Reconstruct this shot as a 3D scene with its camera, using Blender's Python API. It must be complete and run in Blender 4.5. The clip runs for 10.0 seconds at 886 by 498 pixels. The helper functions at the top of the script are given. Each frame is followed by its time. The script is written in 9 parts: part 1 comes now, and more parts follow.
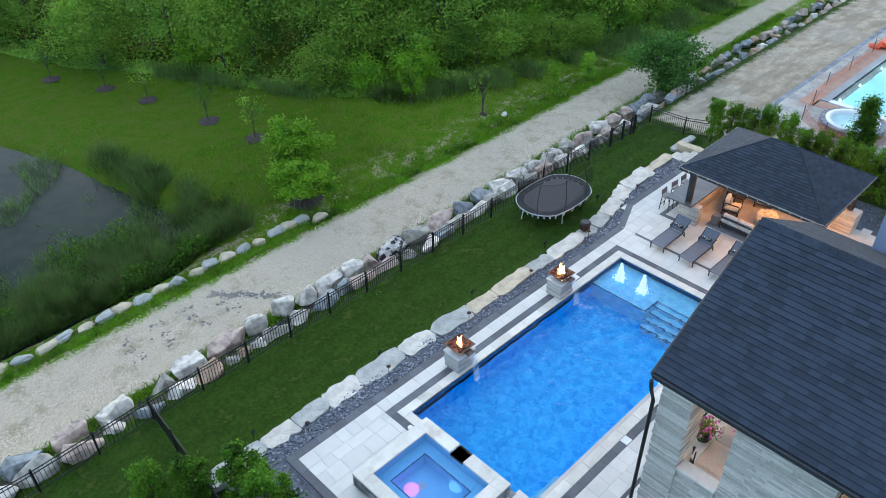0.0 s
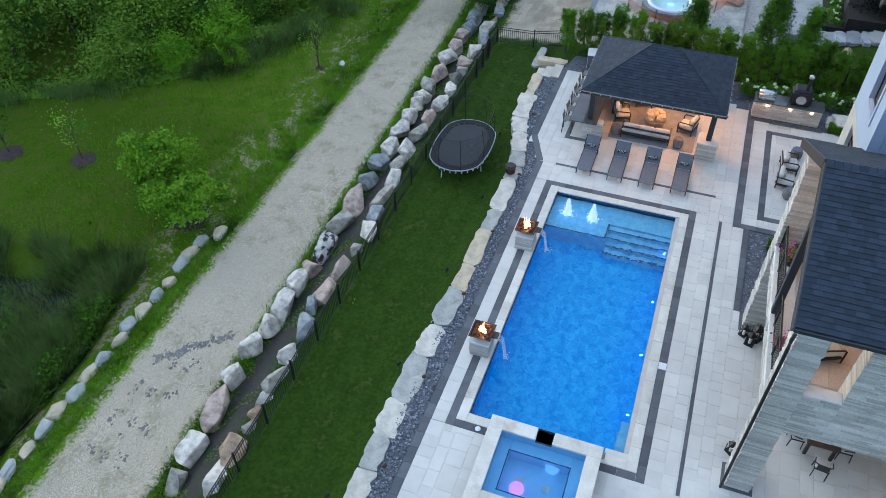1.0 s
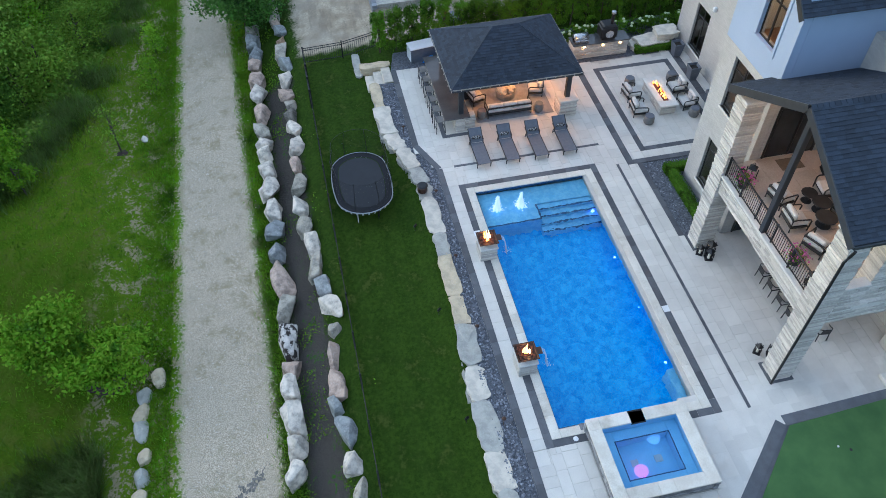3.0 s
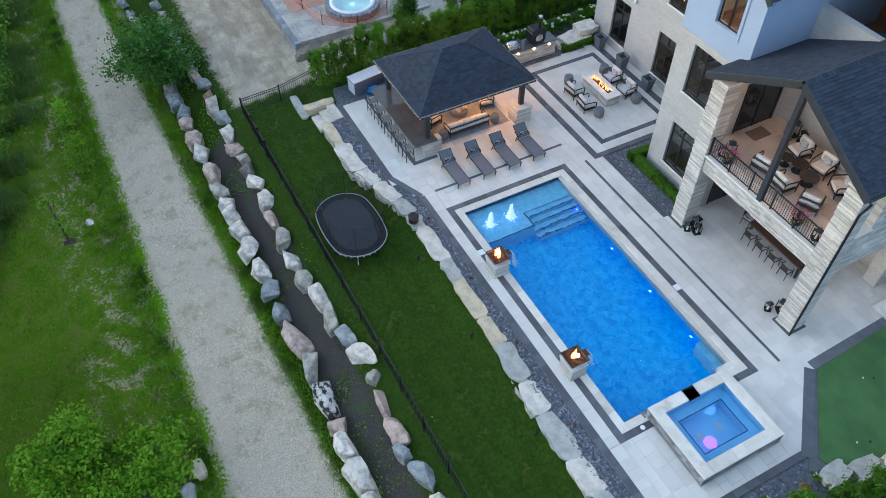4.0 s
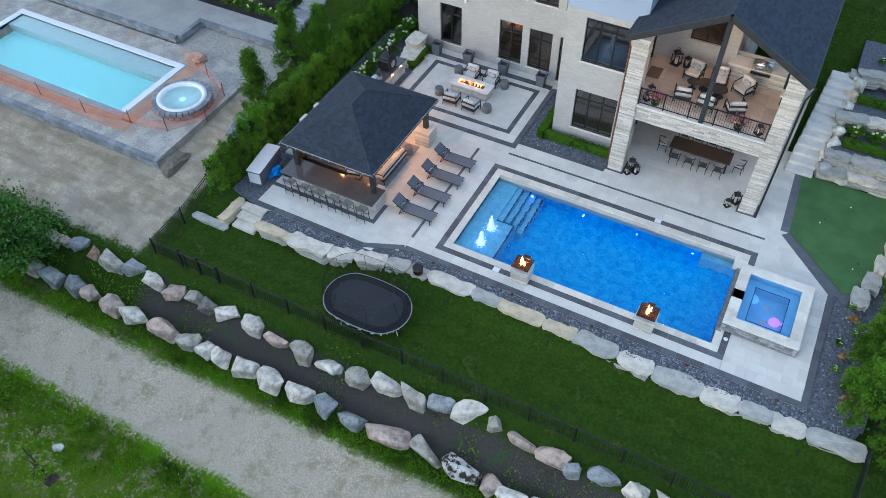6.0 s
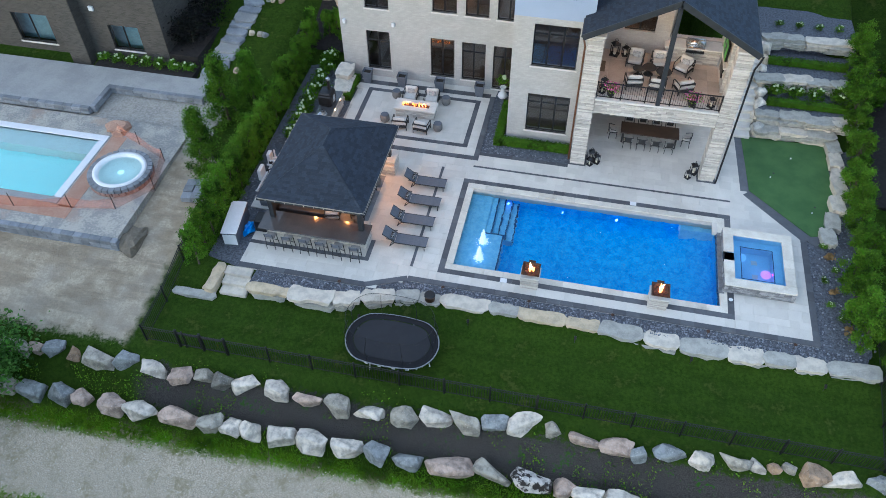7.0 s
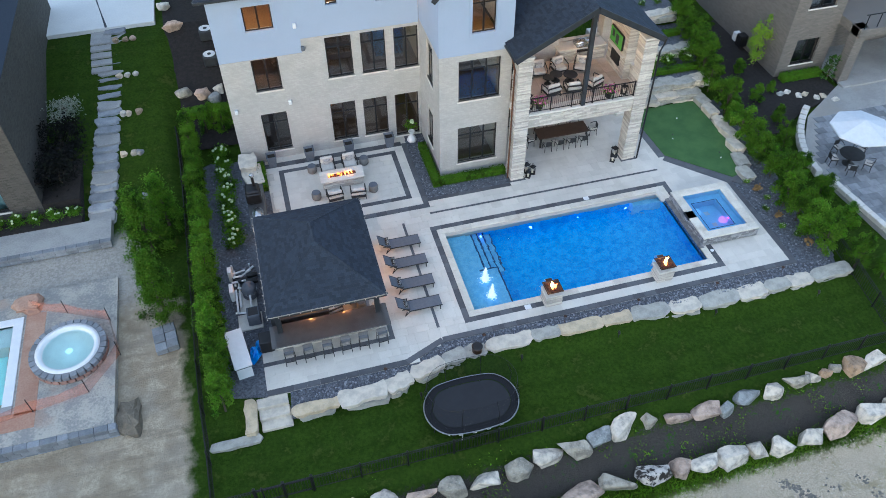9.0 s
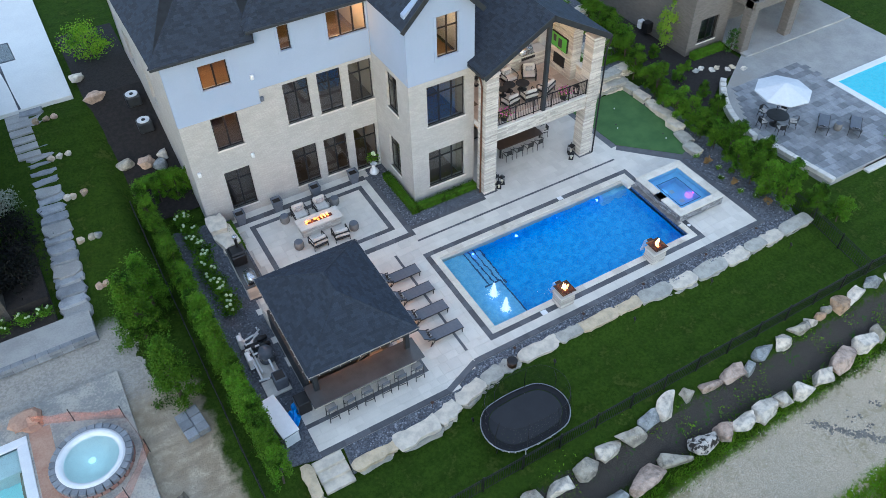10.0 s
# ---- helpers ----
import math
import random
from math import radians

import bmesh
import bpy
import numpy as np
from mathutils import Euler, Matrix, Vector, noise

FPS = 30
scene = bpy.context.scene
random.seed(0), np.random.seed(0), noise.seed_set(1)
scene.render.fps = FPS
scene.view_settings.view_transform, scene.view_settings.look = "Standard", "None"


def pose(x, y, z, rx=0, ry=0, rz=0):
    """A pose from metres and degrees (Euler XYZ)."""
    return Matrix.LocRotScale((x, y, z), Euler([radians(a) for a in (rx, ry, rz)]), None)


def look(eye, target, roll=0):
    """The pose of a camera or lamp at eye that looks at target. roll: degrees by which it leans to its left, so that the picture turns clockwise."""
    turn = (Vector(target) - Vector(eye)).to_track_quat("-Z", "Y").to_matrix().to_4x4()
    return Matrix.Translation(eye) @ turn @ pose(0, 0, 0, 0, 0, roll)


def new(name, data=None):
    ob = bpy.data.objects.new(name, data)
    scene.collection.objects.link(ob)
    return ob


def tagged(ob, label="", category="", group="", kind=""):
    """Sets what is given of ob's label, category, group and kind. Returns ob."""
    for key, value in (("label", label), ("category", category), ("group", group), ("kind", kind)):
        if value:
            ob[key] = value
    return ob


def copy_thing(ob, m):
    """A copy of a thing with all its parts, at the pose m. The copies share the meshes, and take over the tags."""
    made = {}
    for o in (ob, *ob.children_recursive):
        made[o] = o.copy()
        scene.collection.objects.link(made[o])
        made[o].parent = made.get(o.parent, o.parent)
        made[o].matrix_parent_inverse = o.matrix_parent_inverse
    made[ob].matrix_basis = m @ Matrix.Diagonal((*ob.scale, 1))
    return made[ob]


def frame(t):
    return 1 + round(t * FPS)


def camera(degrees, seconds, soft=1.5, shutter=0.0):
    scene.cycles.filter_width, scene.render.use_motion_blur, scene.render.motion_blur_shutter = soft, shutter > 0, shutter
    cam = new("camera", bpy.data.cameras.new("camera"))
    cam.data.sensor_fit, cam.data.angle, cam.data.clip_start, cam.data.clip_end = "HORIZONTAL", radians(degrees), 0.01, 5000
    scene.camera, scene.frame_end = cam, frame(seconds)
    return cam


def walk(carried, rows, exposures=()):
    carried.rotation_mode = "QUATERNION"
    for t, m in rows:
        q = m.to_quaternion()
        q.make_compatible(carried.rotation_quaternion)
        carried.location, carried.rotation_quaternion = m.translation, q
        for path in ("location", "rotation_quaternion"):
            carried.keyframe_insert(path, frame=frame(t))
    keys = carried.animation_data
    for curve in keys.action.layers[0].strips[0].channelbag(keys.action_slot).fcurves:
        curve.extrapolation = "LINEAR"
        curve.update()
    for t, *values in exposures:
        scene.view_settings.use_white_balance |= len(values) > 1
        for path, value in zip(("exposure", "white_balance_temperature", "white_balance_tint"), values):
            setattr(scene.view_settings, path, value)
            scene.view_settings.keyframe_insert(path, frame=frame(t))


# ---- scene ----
# the flight: an arc from the east end of the pool round to the west, looking down at it
cam = camera(60.1, 10.0, soft=0.85)
PATH = [
    (0, (25.071, 14.336, 20.561), (23.9483, 13.1922, 19.3652), -0.41),
    (0.5, (26.423, 9.514, 21.864), (25.1631, 8.6979, 20.5425), -0.63),
    (1, (27.493, 5.197, 22.778), (26.1617, 4.6927, 21.3725), -1.00),
    (1.5, (27.485, 1.805, 23.494), (26.1432, 1.5477, 22.0334), -1.48),
    (2, (26.938, -0.935, 24.274), (25.6092, -0.9970, 22.7806), -1.31),
    (2.5, (26.258, -3.528, 24.956), (24.9468, -3.4185, 23.4497), -1.01),
    (4, (22.687, -12.082, 26.314), (21.5184, -11.4681, 24.8119), -0.19),
    (4.5, (20.446, -15.218, 26.746), (19.3886, -14.4281, 25.2438), -0.51),
    (5, (17.907, -17.711, 27.076), (16.9763, -16.7747, 25.5740), -0.39),
    (5.5, (15.133, -19.767, 27.378), (14.3438, -18.7081, 25.8759), -0.50),
    (7, (5.564, -23.387, 28.037), (5.2686, -22.0732, 26.5580), -0.59),
    (7.5, (2.589, -23.592, 28.165), (2.4474, -22.2413, 26.6970), -0.49),
    (8, (-0.594, -23.480, 28.285), (-0.5698, -22.1074, 26.8303), -0.79),
    (8.5, (-3.755, -22.861, 28.591), (-3.5642, -21.4939, 27.1439), -0.88),
    (9, (-6.881, -21.914, 28.889), (-6.5251, -20.5712, 27.4504), -0.62),
    (9.5, (-9.951, -20.810, 29.192), (-9.4339, -19.5074, 27.7647), -1.03),
    (10, (-13.042, -19.037, 29.446), (-12.3591, -17.8023, 28.0288), -1.62),
]
walk(cam, [(t, look(*p)) for t, *p in PATH], exposures=[(0, 1.2, 5600, 4), (0.5, 1.0, 5550, 4), (1.0, 0.95, 5500, 4), (2.0, 0.92, 5480, 4), (10, 0.88, 5480, 4)])

# ---- light: blue dusk under a bright even sky ----
world = bpy.data.worlds.new("world")
scene.world = world
world.use_nodes = True
_n = world.node_tree.nodes
_sky = _n.new("ShaderNodeTexSky")
_sky.sky_type = 'NISHITA'
_sky.sun_disc = False
_sky.sun_elevation = radians(14)
_sky.sun_rotation = radians(215)
_sky.air_density, _sky.dust_density, _sky.ozone_density = 1.0, 1.5, 1.6
_n["Background"].inputs[1].default_value = 0.15
world.node_tree.links.new(_sky.outputs[0], _n["Background"].inputs[0])
sun = new("sun", bpy.data.lights.new("sun", "SUN"))
sun.data.energy, sun.data.angle, sun.data.color = 0.95, radians(140), (0.96, 0.97, 1.0)
sun.matrix_world = look((0, 0, 30), (1, 5, 0))


# ---- materials ----
def nt(name):
    m = bpy.data.materials.new(name)
    m.use_nodes = True
    return m, m.node_tree.nodes, m.node_tree.links, m.node_tree.nodes["Principled BSDF"]


def mixc(N, L, fac, a, b):
    x = N.new("ShaderNodeMix")
    x.data_type = 'RGBA'
    for sock, val in ((0, fac), (6, a), (7, b)):
        if isinstance(val, bpy.types.NodeSocket):
            L.new(val, x.inputs[sock])
        else:
            x.inputs[sock].default_value = val if sock == 0 else (*val[:3], 1)
    return x.outputs[2]


def noise_node(N, L, vec, scale, detail=4, rough=0.6):
    t = N.new("ShaderNodeTexNoise")
    t.inputs["Scale"].default_value, t.inputs["Detail"].default_value, t.inputs["Roughness"].default_value = scale, detail, rough
    if vec is not None:
        L.new(vec, t.inputs["Vector"])
    return t.outputs["Fac"]


def ramp(N, L, fac, lo, hi, to0=0.0, to1=1.0):
    r = N.new("ShaderNodeMapRange")
    r.interpolation_type = 'SMOOTHSTEP'
    L.new(fac, r.inputs[0])
    for i, v in enumerate((lo, hi, to0, to1)):
        r.inputs[i + 1].default_value = v
    return r.outputs[0]


def calc(N, L, op, a, b):
    x = N.new("ShaderNodeMath")
    x.operation = op
    for i, v in enumerate((a, b)):
        if isinstance(v, bpy.types.NodeSocket):
            L.new(v, x.inputs[i])
        else:
            x.inputs[i].default_value = v
    return x.outputs[0]


def bumped(N, L, bsdf, height, strength, dist):
    b = N.new("ShaderNodeBump")
    b.inputs["Strength"].default_value, b.inputs["Distance"].default_value = strength, dist
    L.new(height, b.inputs["Height"])
    L.new(b.outputs[0], bsdf.inputs["Normal"])


def position(N):
    return N.new("ShaderNodeNewGeometry").outputs["Position"]


def mat(name, a, b=None, rough=0.6, metal=0.0, fine=40.0, coarse=3.0, bump=0.15, dist=0.004, vary=0.0, island=0.0, local=False, stain=None, spec=0.5, band=(0.36, 0.64)):
    """Two tones mixed by a coarse and a fine noise, with relief; vary: lightness by object, island: by piece."""
    m, N, L, P = nt(name)
    b = b or tuple(c * 0.75 for c in a)
    vec = N.new("ShaderNodeTexCoord").outputs["Object"] if local else position(N)
    n1, n2 = noise_node(N, L, vec, coarse), noise_node(N, L, vec, fine, 6)
    col = mixc(N, L, ramp(N, L, calc(N, L, 'ADD', calc(N, L, 'MULTIPLY', n1, 0.55), calc(N, L, 'MULTIPLY', n2, 0.45)), *band), a, b)
    if stain:
        col = mixc(N, L, ramp(N, L, noise_node(N, L, vec, coarse * 0.45, 5), 0.56, 0.7, 0, 0.7), col, stain)
    for amount, sock in ((vary, lambda: N.new("ShaderNodeObjectInfo").outputs["Random"]), (island, lambda: N.new("ShaderNodeNewGeometry").outputs["Random Per Island"])):
        if amount:
            hsv = N.new("ShaderNodeHueSaturation")
            L.new(ramp(N, L, sock(), 0, 1, 1 - amount, 1 + amount), hsv.inputs["Value"])
            L.new(col, hsv.inputs["Color"])
            col = hsv.outputs[0]
    L.new(col, P.inputs["Base Color"])
    L.new(ramp(N, L, n2, 0.3, 0.7, max(rough - 0.08, 0.02), min(rough + 0.08, 1)), P.inputs["Roughness"])
    P.inputs["Metallic"].default_value = metal
    P.inputs["Specular IOR Level"].default_value = spec
    if bump:
        bumped(N, L, P, n2, bump, dist)
    return m


def glow(name, color, strength):
    m, N, L, P = nt(name)
    P.inputs["Base Color"].default_value = (*color, 1)
    P.inputs["Emission Color"].default_value = (*color, 1)
    P.inputs["Emission Strength"].default_value = strength
    return m


def foliage(name, a, b, c, scale=0.7):
    """Leaves: lightness by leaf, by clump and by plant; a little light comes through."""
    m, N, L, P = nt(name)
    geo = N.new("ShaderNodeNewGeometry")
    col = mixc(N, L, geo.outputs["Random Per Island"], a, b)
    col = mixc(N, L, ramp(N, L, noise_node(N, L, geo.outputs["Position"], scale, 3), 0.47, 0.66), col, tuple(v * 0.7 for v in c))
    col = mixc(N, L, ramp(N, L, noise_node(N, L, geo.outputs["Position"], scale * 3.1, 2), 0.5, 0.68, 0, 0.7), col, (b[0] * 0.85, min(b[1] * 1.2, 0.42), b[2] * 0.7))
    hsv = N.new("ShaderNodeHueSaturation")
    L.new(ramp(N, L, N.new("ShaderNodeObjectInfo").outputs["Random"], 0, 1, 0.8, 1.2), hsv.inputs["Value"])
    L.new(col, hsv.inputs["Color"])
    L.new(hsv.outputs[0], P.inputs["Base Color"])
    P.inputs["Roughness"].default_value = 0.6
    P.inputs["Specular IOR Level"].default_value = 0.12
    tr = N.new("ShaderNodeBsdfTranslucent")
    L.new(hsv.outputs[0], tr.inputs["Color"])
    ms = N.new("ShaderNodeMixShader")
    ms.inputs[0].default_value = 0.3
    L.new(P.outputs[0], ms.inputs[1])
    L.new(tr.outputs[0], ms.inputs[2])
    L.new(ms.outputs[0], N["Material Output"].inputs["Surface"])
    return m


def ground_material():
    """One natural sheet: mown lawn, meadow, gravel path, planting soil between the rocks, bare building dirt."""
    m, N, L, P = nt("ground")
    pos = position(N)
    sep = N.new("ShaderNodeSeparateXYZ")
    L.new(pos, sep.inputs[0])
    x, y = sep.outputs[0], sep.outputs[1]
    big, mid, fine, tiny = (noise_node(N, L, pos, s, 5) for s in (0.25, 1.1, 7.0, 26.0))
    yj = calc(N, L, 'ADD', y, calc(N, L, 'ADD', calc(N, L, 'MULTIPLY', calc(N, L, 'SUBTRACT', mid, 0.5), 0.9), calc(N, L, 'MULTIPLY', calc(N, L, 'SUBTRACT', fine, 0.5), 1.1)))
    xj = calc(N, L, 'ADD', x, calc(N, L, 'MULTIPLY', calc(N, L, 'SUBTRACT', mid, 0.5), 1.5))
    lawn = mixc(N, L, ramp(N, L, fine, 0.3, 0.7), (0.012, 0.034, 0.004), (0.046, 0.084, 0.009))
    lawn = mixc(N, L, ramp(N, L, tiny, 0.35, 0.7), lawn, (0.038, 0.07, 0.008))
    lawn = mixc(N, L, ramp(N, L, mid, 0.42, 0.62, 0, 0.55), lawn, (0.02, 0.042, 0.005))
    stripes = N.new("ShaderNodeTexWave")
    stripes.bands_direction = 'Y'
    stripes.inputs["Scale"].default_value, stripes.inputs["Distortion"].default_value = 0.32, 0.6
    L.new(pos, stripes.inputs["Vector"])
    lawn = mixc(N, L, calc(N, L, 'MULTIPLY', stripes.outputs["Fac"], 0.14), lawn, (0.055, 0.095, 0.014))
    lawn = mixc(N, L, ramp(N, L, calc(N, L, 'ADD', calc(N, L, 'MULTIPLY', mid, 0.7), calc(N, L, 'MULTIPLY', fine, 0.3)), 0.55, 0.66, 0, 0.35), lawn, (0.13, 0.135, 0.035))
    mead = mixc(N, L, ramp(N, L, mid, 0.3, 0.7), (0.07, 0.14, 0.002), (0.175, 0.29, 0.006))
    mead = mixc(N, L, ramp(N, L, fine, 0.35, 0.7), mead, (0.045, 0.105, 0.003))
    mead = mixc(N, L, ramp(N, L, tiny, 0.4, 0.7, 0, 0.7), mead, (0.135, 0.215, 0.02))
    mead = mixc(N, L, ramp(N, L, calc(N, L, 'ADD', calc(N, L, 'MULTIPLY', mid, 0.4), calc(N, L, 'MULTIPLY', fine, 0.6)), 0.55, 0.62, 0, 0.7), mead, (0.27, 0.23, 0.12))
    mown = mixc(N, L, ramp(N, L, fine, 0.3, 0.7), (0.034, 0.078, 0.003), (0.08, 0.142, 0.005))
    far_mown = calc(N, L, 'MULTIPLY', ramp(N, L, yj, -15.6, -18.2), ramp(N, L, xj, -5.5, 0.0, 0, 0.85))
    mead = mixc(N, L, far_mown, mead, mown)
    verge = calc(N, L, 'MULTIPLY', ramp(N, L, yj, -15.3, -14.2), ramp(N, L, big, 0.35, 0.6, 0.3, 0.9))
    mead = mixc(N, L, verge, mead, mixc(N, L, ramp(N, L, fine, 0.35, 0.7), (0.09, 0.21, 0.002), (0.15, 0.28, 0.008)))
    mead = mixc(N, L, ramp(N, L, calc(N, L, 'ADD', calc(N, L, 'MULTIPLY', mid, 0.55), calc(N, L, 'MULTIPLY', tiny, 0.45)), 0.42, 0.6, 0, 0.6), mead, (0.095, 0.105, 0.018))
    bare = calc(N, L, 'MULTIPLY', calc(N, L, 'MULTIPLY', ramp(N, L, calc(N, L, 'ADD', calc(N, L, 'MULTIPLY', mid, 0.5), calc(N, L, 'MULTIPLY', fine, 0.5)), 0.51, 0.57), ramp(N, L, yj, -18.0, -16.4)), ramp(N, L, big, 0.4, 0.5))
    mead = mixc(N, L, bare, mead, mixc(N, L, tiny, (0.24, 0.2, 0.12), (0.4, 0.34, 0.22)))
    col = mixc(N, L, ramp(N, L, yj, -10.0, -9.2), mead, lawn)
    # path of crushed stone
    grit = mixc(N, L, ramp(N, L, tiny, 0.3, 0.7), (0.27, 0.22, 0.155), (0.77, 0.655, 0.5))
    grit = mixc(N, L, ramp(N, L, big, 0.4, 0.65, 0, 0.3), grit, (0.42, 0.365, 0.28))
    grit = mixc(N, L, ramp(N, L, calc(N, L, 'ADD', calc(N, L, 'MULTIPLY', mid, 0.6), calc(N, L, 'MULTIPLY', fine, 0.4)), 0.49, 0.64, 0, 0.75), grit, (0.31, 0.26, 0.155))
    edge_n = calc(N, L, 'SUBTRACT', yj, calc(N, L, 'MULTIPLY', x, 0.03))
    path = calc(N, L, 'MULTIPLY', ramp(N, L, edge_n, -9.75, -10.25), ramp(N, L, yj, -13.75, -13.3))
    col = mixc(N, L, path, col, grit)
    # soil and weeds between the two rows of rocks
    soil = mixc(N, L, ramp(N, L, tiny, 0.35, 0.7), (0.034, 0.031, 0.028), (0.11, 0.1, 0.09))
    soil = mixc(N, L, ramp(N, L, calc(N, L, 'ADD', calc(N, L, 'MULTIPLY', mid, 0.5), calc(N, L, 'MULTIPLY', fine, 0.5)), 0.56, 0.63), soil, (0.035, 0.1, 0.012))
    bed = calc(N, L, 'MULTIPLY', calc(N, L, 'MULTIPLY', ramp(N, L, yj, -8.9, -8.5), ramp(N, L, yj, -7.0, -7.3)), ramp(N, L, xj, -12.6, -11.5))
    col = mixc(N, L, bed, col, soil)
    # bare dirt of the neighbouring building site
    dirt = mixc(N, L, ramp(N, L, mid, 0.35, 0.65), (0.31, 0.25, 0.175), (0.54, 0.455, 0.335))
    dirt = mixc(N, L, ramp(N, L, fine, 0.35, 0.7), dirt, (0.36, 0.3, 0.22))
    track = N.new("ShaderNodeMapping")
    track.inputs["Scale"].default_value, track.inputs["Rotation"].default_value = (0.5, 2.4, 1.0), (0, 0, 0.9)
    L.new(pos, track.inputs["Vector"])
    ruts = noise_node(N, L, track.outputs[0], 0.8, 6)
    dirt = mixc(N, L, ramp(N, L, ruts, 0.48, 0.62, 0, 0.5), dirt, (0.23, 0.19, 0.14))
    dirt = mixc(N, L, ramp(N, L, big, 0.45, 0.62, 0, 0.3), dirt, (0.45, 0.41, 0.35))
    dirt = mixc(N, L, ramp(N, L, yj, 4.5, 7.0, 0, 0.75), dirt, mixc(N, L, ramp(N, L, fine, 0.35, 0.65), (0.3, 0.3, 0.29), (0.45, 0.44, 0.42)))
    site = calc(N, L, 'MULTIPLY', calc(N, L, 'MULTIPLY', ramp(N, L, xj, -12.9, -13.4), ramp(N, L, yj, -6.7, -6.1)), ramp(N, L, calc(N, L, 'ADD', yj, calc(N, L, 'MULTIPLY', ramp(N, L, xj, -15.2, -14.6), 5.0)), 11.0, 10.0))
    col = mixc(N, L, site, col, dirt)
    L.new(col, P.inputs["Base Color"])
    P.inputs["Roughness"].default_value = 0.95
    P.inputs["Specular IOR Level"].default_value = 0.06
    bumped(N, L, P, calc(N, L, 'ADD', fine, tiny), 0.8, 0.07)
    return m


def brick_material(name, a, b, mortar, w=0.28, h=0.075, bump=0.4):
    m, N, L, P = nt(name)
    pos = position(N)
    sep = N.new("ShaderNodeSeparateXYZ")
    L.new(pos, sep.inputs[0])
    com = N.new("ShaderNodeCombineXYZ")
    L.new(calc(N, L, 'ADD', sep.outputs[0], sep.outputs[1]), com.inputs[0])
    L.new(sep.outputs[2], com.inputs[1])
    br = N.new("ShaderNodeTexBrick")
    L.new(com.outputs[0], br.inputs["Vector"])
    for key, v in (("Color1", (*a, 1)), ("Color2", (*b, 1)), ("Mortar", (*mortar, 1)), ("Scale", 1.0), ("Mortar Size", 0.006), ("Brick Width", w), ("Row Height", h), ("Bias", 0.0)):
        br.inputs[key].default_value = v
    n = noise_node(N, L, pos, 1.2, 6)
    n2 = noise_node(N, L, pos, 18, 5)
    col = mixc(N, L, ramp(N, L, n, 0.4, 0.7, 0, 0.45), br.outputs["Color"], tuple(c * 0.8 for c in b))
    col = mixc(N, L, ramp(N, L, n2, 0.4, 0.7, 0, 0.3), col, tuple(min(c * 1.12, 0.9) for c in a))
    L.new(col, P.inputs["Base Color"])
    P.inputs["Roughness"].default_value = 0.85
    bumped(N, L, P, calc(N, L, 'SUBTRACT', calc(N, L, 'MULTIPLY', n2, 0.5), br.outputs["Fac"]), bump, 0.012)
    return m


def glass_material(name, tint=(0.75, 0.8, 0.82)):
    m, N, L, P = nt(name)
    tr = N.new("ShaderNodeBsdfTransparent")
    tr.inputs[0].default_value = (*tint, 1)
    gl = N.new("ShaderNodeBsdfGlossy")
    gl.inputs["Roughness"].default_value = 0.02
    fr = N.new("ShaderNodeFresnel")
    fr.inputs[0].default_value = 1.6
    ms = N.new("ShaderNodeMixShader")
    L.new(ramp(N, L, fr.outputs[0], 0, 1, 0.12, 1.0), ms.inputs[0])
    L.new(tr.outputs[0], ms.inputs[1])
    L.new(gl.outputs[0], ms.inputs[2])
    L.new(ms.outputs[0], N["Material Output"].inputs["Surface"])
    return m


def water_material(name, tint, scale=1.6, strength=0.5, rough=0.02):
    """Clear rippled water, tinted by its depth."""
    m, N, L, P = nt(name)
    pos = position(N)
    tr = N.new("ShaderNodeBsdfRefraction")
    tr.inputs["Color"].default_value = (*tint, 1)
    tr.inputs["IOR"].default_value, tr.inputs["Roughness"].default_value = 1.33, rough
    gl = N.new("ShaderNodeBsdfGlossy")
    gl.inputs["Roughness"].default_value = rough
    fr = N.new("ShaderNodeFresnel")
    fr.inputs[0].default_value = 1.33
    ms = N.new("ShaderNodeMixShader")
    L.new(fr.outputs[0], ms.inputs[0])
    L.new(tr.outputs[0], ms.inputs[1])
    L.new(gl.outputs[0], ms.inputs[2])
    L.new(ms.outputs[0], N["Material Output"].inputs["Surface"])
    n1, n2 = noise_node(N, L, pos, scale, 1), noise_node(N, L, pos, scale * 2.7, 1)
    b = N.new("ShaderNodeBump")
    b.inputs["Strength"].default_value, b.inputs["Distance"].default_value = strength, 0.3
    L.new(calc(N, L, 'ADD', n1, calc(N, L, 'MULTIPLY', n2, 0.22)), b.inputs["Height"])
    for node in (tr, gl, fr):
        L.new(b.outputs[0], node.inputs["Normal"])
    return m


GROUND = ground_material()
PAVER = mat("paver", (0.67, 0.64, 0.585), (0.585, 0.555, 0.51), 0.75, fine=30, coarse=0.9, vary=0.05, island=0.05, stain=(0.53, 0.5, 0.45))
PAVER_DARK = mat("dark_paver", (0.085, 0.088, 0.1), (0.12, 0.125, 0.14), 0.7, fine=40, coarse=2, vary=0.2, island=0.2)
COPING = mat("coping", (0.68, 0.65, 0.58), (0.56, 0.52, 0.45), 0.7, fine=25, coarse=1.5, vary=0.08, stain=(0.4, 0.35, 0.28))
JOINT = mat("joint_sand", (0.52, 0.49, 0.45), (0.44, 0.42, 0.39), 0.9)
BED = mat("bed_gravel", (0.038, 0.045, 0.06), (0.15, 0.16, 0.19), 0.8, fine=24, coarse=9, bump=0.9, dist=0.04)
CREAM = brick_material("cream_brick", (0.465, 0.455, 0.44), (0.4, 0.39, 0.375), (0.36, 0.35, 0.335))
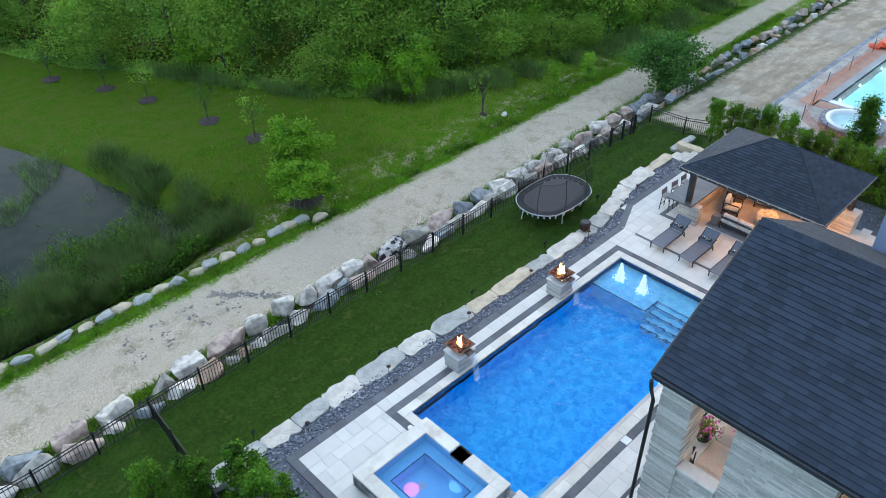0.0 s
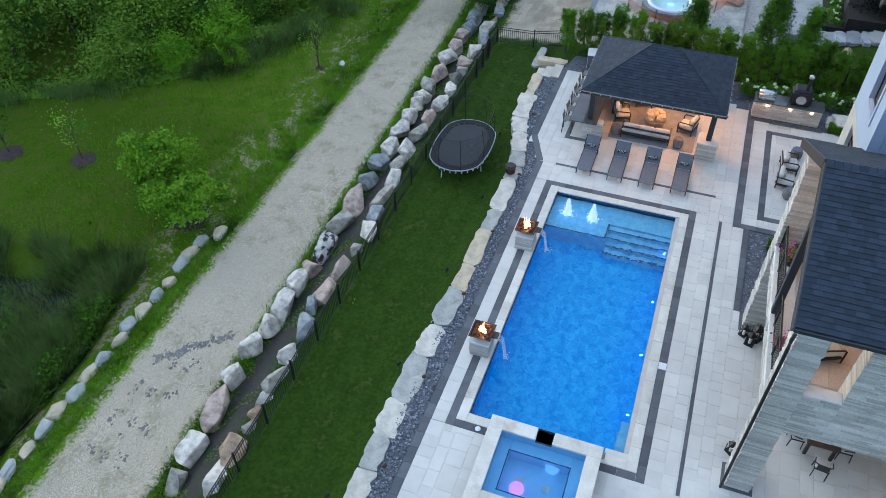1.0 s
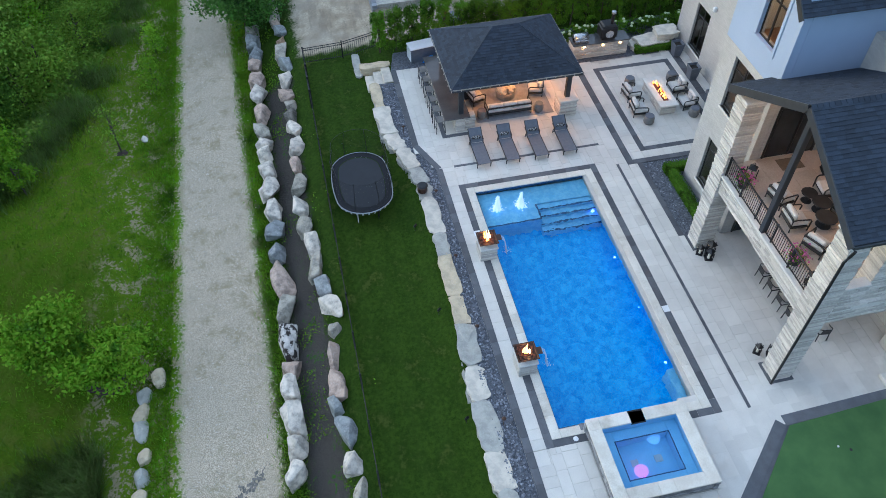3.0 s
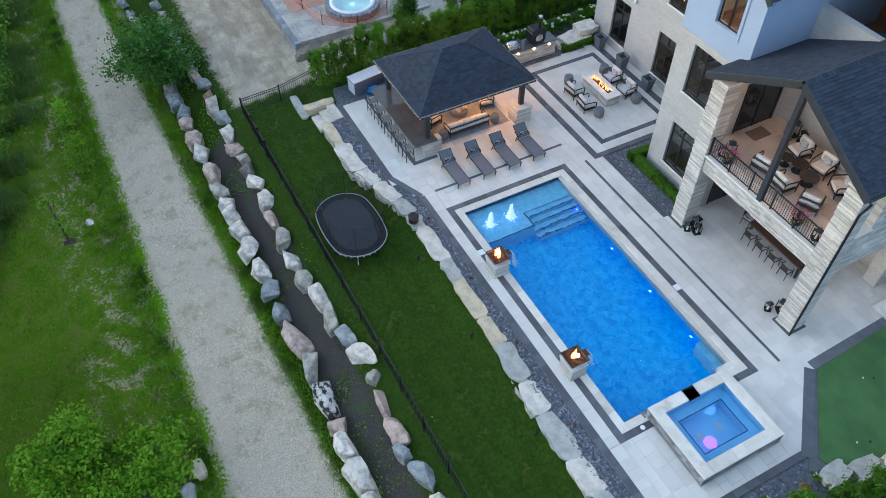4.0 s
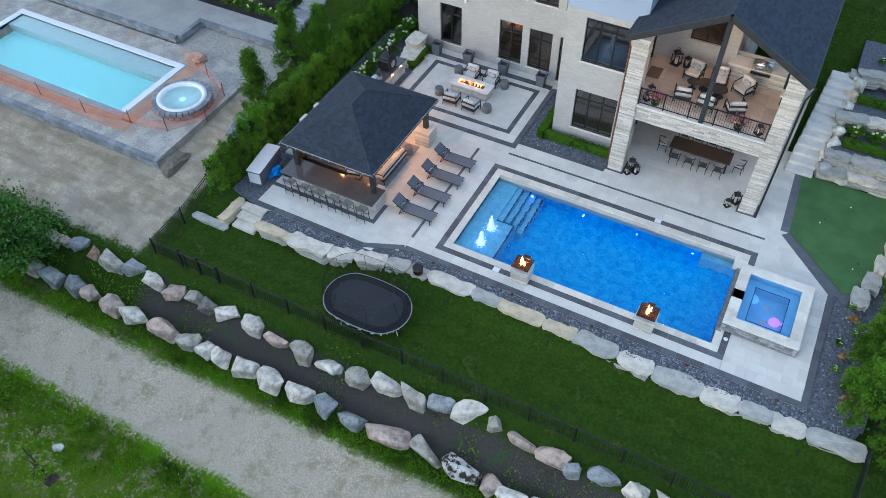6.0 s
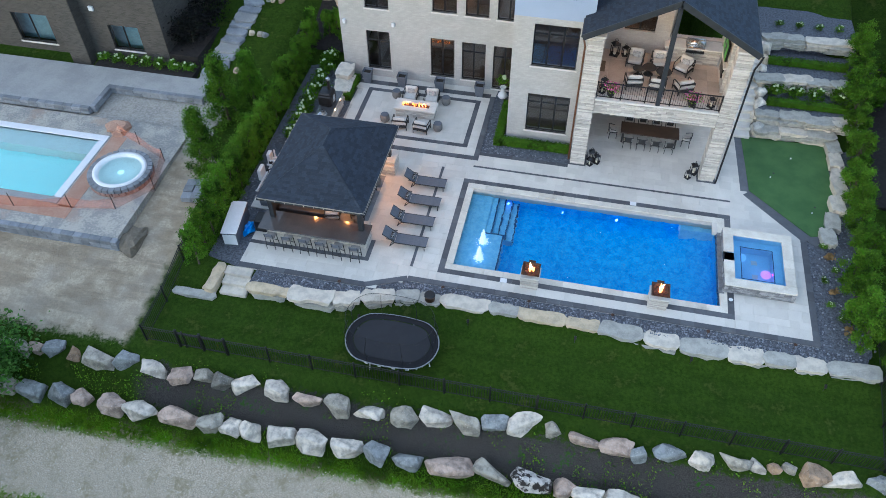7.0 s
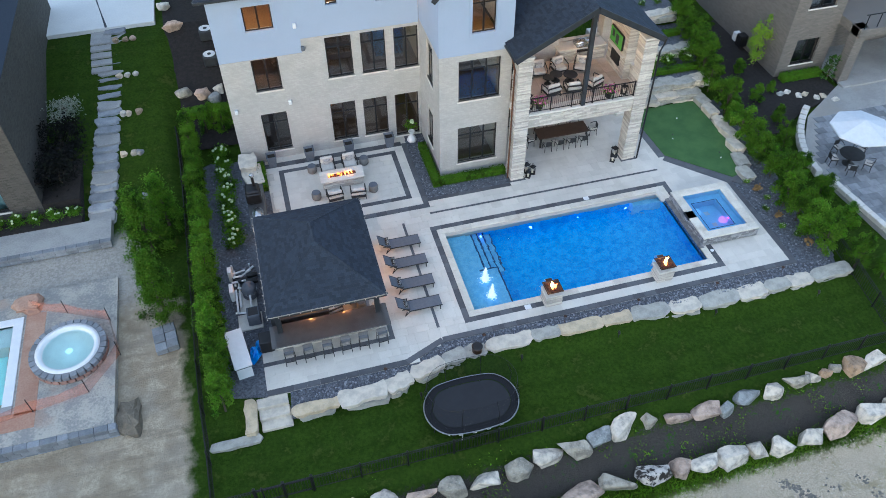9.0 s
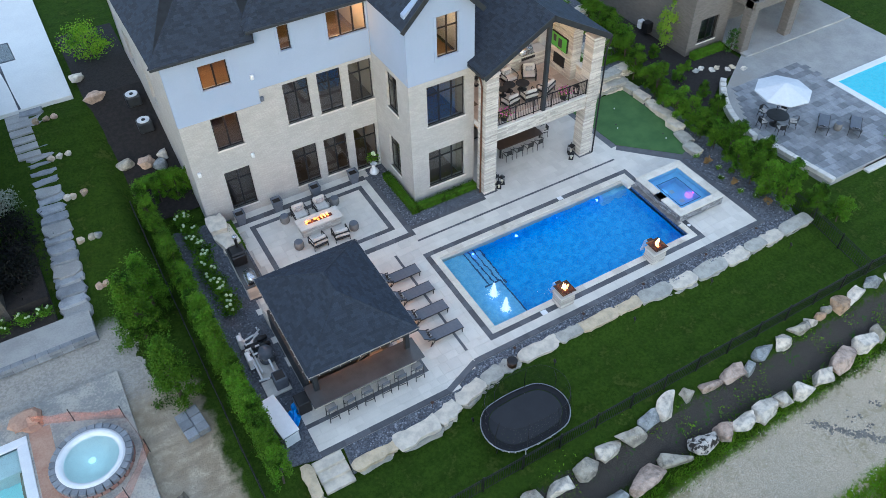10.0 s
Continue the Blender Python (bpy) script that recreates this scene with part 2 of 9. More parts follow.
STUCCO = mat("stucco", (0.33, 0.405, 0.545), (0.305, 0.375, 0.51), 0.9, fine=60, coarse=0.5, bump=0.3)
LEDGE = mat("ledger_stone", (0.56, 0.53, 0.485), (0.44, 0.41, 0.37), 0.85, fine=12, coarse=0.8, island=0.2, bump=0.5, dist=0.008)
STONE_CAP = mat("stone_cap", (0.66, 0.64, 0.6), (0.55, 0.53, 0.5), 0.8, fine=25, coarse=2)
SHINGLE = mat("shingle", (0.019, 0.026, 0.040), (0.029, 0.038, 0.056), 0.9, fine=60, coarse=22, island=0.24, vary=0.08, bump=0.5, dist=0.006)
BLACK = mat("black_metal", (0.012, 0.012, 0.014), (0.02, 0.02, 0.022), 0.45, metal=0.3, bump=0.05)
DARK_TRIM = mat("dark_trim", (0.02, 0.023, 0.028), (0.032, 0.036, 0.042), 0.5, bump=0.05)
GLASS = glass_material("window_glass", (0.6, 0.64, 0.66))
# the two blues of the basin plaster imitate ripple light on its floor
RIPPLED_PLASTER = mat("ripple_light_plaster", (0.1, 0.6, 0.98), (0.015, 0.31, 0.8), 0.6, fine=6.5, coarse=2.6, band=(0.34, 0.66))
PLASTER_PALE = mat("ledge_plaster", (0.4, 0.66, 0.82), (0.28, 0.55, 0.76), 0.6, fine=9, coarse=3, band=(0.42, 0.58))
WATERLINE = mat("waterline_tile", (0.03, 0.07, 0.16), (0.06, 0.12, 0.24), 0.25, fine=14, coarse=5)
WATER = water_material("pool_water", (0.7, 0.92, 1.0), 1.9, 0.42)
POND = mat("pond_water", (0.03, 0.036, 0.024), (0.012, 0.02, 0.014), 0.06, fine=1.2, coarse=0.18, bump=0.12, dist=0.06, spec=0.05)
CEILING = mat("ceiling_wood", (0.45, 0.28, 0.15), (0.34, 0.2, 0.1), 0.6, fine=20, coarse=3)
INNER = mat("interior_wall", (0.5, 0.46, 0.4), (0.44, 0.4, 0.35), 0.8, fine=10, coarse=0.6)
INNER_FLOOR = mat("interior_floor", (0.2, 0.15, 0.11), (0.14, 0.1, 0.07), 0.4, fine=12, coarse=1)


# ---- building helpers ----
_CB = []
_sg = [(a, b, c) for a in (-1, 1) for b in (-1, 1) for c in (-1, 1)]


def _chamfer_faces():
    def vi(s, k):
        return _sg.index(tuple(s)) * 3 + k
    faces = []
    for k in range(3):
        i, j = (k + 1) % 3, (k + 2) % 3
        for s in (-1, 1):
            ring = []
            for a, b in ((-1, -1), (1, -1), (1, 1), (-1, 1)):
                v = [0, 0, 0]
                v[k], v[i], v[j] = s, a, b
                ring.append(vi(v, k))
            faces.append(ring if s > 0 else ring[::-1])
        for si in (-1, 1):
            for sj in (-1, 1):
                lo, hi = [0, 0, 0], [0, 0, 0]
                lo[i] = hi[i] = si
                lo[j] = hi[j] = sj
                lo[k], hi[k] = -1, 1
                q = [vi(lo, i), vi(hi, i), vi(hi, j), vi(lo, j)]
                faces.append(q[::-1] if si * sj > 0 else q)
    for s in _sg:
        q = [vi(s, 0), vi(s, 1), vi(s, 2)]
        faces.append(q if s[0] * s[1] * s[2] > 0 else q[::-1])
    return faces


_CB = _chamfer_faces()


class Shape:
    """Collects the vertices and faces of one mesh."""

    def __init__(self):
        self.v, self.f, self.smooth = [], [], False

    def add(self, verts, faces):
        k = len(self.v)
        self.v += [tuple(p) for p in verts]
        self.f += [tuple(i + k for i in q) for q in faces]
        return self

    def box(self, x0, y0, z0, x1, y1, z1, c=0.0, m=None):
        ctr, h = ((x0 + x1) / 2, (y0 + y1) / 2, (z0 + z1) / 2), (abs(x1 - x0) / 2, abs(y1 - y0) / 2, abs(z1 - z0) / 2)
        if c <= 0:
            vs = [Vector((ctr[0] + s[0] * h[0], ctr[1] + s[1] * h[1], ctr[2] + s[2] * h[2])) for s in _sg]
            fs = [(0, 1, 3, 2), (4, 6, 7, 5), (0, 4, 5, 1), (2, 3, 7, 6), (0, 2, 6, 4), (1, 5, 7, 3)]
        else:
            c = min(c, min(h) * 0.9)
            vs = [Vector([ctr[a] + s[a] * (h[a] - (0 if a == k else c)) for a in range(3)]) for s in _sg for k in range(3)]
            fs = _CB
        return self.add([m @ v for v in vs] if m is not None else vs, fs)

    def bar(self, p, q, w, h=None, c=0.0):
        """A straight bar from p to q with a w x h section."""
        p, q = Vector(p), Vector(q)
        h = h or w
        d = q - p
        m = Matrix.Translation(p) @ d.to_track_quat('X', 'Z').to_matrix().to_4x4()
        return self.box(0, -w / 2, -h / 2, d.length, w / 2, h / 2, c, m)

    def tube(self, pts, r, n=8, closed=False):
        pts = [Vector(p) for p in pts]
        rs = r if isinstance(r, (list, tuple)) else [r] * len(pts)
        k, cnt = [], len(pts)
        vs = []
        for i, p in enumerate(pts):
            a = pts[(i - 1) % cnt] if closed or i else p
            b = pts[(i + 1) % cnt] if closed or i < cnt - 1 else p
            q = (b - a).normalized().to_track_quat('Z', 'Y').to_matrix() if abs((b - a).normalized().z) < 0.98 else Matrix.Identity(3)
            vs += [p + q @ Vector((rs[i] * math.cos(2 * math.pi * j / n), rs[i] * math.sin(2 * math.pi * j / n), 0)) for j in range(n)]
        fs = []
        for i in range(cnt if closed else cnt - 1):
            for j in range(n):
                a, b = i * n, ((i + 1) % cnt) * n
                fs.append((a + j, a + (j + 1) % n, b + (j + 1) % n, b + j))
        if not closed:
            fs += [tuple(range(n))[::-1], tuple(range((cnt - 1) * n, cnt * n))]
        return self.add(vs, fs)

    def lathe(self, prof, n=16, at=(0, 0, 0), sx=1.0, sy=1.0):
        vs = [(at[0] + sx * r * math.cos(2 * math.pi * j / n), at[1] + sy * r * math.sin(2 * math.pi * j / n), at[2] + z) for r, z in prof for j in range(n)]
        fs = [(i * n + j, i * n + (j + 1) % n, (i + 1) * n + (j + 1) % n, (i + 1) * n + j) for i in range(len(prof) - 1) for j in range(n)]
        fs += [tuple(range(n))[::-1], tuple(range((len(prof) - 1) * n, len(prof) * n))]
        return self.add(vs, fs)

    def prism(self, poly, z0, z1):
        n = len(poly)
        vs = [(*p, z0) for p in poly] + [(*p, z1) for p in poly]
        return self.add(vs, [tuple(range(n))[::-1], tuple(range(n, 2 * n))] + [(i, (i + 1) % n, n + (i + 1) % n, n + i) for i in range(n)])

    def slab(self, quad, thick):
        """A thick sheet whose upper face is the polygon given."""
        q = [Vector(p) for p in quad]
        nrm = (q[1] - q[0]).cross(q[2] - q[0]).normalized()
        n = len(q)
        return self.add(q + [p - nrm * thick for p in q], [tuple(range(n)), tuple(range(n, 2 * n))[::-1]] + [(i, n + i, n + (i + 1) % n, (i + 1) % n) for i in range(n)])

    def lump(self, at, size, rnd, rings=6, seg=9, rough=0.22, flat=0.0, rz=0.0, cuts=0):
        """An uneven, faceted stone."""
        a0 = rnd.random() * 100
        vs = []
        for i in range(rings + 1):
            ph = math.pi * i / rings
            for j in range(seg):
                th = 2 * math.pi * j / seg
                d = Vector((math.sin(ph) * math.cos(th), math.sin(ph) * math.sin(th), math.cos(ph)))
                d = Vector([math.copysign(abs(c) ** 0.72, c) for c in d])
                k = 1 + rough * 2 * noise.noise(d * 1.3 + Vector((a0, 0, 0))) + rough * 0.7 * noise.noise(d * 3.1 + Vector((0, a0, 0)))
                p = Vector((d.x * size[0] * k, d.y * size[1] * k, d.z * size[2] * (k if d.z < 0 or not flat else 1 + (k - 1) * (1 - flat))))
                c, s = math.cos(rz), math.sin(rz)
                vs.append((at[0] + c * p.x - s * p.y, at[1] + s * p.x + c * p.y, at[2] + p.z))
        fs = [(i * seg + j, (i + 1) * seg + j, (i + 1) * seg + (j + 1) % seg, i * seg + (j + 1) % seg) for i in range(rings) for j in range(seg)]
        for _ in range(cuts):
            d = Vector((rnd.gauss(0, 1), rnd.gauss(0, 1), rnd.gauss(0.2, 0.8))).normalized()
            lim = rnd.uniform(0.62, 0.86) * math.sqrt((d.x * size[0]) ** 2 + (d.y * size[1]) ** 2 + (d.z * size[2]) ** 2)
            for i, q in enumerate(vs):
                q = Vector(q) - Vector(at)
                o = q.dot(d) - lim
                if o > 0:
                    q -= d * o * 0.92
                    vs[i] = tuple(q + Vector(at))
        return self.add(vs, fs)

    def flagstone(self, w, d, h, rnd, n=16):
        """A flat-topped slab of split stone with a broken outline."""
        out = []
        for k in range(n):
            a = 2 * math.pi * k / n + rnd.uniform(-0.1, 0.1)
            c, s_ = math.cos(a), math.sin(a)
            r = rnd.uniform(0.8, 1.08)
            out.append((w / 2 * math.copysign(abs(c) ** 0.42, c) * r, d / 2 * math.copysign(abs(s_) ** 0.5, s_) * r))
        tilt = rnd.uniform(-0.03, 0.03)
        rings = [(0.97, -h), (1.03, -h * 0.55), (0.99, -h * 0.5), (1.0, -0.05), (0.95, 0.0)]
        vs = [(x * k * rnd.uniform(0.97, 1.03), y * k * rnd.uniform(0.95, 1.05), z + (tilt * x if z > -0.05 else 0) + rnd.uniform(-0.015, 0.015)) for k, z in rings for x, y in out]
        fs = [(i * n + j, i * n + (j + 1) % n, (i + 1) * n + (j + 1) % n, (i + 1) * n + j) for i in range(len(rings) - 1) for j in range(n)]
        vs.append((rnd.uniform(-0.1, 0.1), 0, 0.015))
        c = len(vs) - 1
        fs += [((len(rings) - 1) * n + j, (len(rings) - 1) * n + (j + 1) % n, c) for j in range(n)]
        return self.add(vs, fs)

    def mesh(self, name, material):
        me = bpy.data.meshes.new(name)
        me.from_pydata(self.v, [], self.f)
        if self.smooth:
            me.polygons.foreach_set("use_smooth", [True] * len(me.polygons))
        me.materials.append(material)
        return me


def S():
    return Shape()


def part(name, shape, material, parent=None, label="", at=None):
    ob = new(name, shape.mesh(name, material) if isinstance(shape, Shape) else shape)
    ob.parent = parent
    if label:
        ob["label"] = label
    if at is not None:
        ob.matrix_basis = at
    return ob


def thing(name, label, category, at=None, group="", kind=""):
    ob = new(name)
    ob.empty_display_size = 0.2
    if at is not None:
        ob.matrix_basis = at
    return tagged(ob, label, category, group, kind)


def solid(name, shape, material, label, category="", kind="", group="", at=None):
    return tagged(part(name, shape, material, None, "", at), label, category, group, kind)


def quads(name, verts, material, smooth=False):
    """A mesh of loose quads from an (n, 4, 3) array."""
    n = len(verts)
    me = bpy.data.meshes.new(name)
    me.vertices.add(n * 4)
    me.vertices.foreach_set("co", np.asarray(verts, np.float32).reshape(-1))
    me.loops.add(n * 4)
    me.loops.foreach_set("vertex_index", np.arange(n * 4, dtype=np.int32))
    me.polygons.add(n)
    me.polygons.foreach_set("loop_start", np.arange(0, n * 4, 4, dtype=np.int32))
    me.update(calc_edges=True)
    me.materials.append(material)
    return me


def leaves(rng, centres, size, up=0.3, aspect=0.55):
    """Leaf blades, one for each centre, turned every way."""
    n = len(centres)
    a = rng.normal(size=(n, 3))
    a[:, 2] = a[:, 2] * 0.7 + up
    a /= np.linalg.norm(a, axis=1)[:, None]
    b = np.cross(a, rng.normal(size=(n, 3)))
    b /= np.linalg.norm(b, axis=1)[:, None]
    s = (size * rng.uniform(0.6, 1.3, n))[:, None]
    a, b = a * s * 0.5, b * s * 0.5 * aspect
    c = np.asarray(centres)
    return np.stack([c - a, c + b - a * 0.1, c + a, c - b - a * 0.1], 1)


def blades(rng, feet, height, width, lean=0.25):
    """Upright grass or reed blades."""
    n = len(feet)
    th = rng.uniform(0, 2 * np.pi, n)
    h = height * rng.uniform(0.5, 1.2, n)
    side = np.stack([np.cos(th), np.sin(th), np.zeros(n)], 1) * width / 2
    tip = np.stack([rng.normal(0, lean, n) * h, rng.normal(0, lean, n) * h, h], 1)
    f = np.asarray(feet)
    return np.stack([f - side, f + side, f + tip + side * 0.25, f + tip - side * 0.25], 1)


# ---- ground ----
def land(x, y):
    """The height of the ground."""
    x, y = np.asarray(x, float), np.asarray(y, float)
    yard = np.interp(y, [-300, -40, -16, -14.4, -13.7, -10.2, -9.4, -8.3, -7.7, -6.8, -6.2, -2.6, -1.9, 14, 16, 26, 60, 300],
                     [-3.2, -3.0, -2.8, -2.65, -2.42, -2.4, -2.3, -2.05, -1.5, -0.85, -0.66, -0.6, -0.12, -0.12, 0.0, 3.4, 3.6, 3.6])
    west = np.interp(y, [-300, -40, -16, -14.4, -13.7, -10.2, -9.4, -8.3, -7.7, -6.8, -4, 0, 5, 12, 25, 60, 300],
                     [-3.2, -3.0, -2.8, -2.65, -2.42, -2.4, -2.3, -2.05, -1.5, -0.85, -0.55, -0.3, -0.05, 0.25, 3.4, 3.6, 3.6])
    east = np.interp(y, [-300, -40, -16, -14.4, -13.7, -10.2, -9.4, -8.3, -7.7, -6.8, -6, -1.5, 13, 15, 26, 60, 300],
                     [-3.2, -3.0, -2.8, -2.65, -2.42, -2.4, -2.3, -2.05, -1.5, -0.85, -0.66, -0.3, -0.1, 0.3, 3.4, 3.6, 3.6])
    far = np.interp(y, [-300, -40, -16, -14.4, -13.7, -10.2, -9.4, -8.3, -7.7, -6.8, -6, -1.5, 13, 28, 40, 300], [-3.2, -3.0, -2.8, -2.65, -2.42, -2.4, -2.3, -2.05, -1.5, -1.0, -0.85, -0.3, -0.1, 0.1, 3.4, 3.6])
    e2 = np.clip((x - 21.2) / 0.8, 0, 1)
    east = east * (1 - e2) + far * e2
    w, e = np.clip((-12.2 - x) / 1.0, 0, 1), np.clip((x - 18.6) / 1.0, 0, 1)
    z = yard * (1 - w) * (1 - e) + west * w + east * e
    under = (x > -9.2) & (x < 17.2) & (y > -0.5) & (y < 13.3) & (x < np.interp(y, [-1, 0, 7, 20], [17.2, 17.2, 15.5, 14.0])) | (x > -9) & (x < 13) & (y > 13) & (y < 29)
    z = np.where(under, -2.4, z)
    z = np.where((x > -33.6) & (x < -21.2) & (y > 1.1) & (y < 5.1), -2.4, z)
    px = np.interp(y, [-45, -40, -31, -26, -21, -17.5, -16.2], [18, 16, 12.6, 11.6, 10.4, 10.4, 12.5])
    pond = np.clip((x - px) / 1.5, 0, 1) * np.clip((-15.7 - y) / 1.3, 0, 1) * np.clip((y + 48) / 3, 0, 1) * np.clip((60 - x) / 3, 0, 1)
    return z - pond * 1.0


def spread(lo, hi, step, far, n=14):
    core = np.arange(lo, hi + 1e-6, step)
    g = np.geomspace(1, far, n)
    return np.concatenate([lo - g[::-1], core, hi + g])


gx, gy = spread(-46, 46, 0.5, 380), spread(-50, 40, 0.4, 380)
GX, GY = np.meshgrid(gx, gy)
GZ = land(GX, GY)
_r = np.random.default_rng(5)
wild = (GY < -14.2)
GZ = GZ + np.where(wild, _r.normal(0, 0.03, GZ.shape), _r.normal(0, 0.008, GZ.shape))
nx, ny = len(gx), len(gy)
me = bpy.data.meshes.new("ground")
idx = np.arange(nx * ny).reshape(ny, nx)
me.from_pydata(np.stack([GX, GY, GZ], -1).reshape(-1, 3).tolist(), [], np.stack([idx[:-1, :-1], idx[:-1, 1:], idx[1:, 1:], idx[1:, :-1]], -1).reshape(-1, 4).tolist())
me.polygons.foreach_set("use_smooth", [True] * len(me.polygons))
me.materials.append(GROUND)
tagged(new("ground", me), "mown lawn, meadow, crushed stone path and bare dirt", "ground", kind="structure")

solid("water", S().add([(8, -15.2, -3.22), (70, -15.2, -3.22), (70, -50, -3.22), (8, -50, -3.22)], [(3, 2, 1, 0)]), POND, "still murky brown pond water", "water", "structure")

# ---- pool terrace ----
PX0, PX1, PY0, PY1 = 0.62, 13.2, 0.68, 6.2
FLOOR = -1.55


def cut_rects(x0, y0, x1, y1, holes):
    """The rectangle less the holes, as rectangles."""
    xs = sorted({x0, x1, *[h[0] for h in holes], *[h[2] for h in holes]})
    ys = sorted({y0, y1, *[h[1] for h in holes], *[h[3] for h in holes]})
    out = []
    for a, b in zip(xs, xs[1:]):
        for c, d in zip(ys, ys[1:]):
            mx, my = (a + b) / 2, (c + d) / 2
            if x0 < mx < x1 and y0 < my < y1 and not any(h[0] < mx < h[2] and h[1] < my < h[3] for h in holes):
                out.append((a, c, b, d))
    return out


terrace = thing("terrace", "pale stone paver terrace with dark paver bands", "terrace", kind="structure")
base = S()
for r in cut_rects(-9.6, -0.8, 17.55, 6.0, [(PX0, PY0, PX1, PY1), (13.8, 2.0, 16.15, 4.88)]):
    base.box(*r[:2], -0.5, *r[2:], -0.045)
base.prism([(-9.6, 6.0), (17.5, 6.0), (14.8, 8.85), (14.55, 15), (1.0, 15), (0.9, 9.1), (0.4, 14.8), (-8.0, 14.8), (-8.0, 8.4), (-9.6, 8.4)], -0.5, -0.045)
base.prism([(-9.6, -0.8), (-9.6, -1.6), (-3.1, -1.6), (-1.3, -0.8)], -0.5, -0.045)
part("bedding", base, JOINT, terrace)

# dark bands laid round the pool, the fire lounge and the edges
BANDS = []


def ring(x0, y0, x1, y1, w):
    return [(x0, y0, x1, y0 + w), (x0, y1 - w, x1, y1), (x0, y0 + w, x0 + w, y1 - w), (x1 - w, y0 + w, x1, y1 - w)]


BANDS += ring(0, 0, 13.9, 6.82, 0.3)
BANDS += ring(-7.3, 9.35, -0.35, 13.75, 0.28)
BANDS += [(-8.0, 8.4, 0.45, 8.72), (0.15, 8.72, 0.45, 14.3), (-8.0, 14.1, 0.15, 14.5)]
BANDS += [(0.45, 8.85, 5.35, 9.1), (-1.3, -0.8, 17.55, -0.5), (17.25, -0.5, 17.55, 5.9), (-9.6, -1.6, -3.1, -1.3)]
BANDS += [(0.3, 7.82, 13.95, 7.95), (-1.38, 0.1, -1.24, 7.5)]
BANDS += [(-9.6, 0.0, -3.45, 0.22), (-3.67, 0.22, -3.45, 1.4)]
HOLES = BANDS + [(0.3, 0.3, 13.6, 6.52), (13.35, 1.55, 16.6, 5.34)]


def inside_deck(x, y):
    if y < -0.8:
        return -9.6 < x < -3.1 and y > -1.6 or -3.1 <= x < -1.3 and y > -0.8 - 0.8 * (-1.3 - x) / 1.8
    if x < -8.95 and y > 1.6:
        return False
    if y < 6.0:
        return -9.6 < x < 17.55
    if x > 14.6:
        return y < 8.8 and x < 17.55 - (y - 6.0) * 0.964
    if y < 8.4:
        return x > -9.6
    if y < 8.85:
        return x > -8.0
    if y < 15:
        return -8.0 < x < 0.45 or x > 5.4
    return False


rnd = random.Random(3)
tiles = []
y = -1.6
row = 0
while y < 15:
    hgt = (0.62, 0.42, 0.62, 0.42)[row % 4]
    x = -9.6 - rnd.random() * 0.5
    while x < 17.6:
        w = rnd.choice((0.42, 0.62, 0.92))
        r = (max(x, -9.6), y, min(x + w, 17.55), min(y + hgt, 15))
        for q in cut_rects(*r, [h for h in HOLES if h[0] < r[2] and h[2] > r[0] and h[1] < r[3] and h[3] > r[1]]):
            if q[2] - q[0] > 0.03 and q[3] - q[1] > 0.03 and inside_deck((q[0] + q[2]) / 2, (q[1] + q[3]) / 2) and (q[1] < 5.5 or q[0] < 14 or inside_deck(q[2] - 0.12, q[3] - 0.12)):
                tiles.append(q)
        x += w
    y += hgt
    row += 1

# slanting edge bands
slant = S()
for a, b, w in (((-3.15, -1.6), (-1.25, -0.8), 0.3), ((17.7, 5.9), (14.92, 8.85), 0.42), ((14.92, 8.85), (14.75, 13.6), 0.42)):
    d = (Vector(b) - Vector(a)).normalized()
    nrm = Vector((-d.y, d.x)) * w
    slant.prism([a, b, tuple(Vector(b) + nrm), tuple(Vector(a) + nrm)], -0.05, 0.006)
part("edging_bed", S().prism([(18.0, 5.4), (18.3, 6.2), (15.4, 9.3), (15.2, 13.6), (14.3, 13.6), (14.5, 8.6)], -0.3, -0.012), PAVER_DARK, terrace)
part("corner_paver", S().prism([(13.0, 5.4), (17.5, 5.4), (17.5, 5.95), (14.86, 8.8), (14.7, 13.6), (13.0, 13.6)], -0.2, -0.004), PAVER, terrace)
part("slanting_band", slant, PAVER_DARK, terrace, "dark grey edging pavers")

# ---- pool ----
pool = thing("swimming_pool", "rectangular swimming pool with blue water and stone coping", "swimming pool")
t = S()
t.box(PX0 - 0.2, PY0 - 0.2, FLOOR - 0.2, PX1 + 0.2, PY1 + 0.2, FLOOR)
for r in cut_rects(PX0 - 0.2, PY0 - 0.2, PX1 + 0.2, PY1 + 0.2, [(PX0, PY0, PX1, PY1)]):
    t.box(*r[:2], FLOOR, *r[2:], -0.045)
part("basin", t, RIPPLED_PLASTER, pool, "blue plaster basin, mottled to imitate ripple light")
t = S()
t.prism([(PX0, PY0), (2.75, PY0), (2.75, 3.35), (1.75, 3.35), (1.75, PY1), (PX0, PY1)], FLOOR, -0.38)
part("tanning_ledge", t, PLASTER_PALE, pool, "shallow pale ledge")
for k in range(4):
    part("pool_step", S().box(1.75 + 0.36 * k, 3.35, FLOOR, 1.75 + 0.36 * (k + 1), PY1, -0.5 - 0.2 * k, 0.03), PLASTER_PALE, pool)
for k in range(4):
    part("step_nosing", S().box(2.03 + 0.36 * k, 3.35, -0.498 - 0.2 * k, 2.11 + 0.36 * k, PY1, -0.49 - 0.2 * k), WATERLINE, pool, "dark tile strip on the step edge")
part("ledge_nosing", S().box(1.75, 3.27, -0.379, 2.75, 3.35, -0.372).box(2.67, PY0, -0.379, 2.75, 3.27, -0.372), WATERLINE, pool)
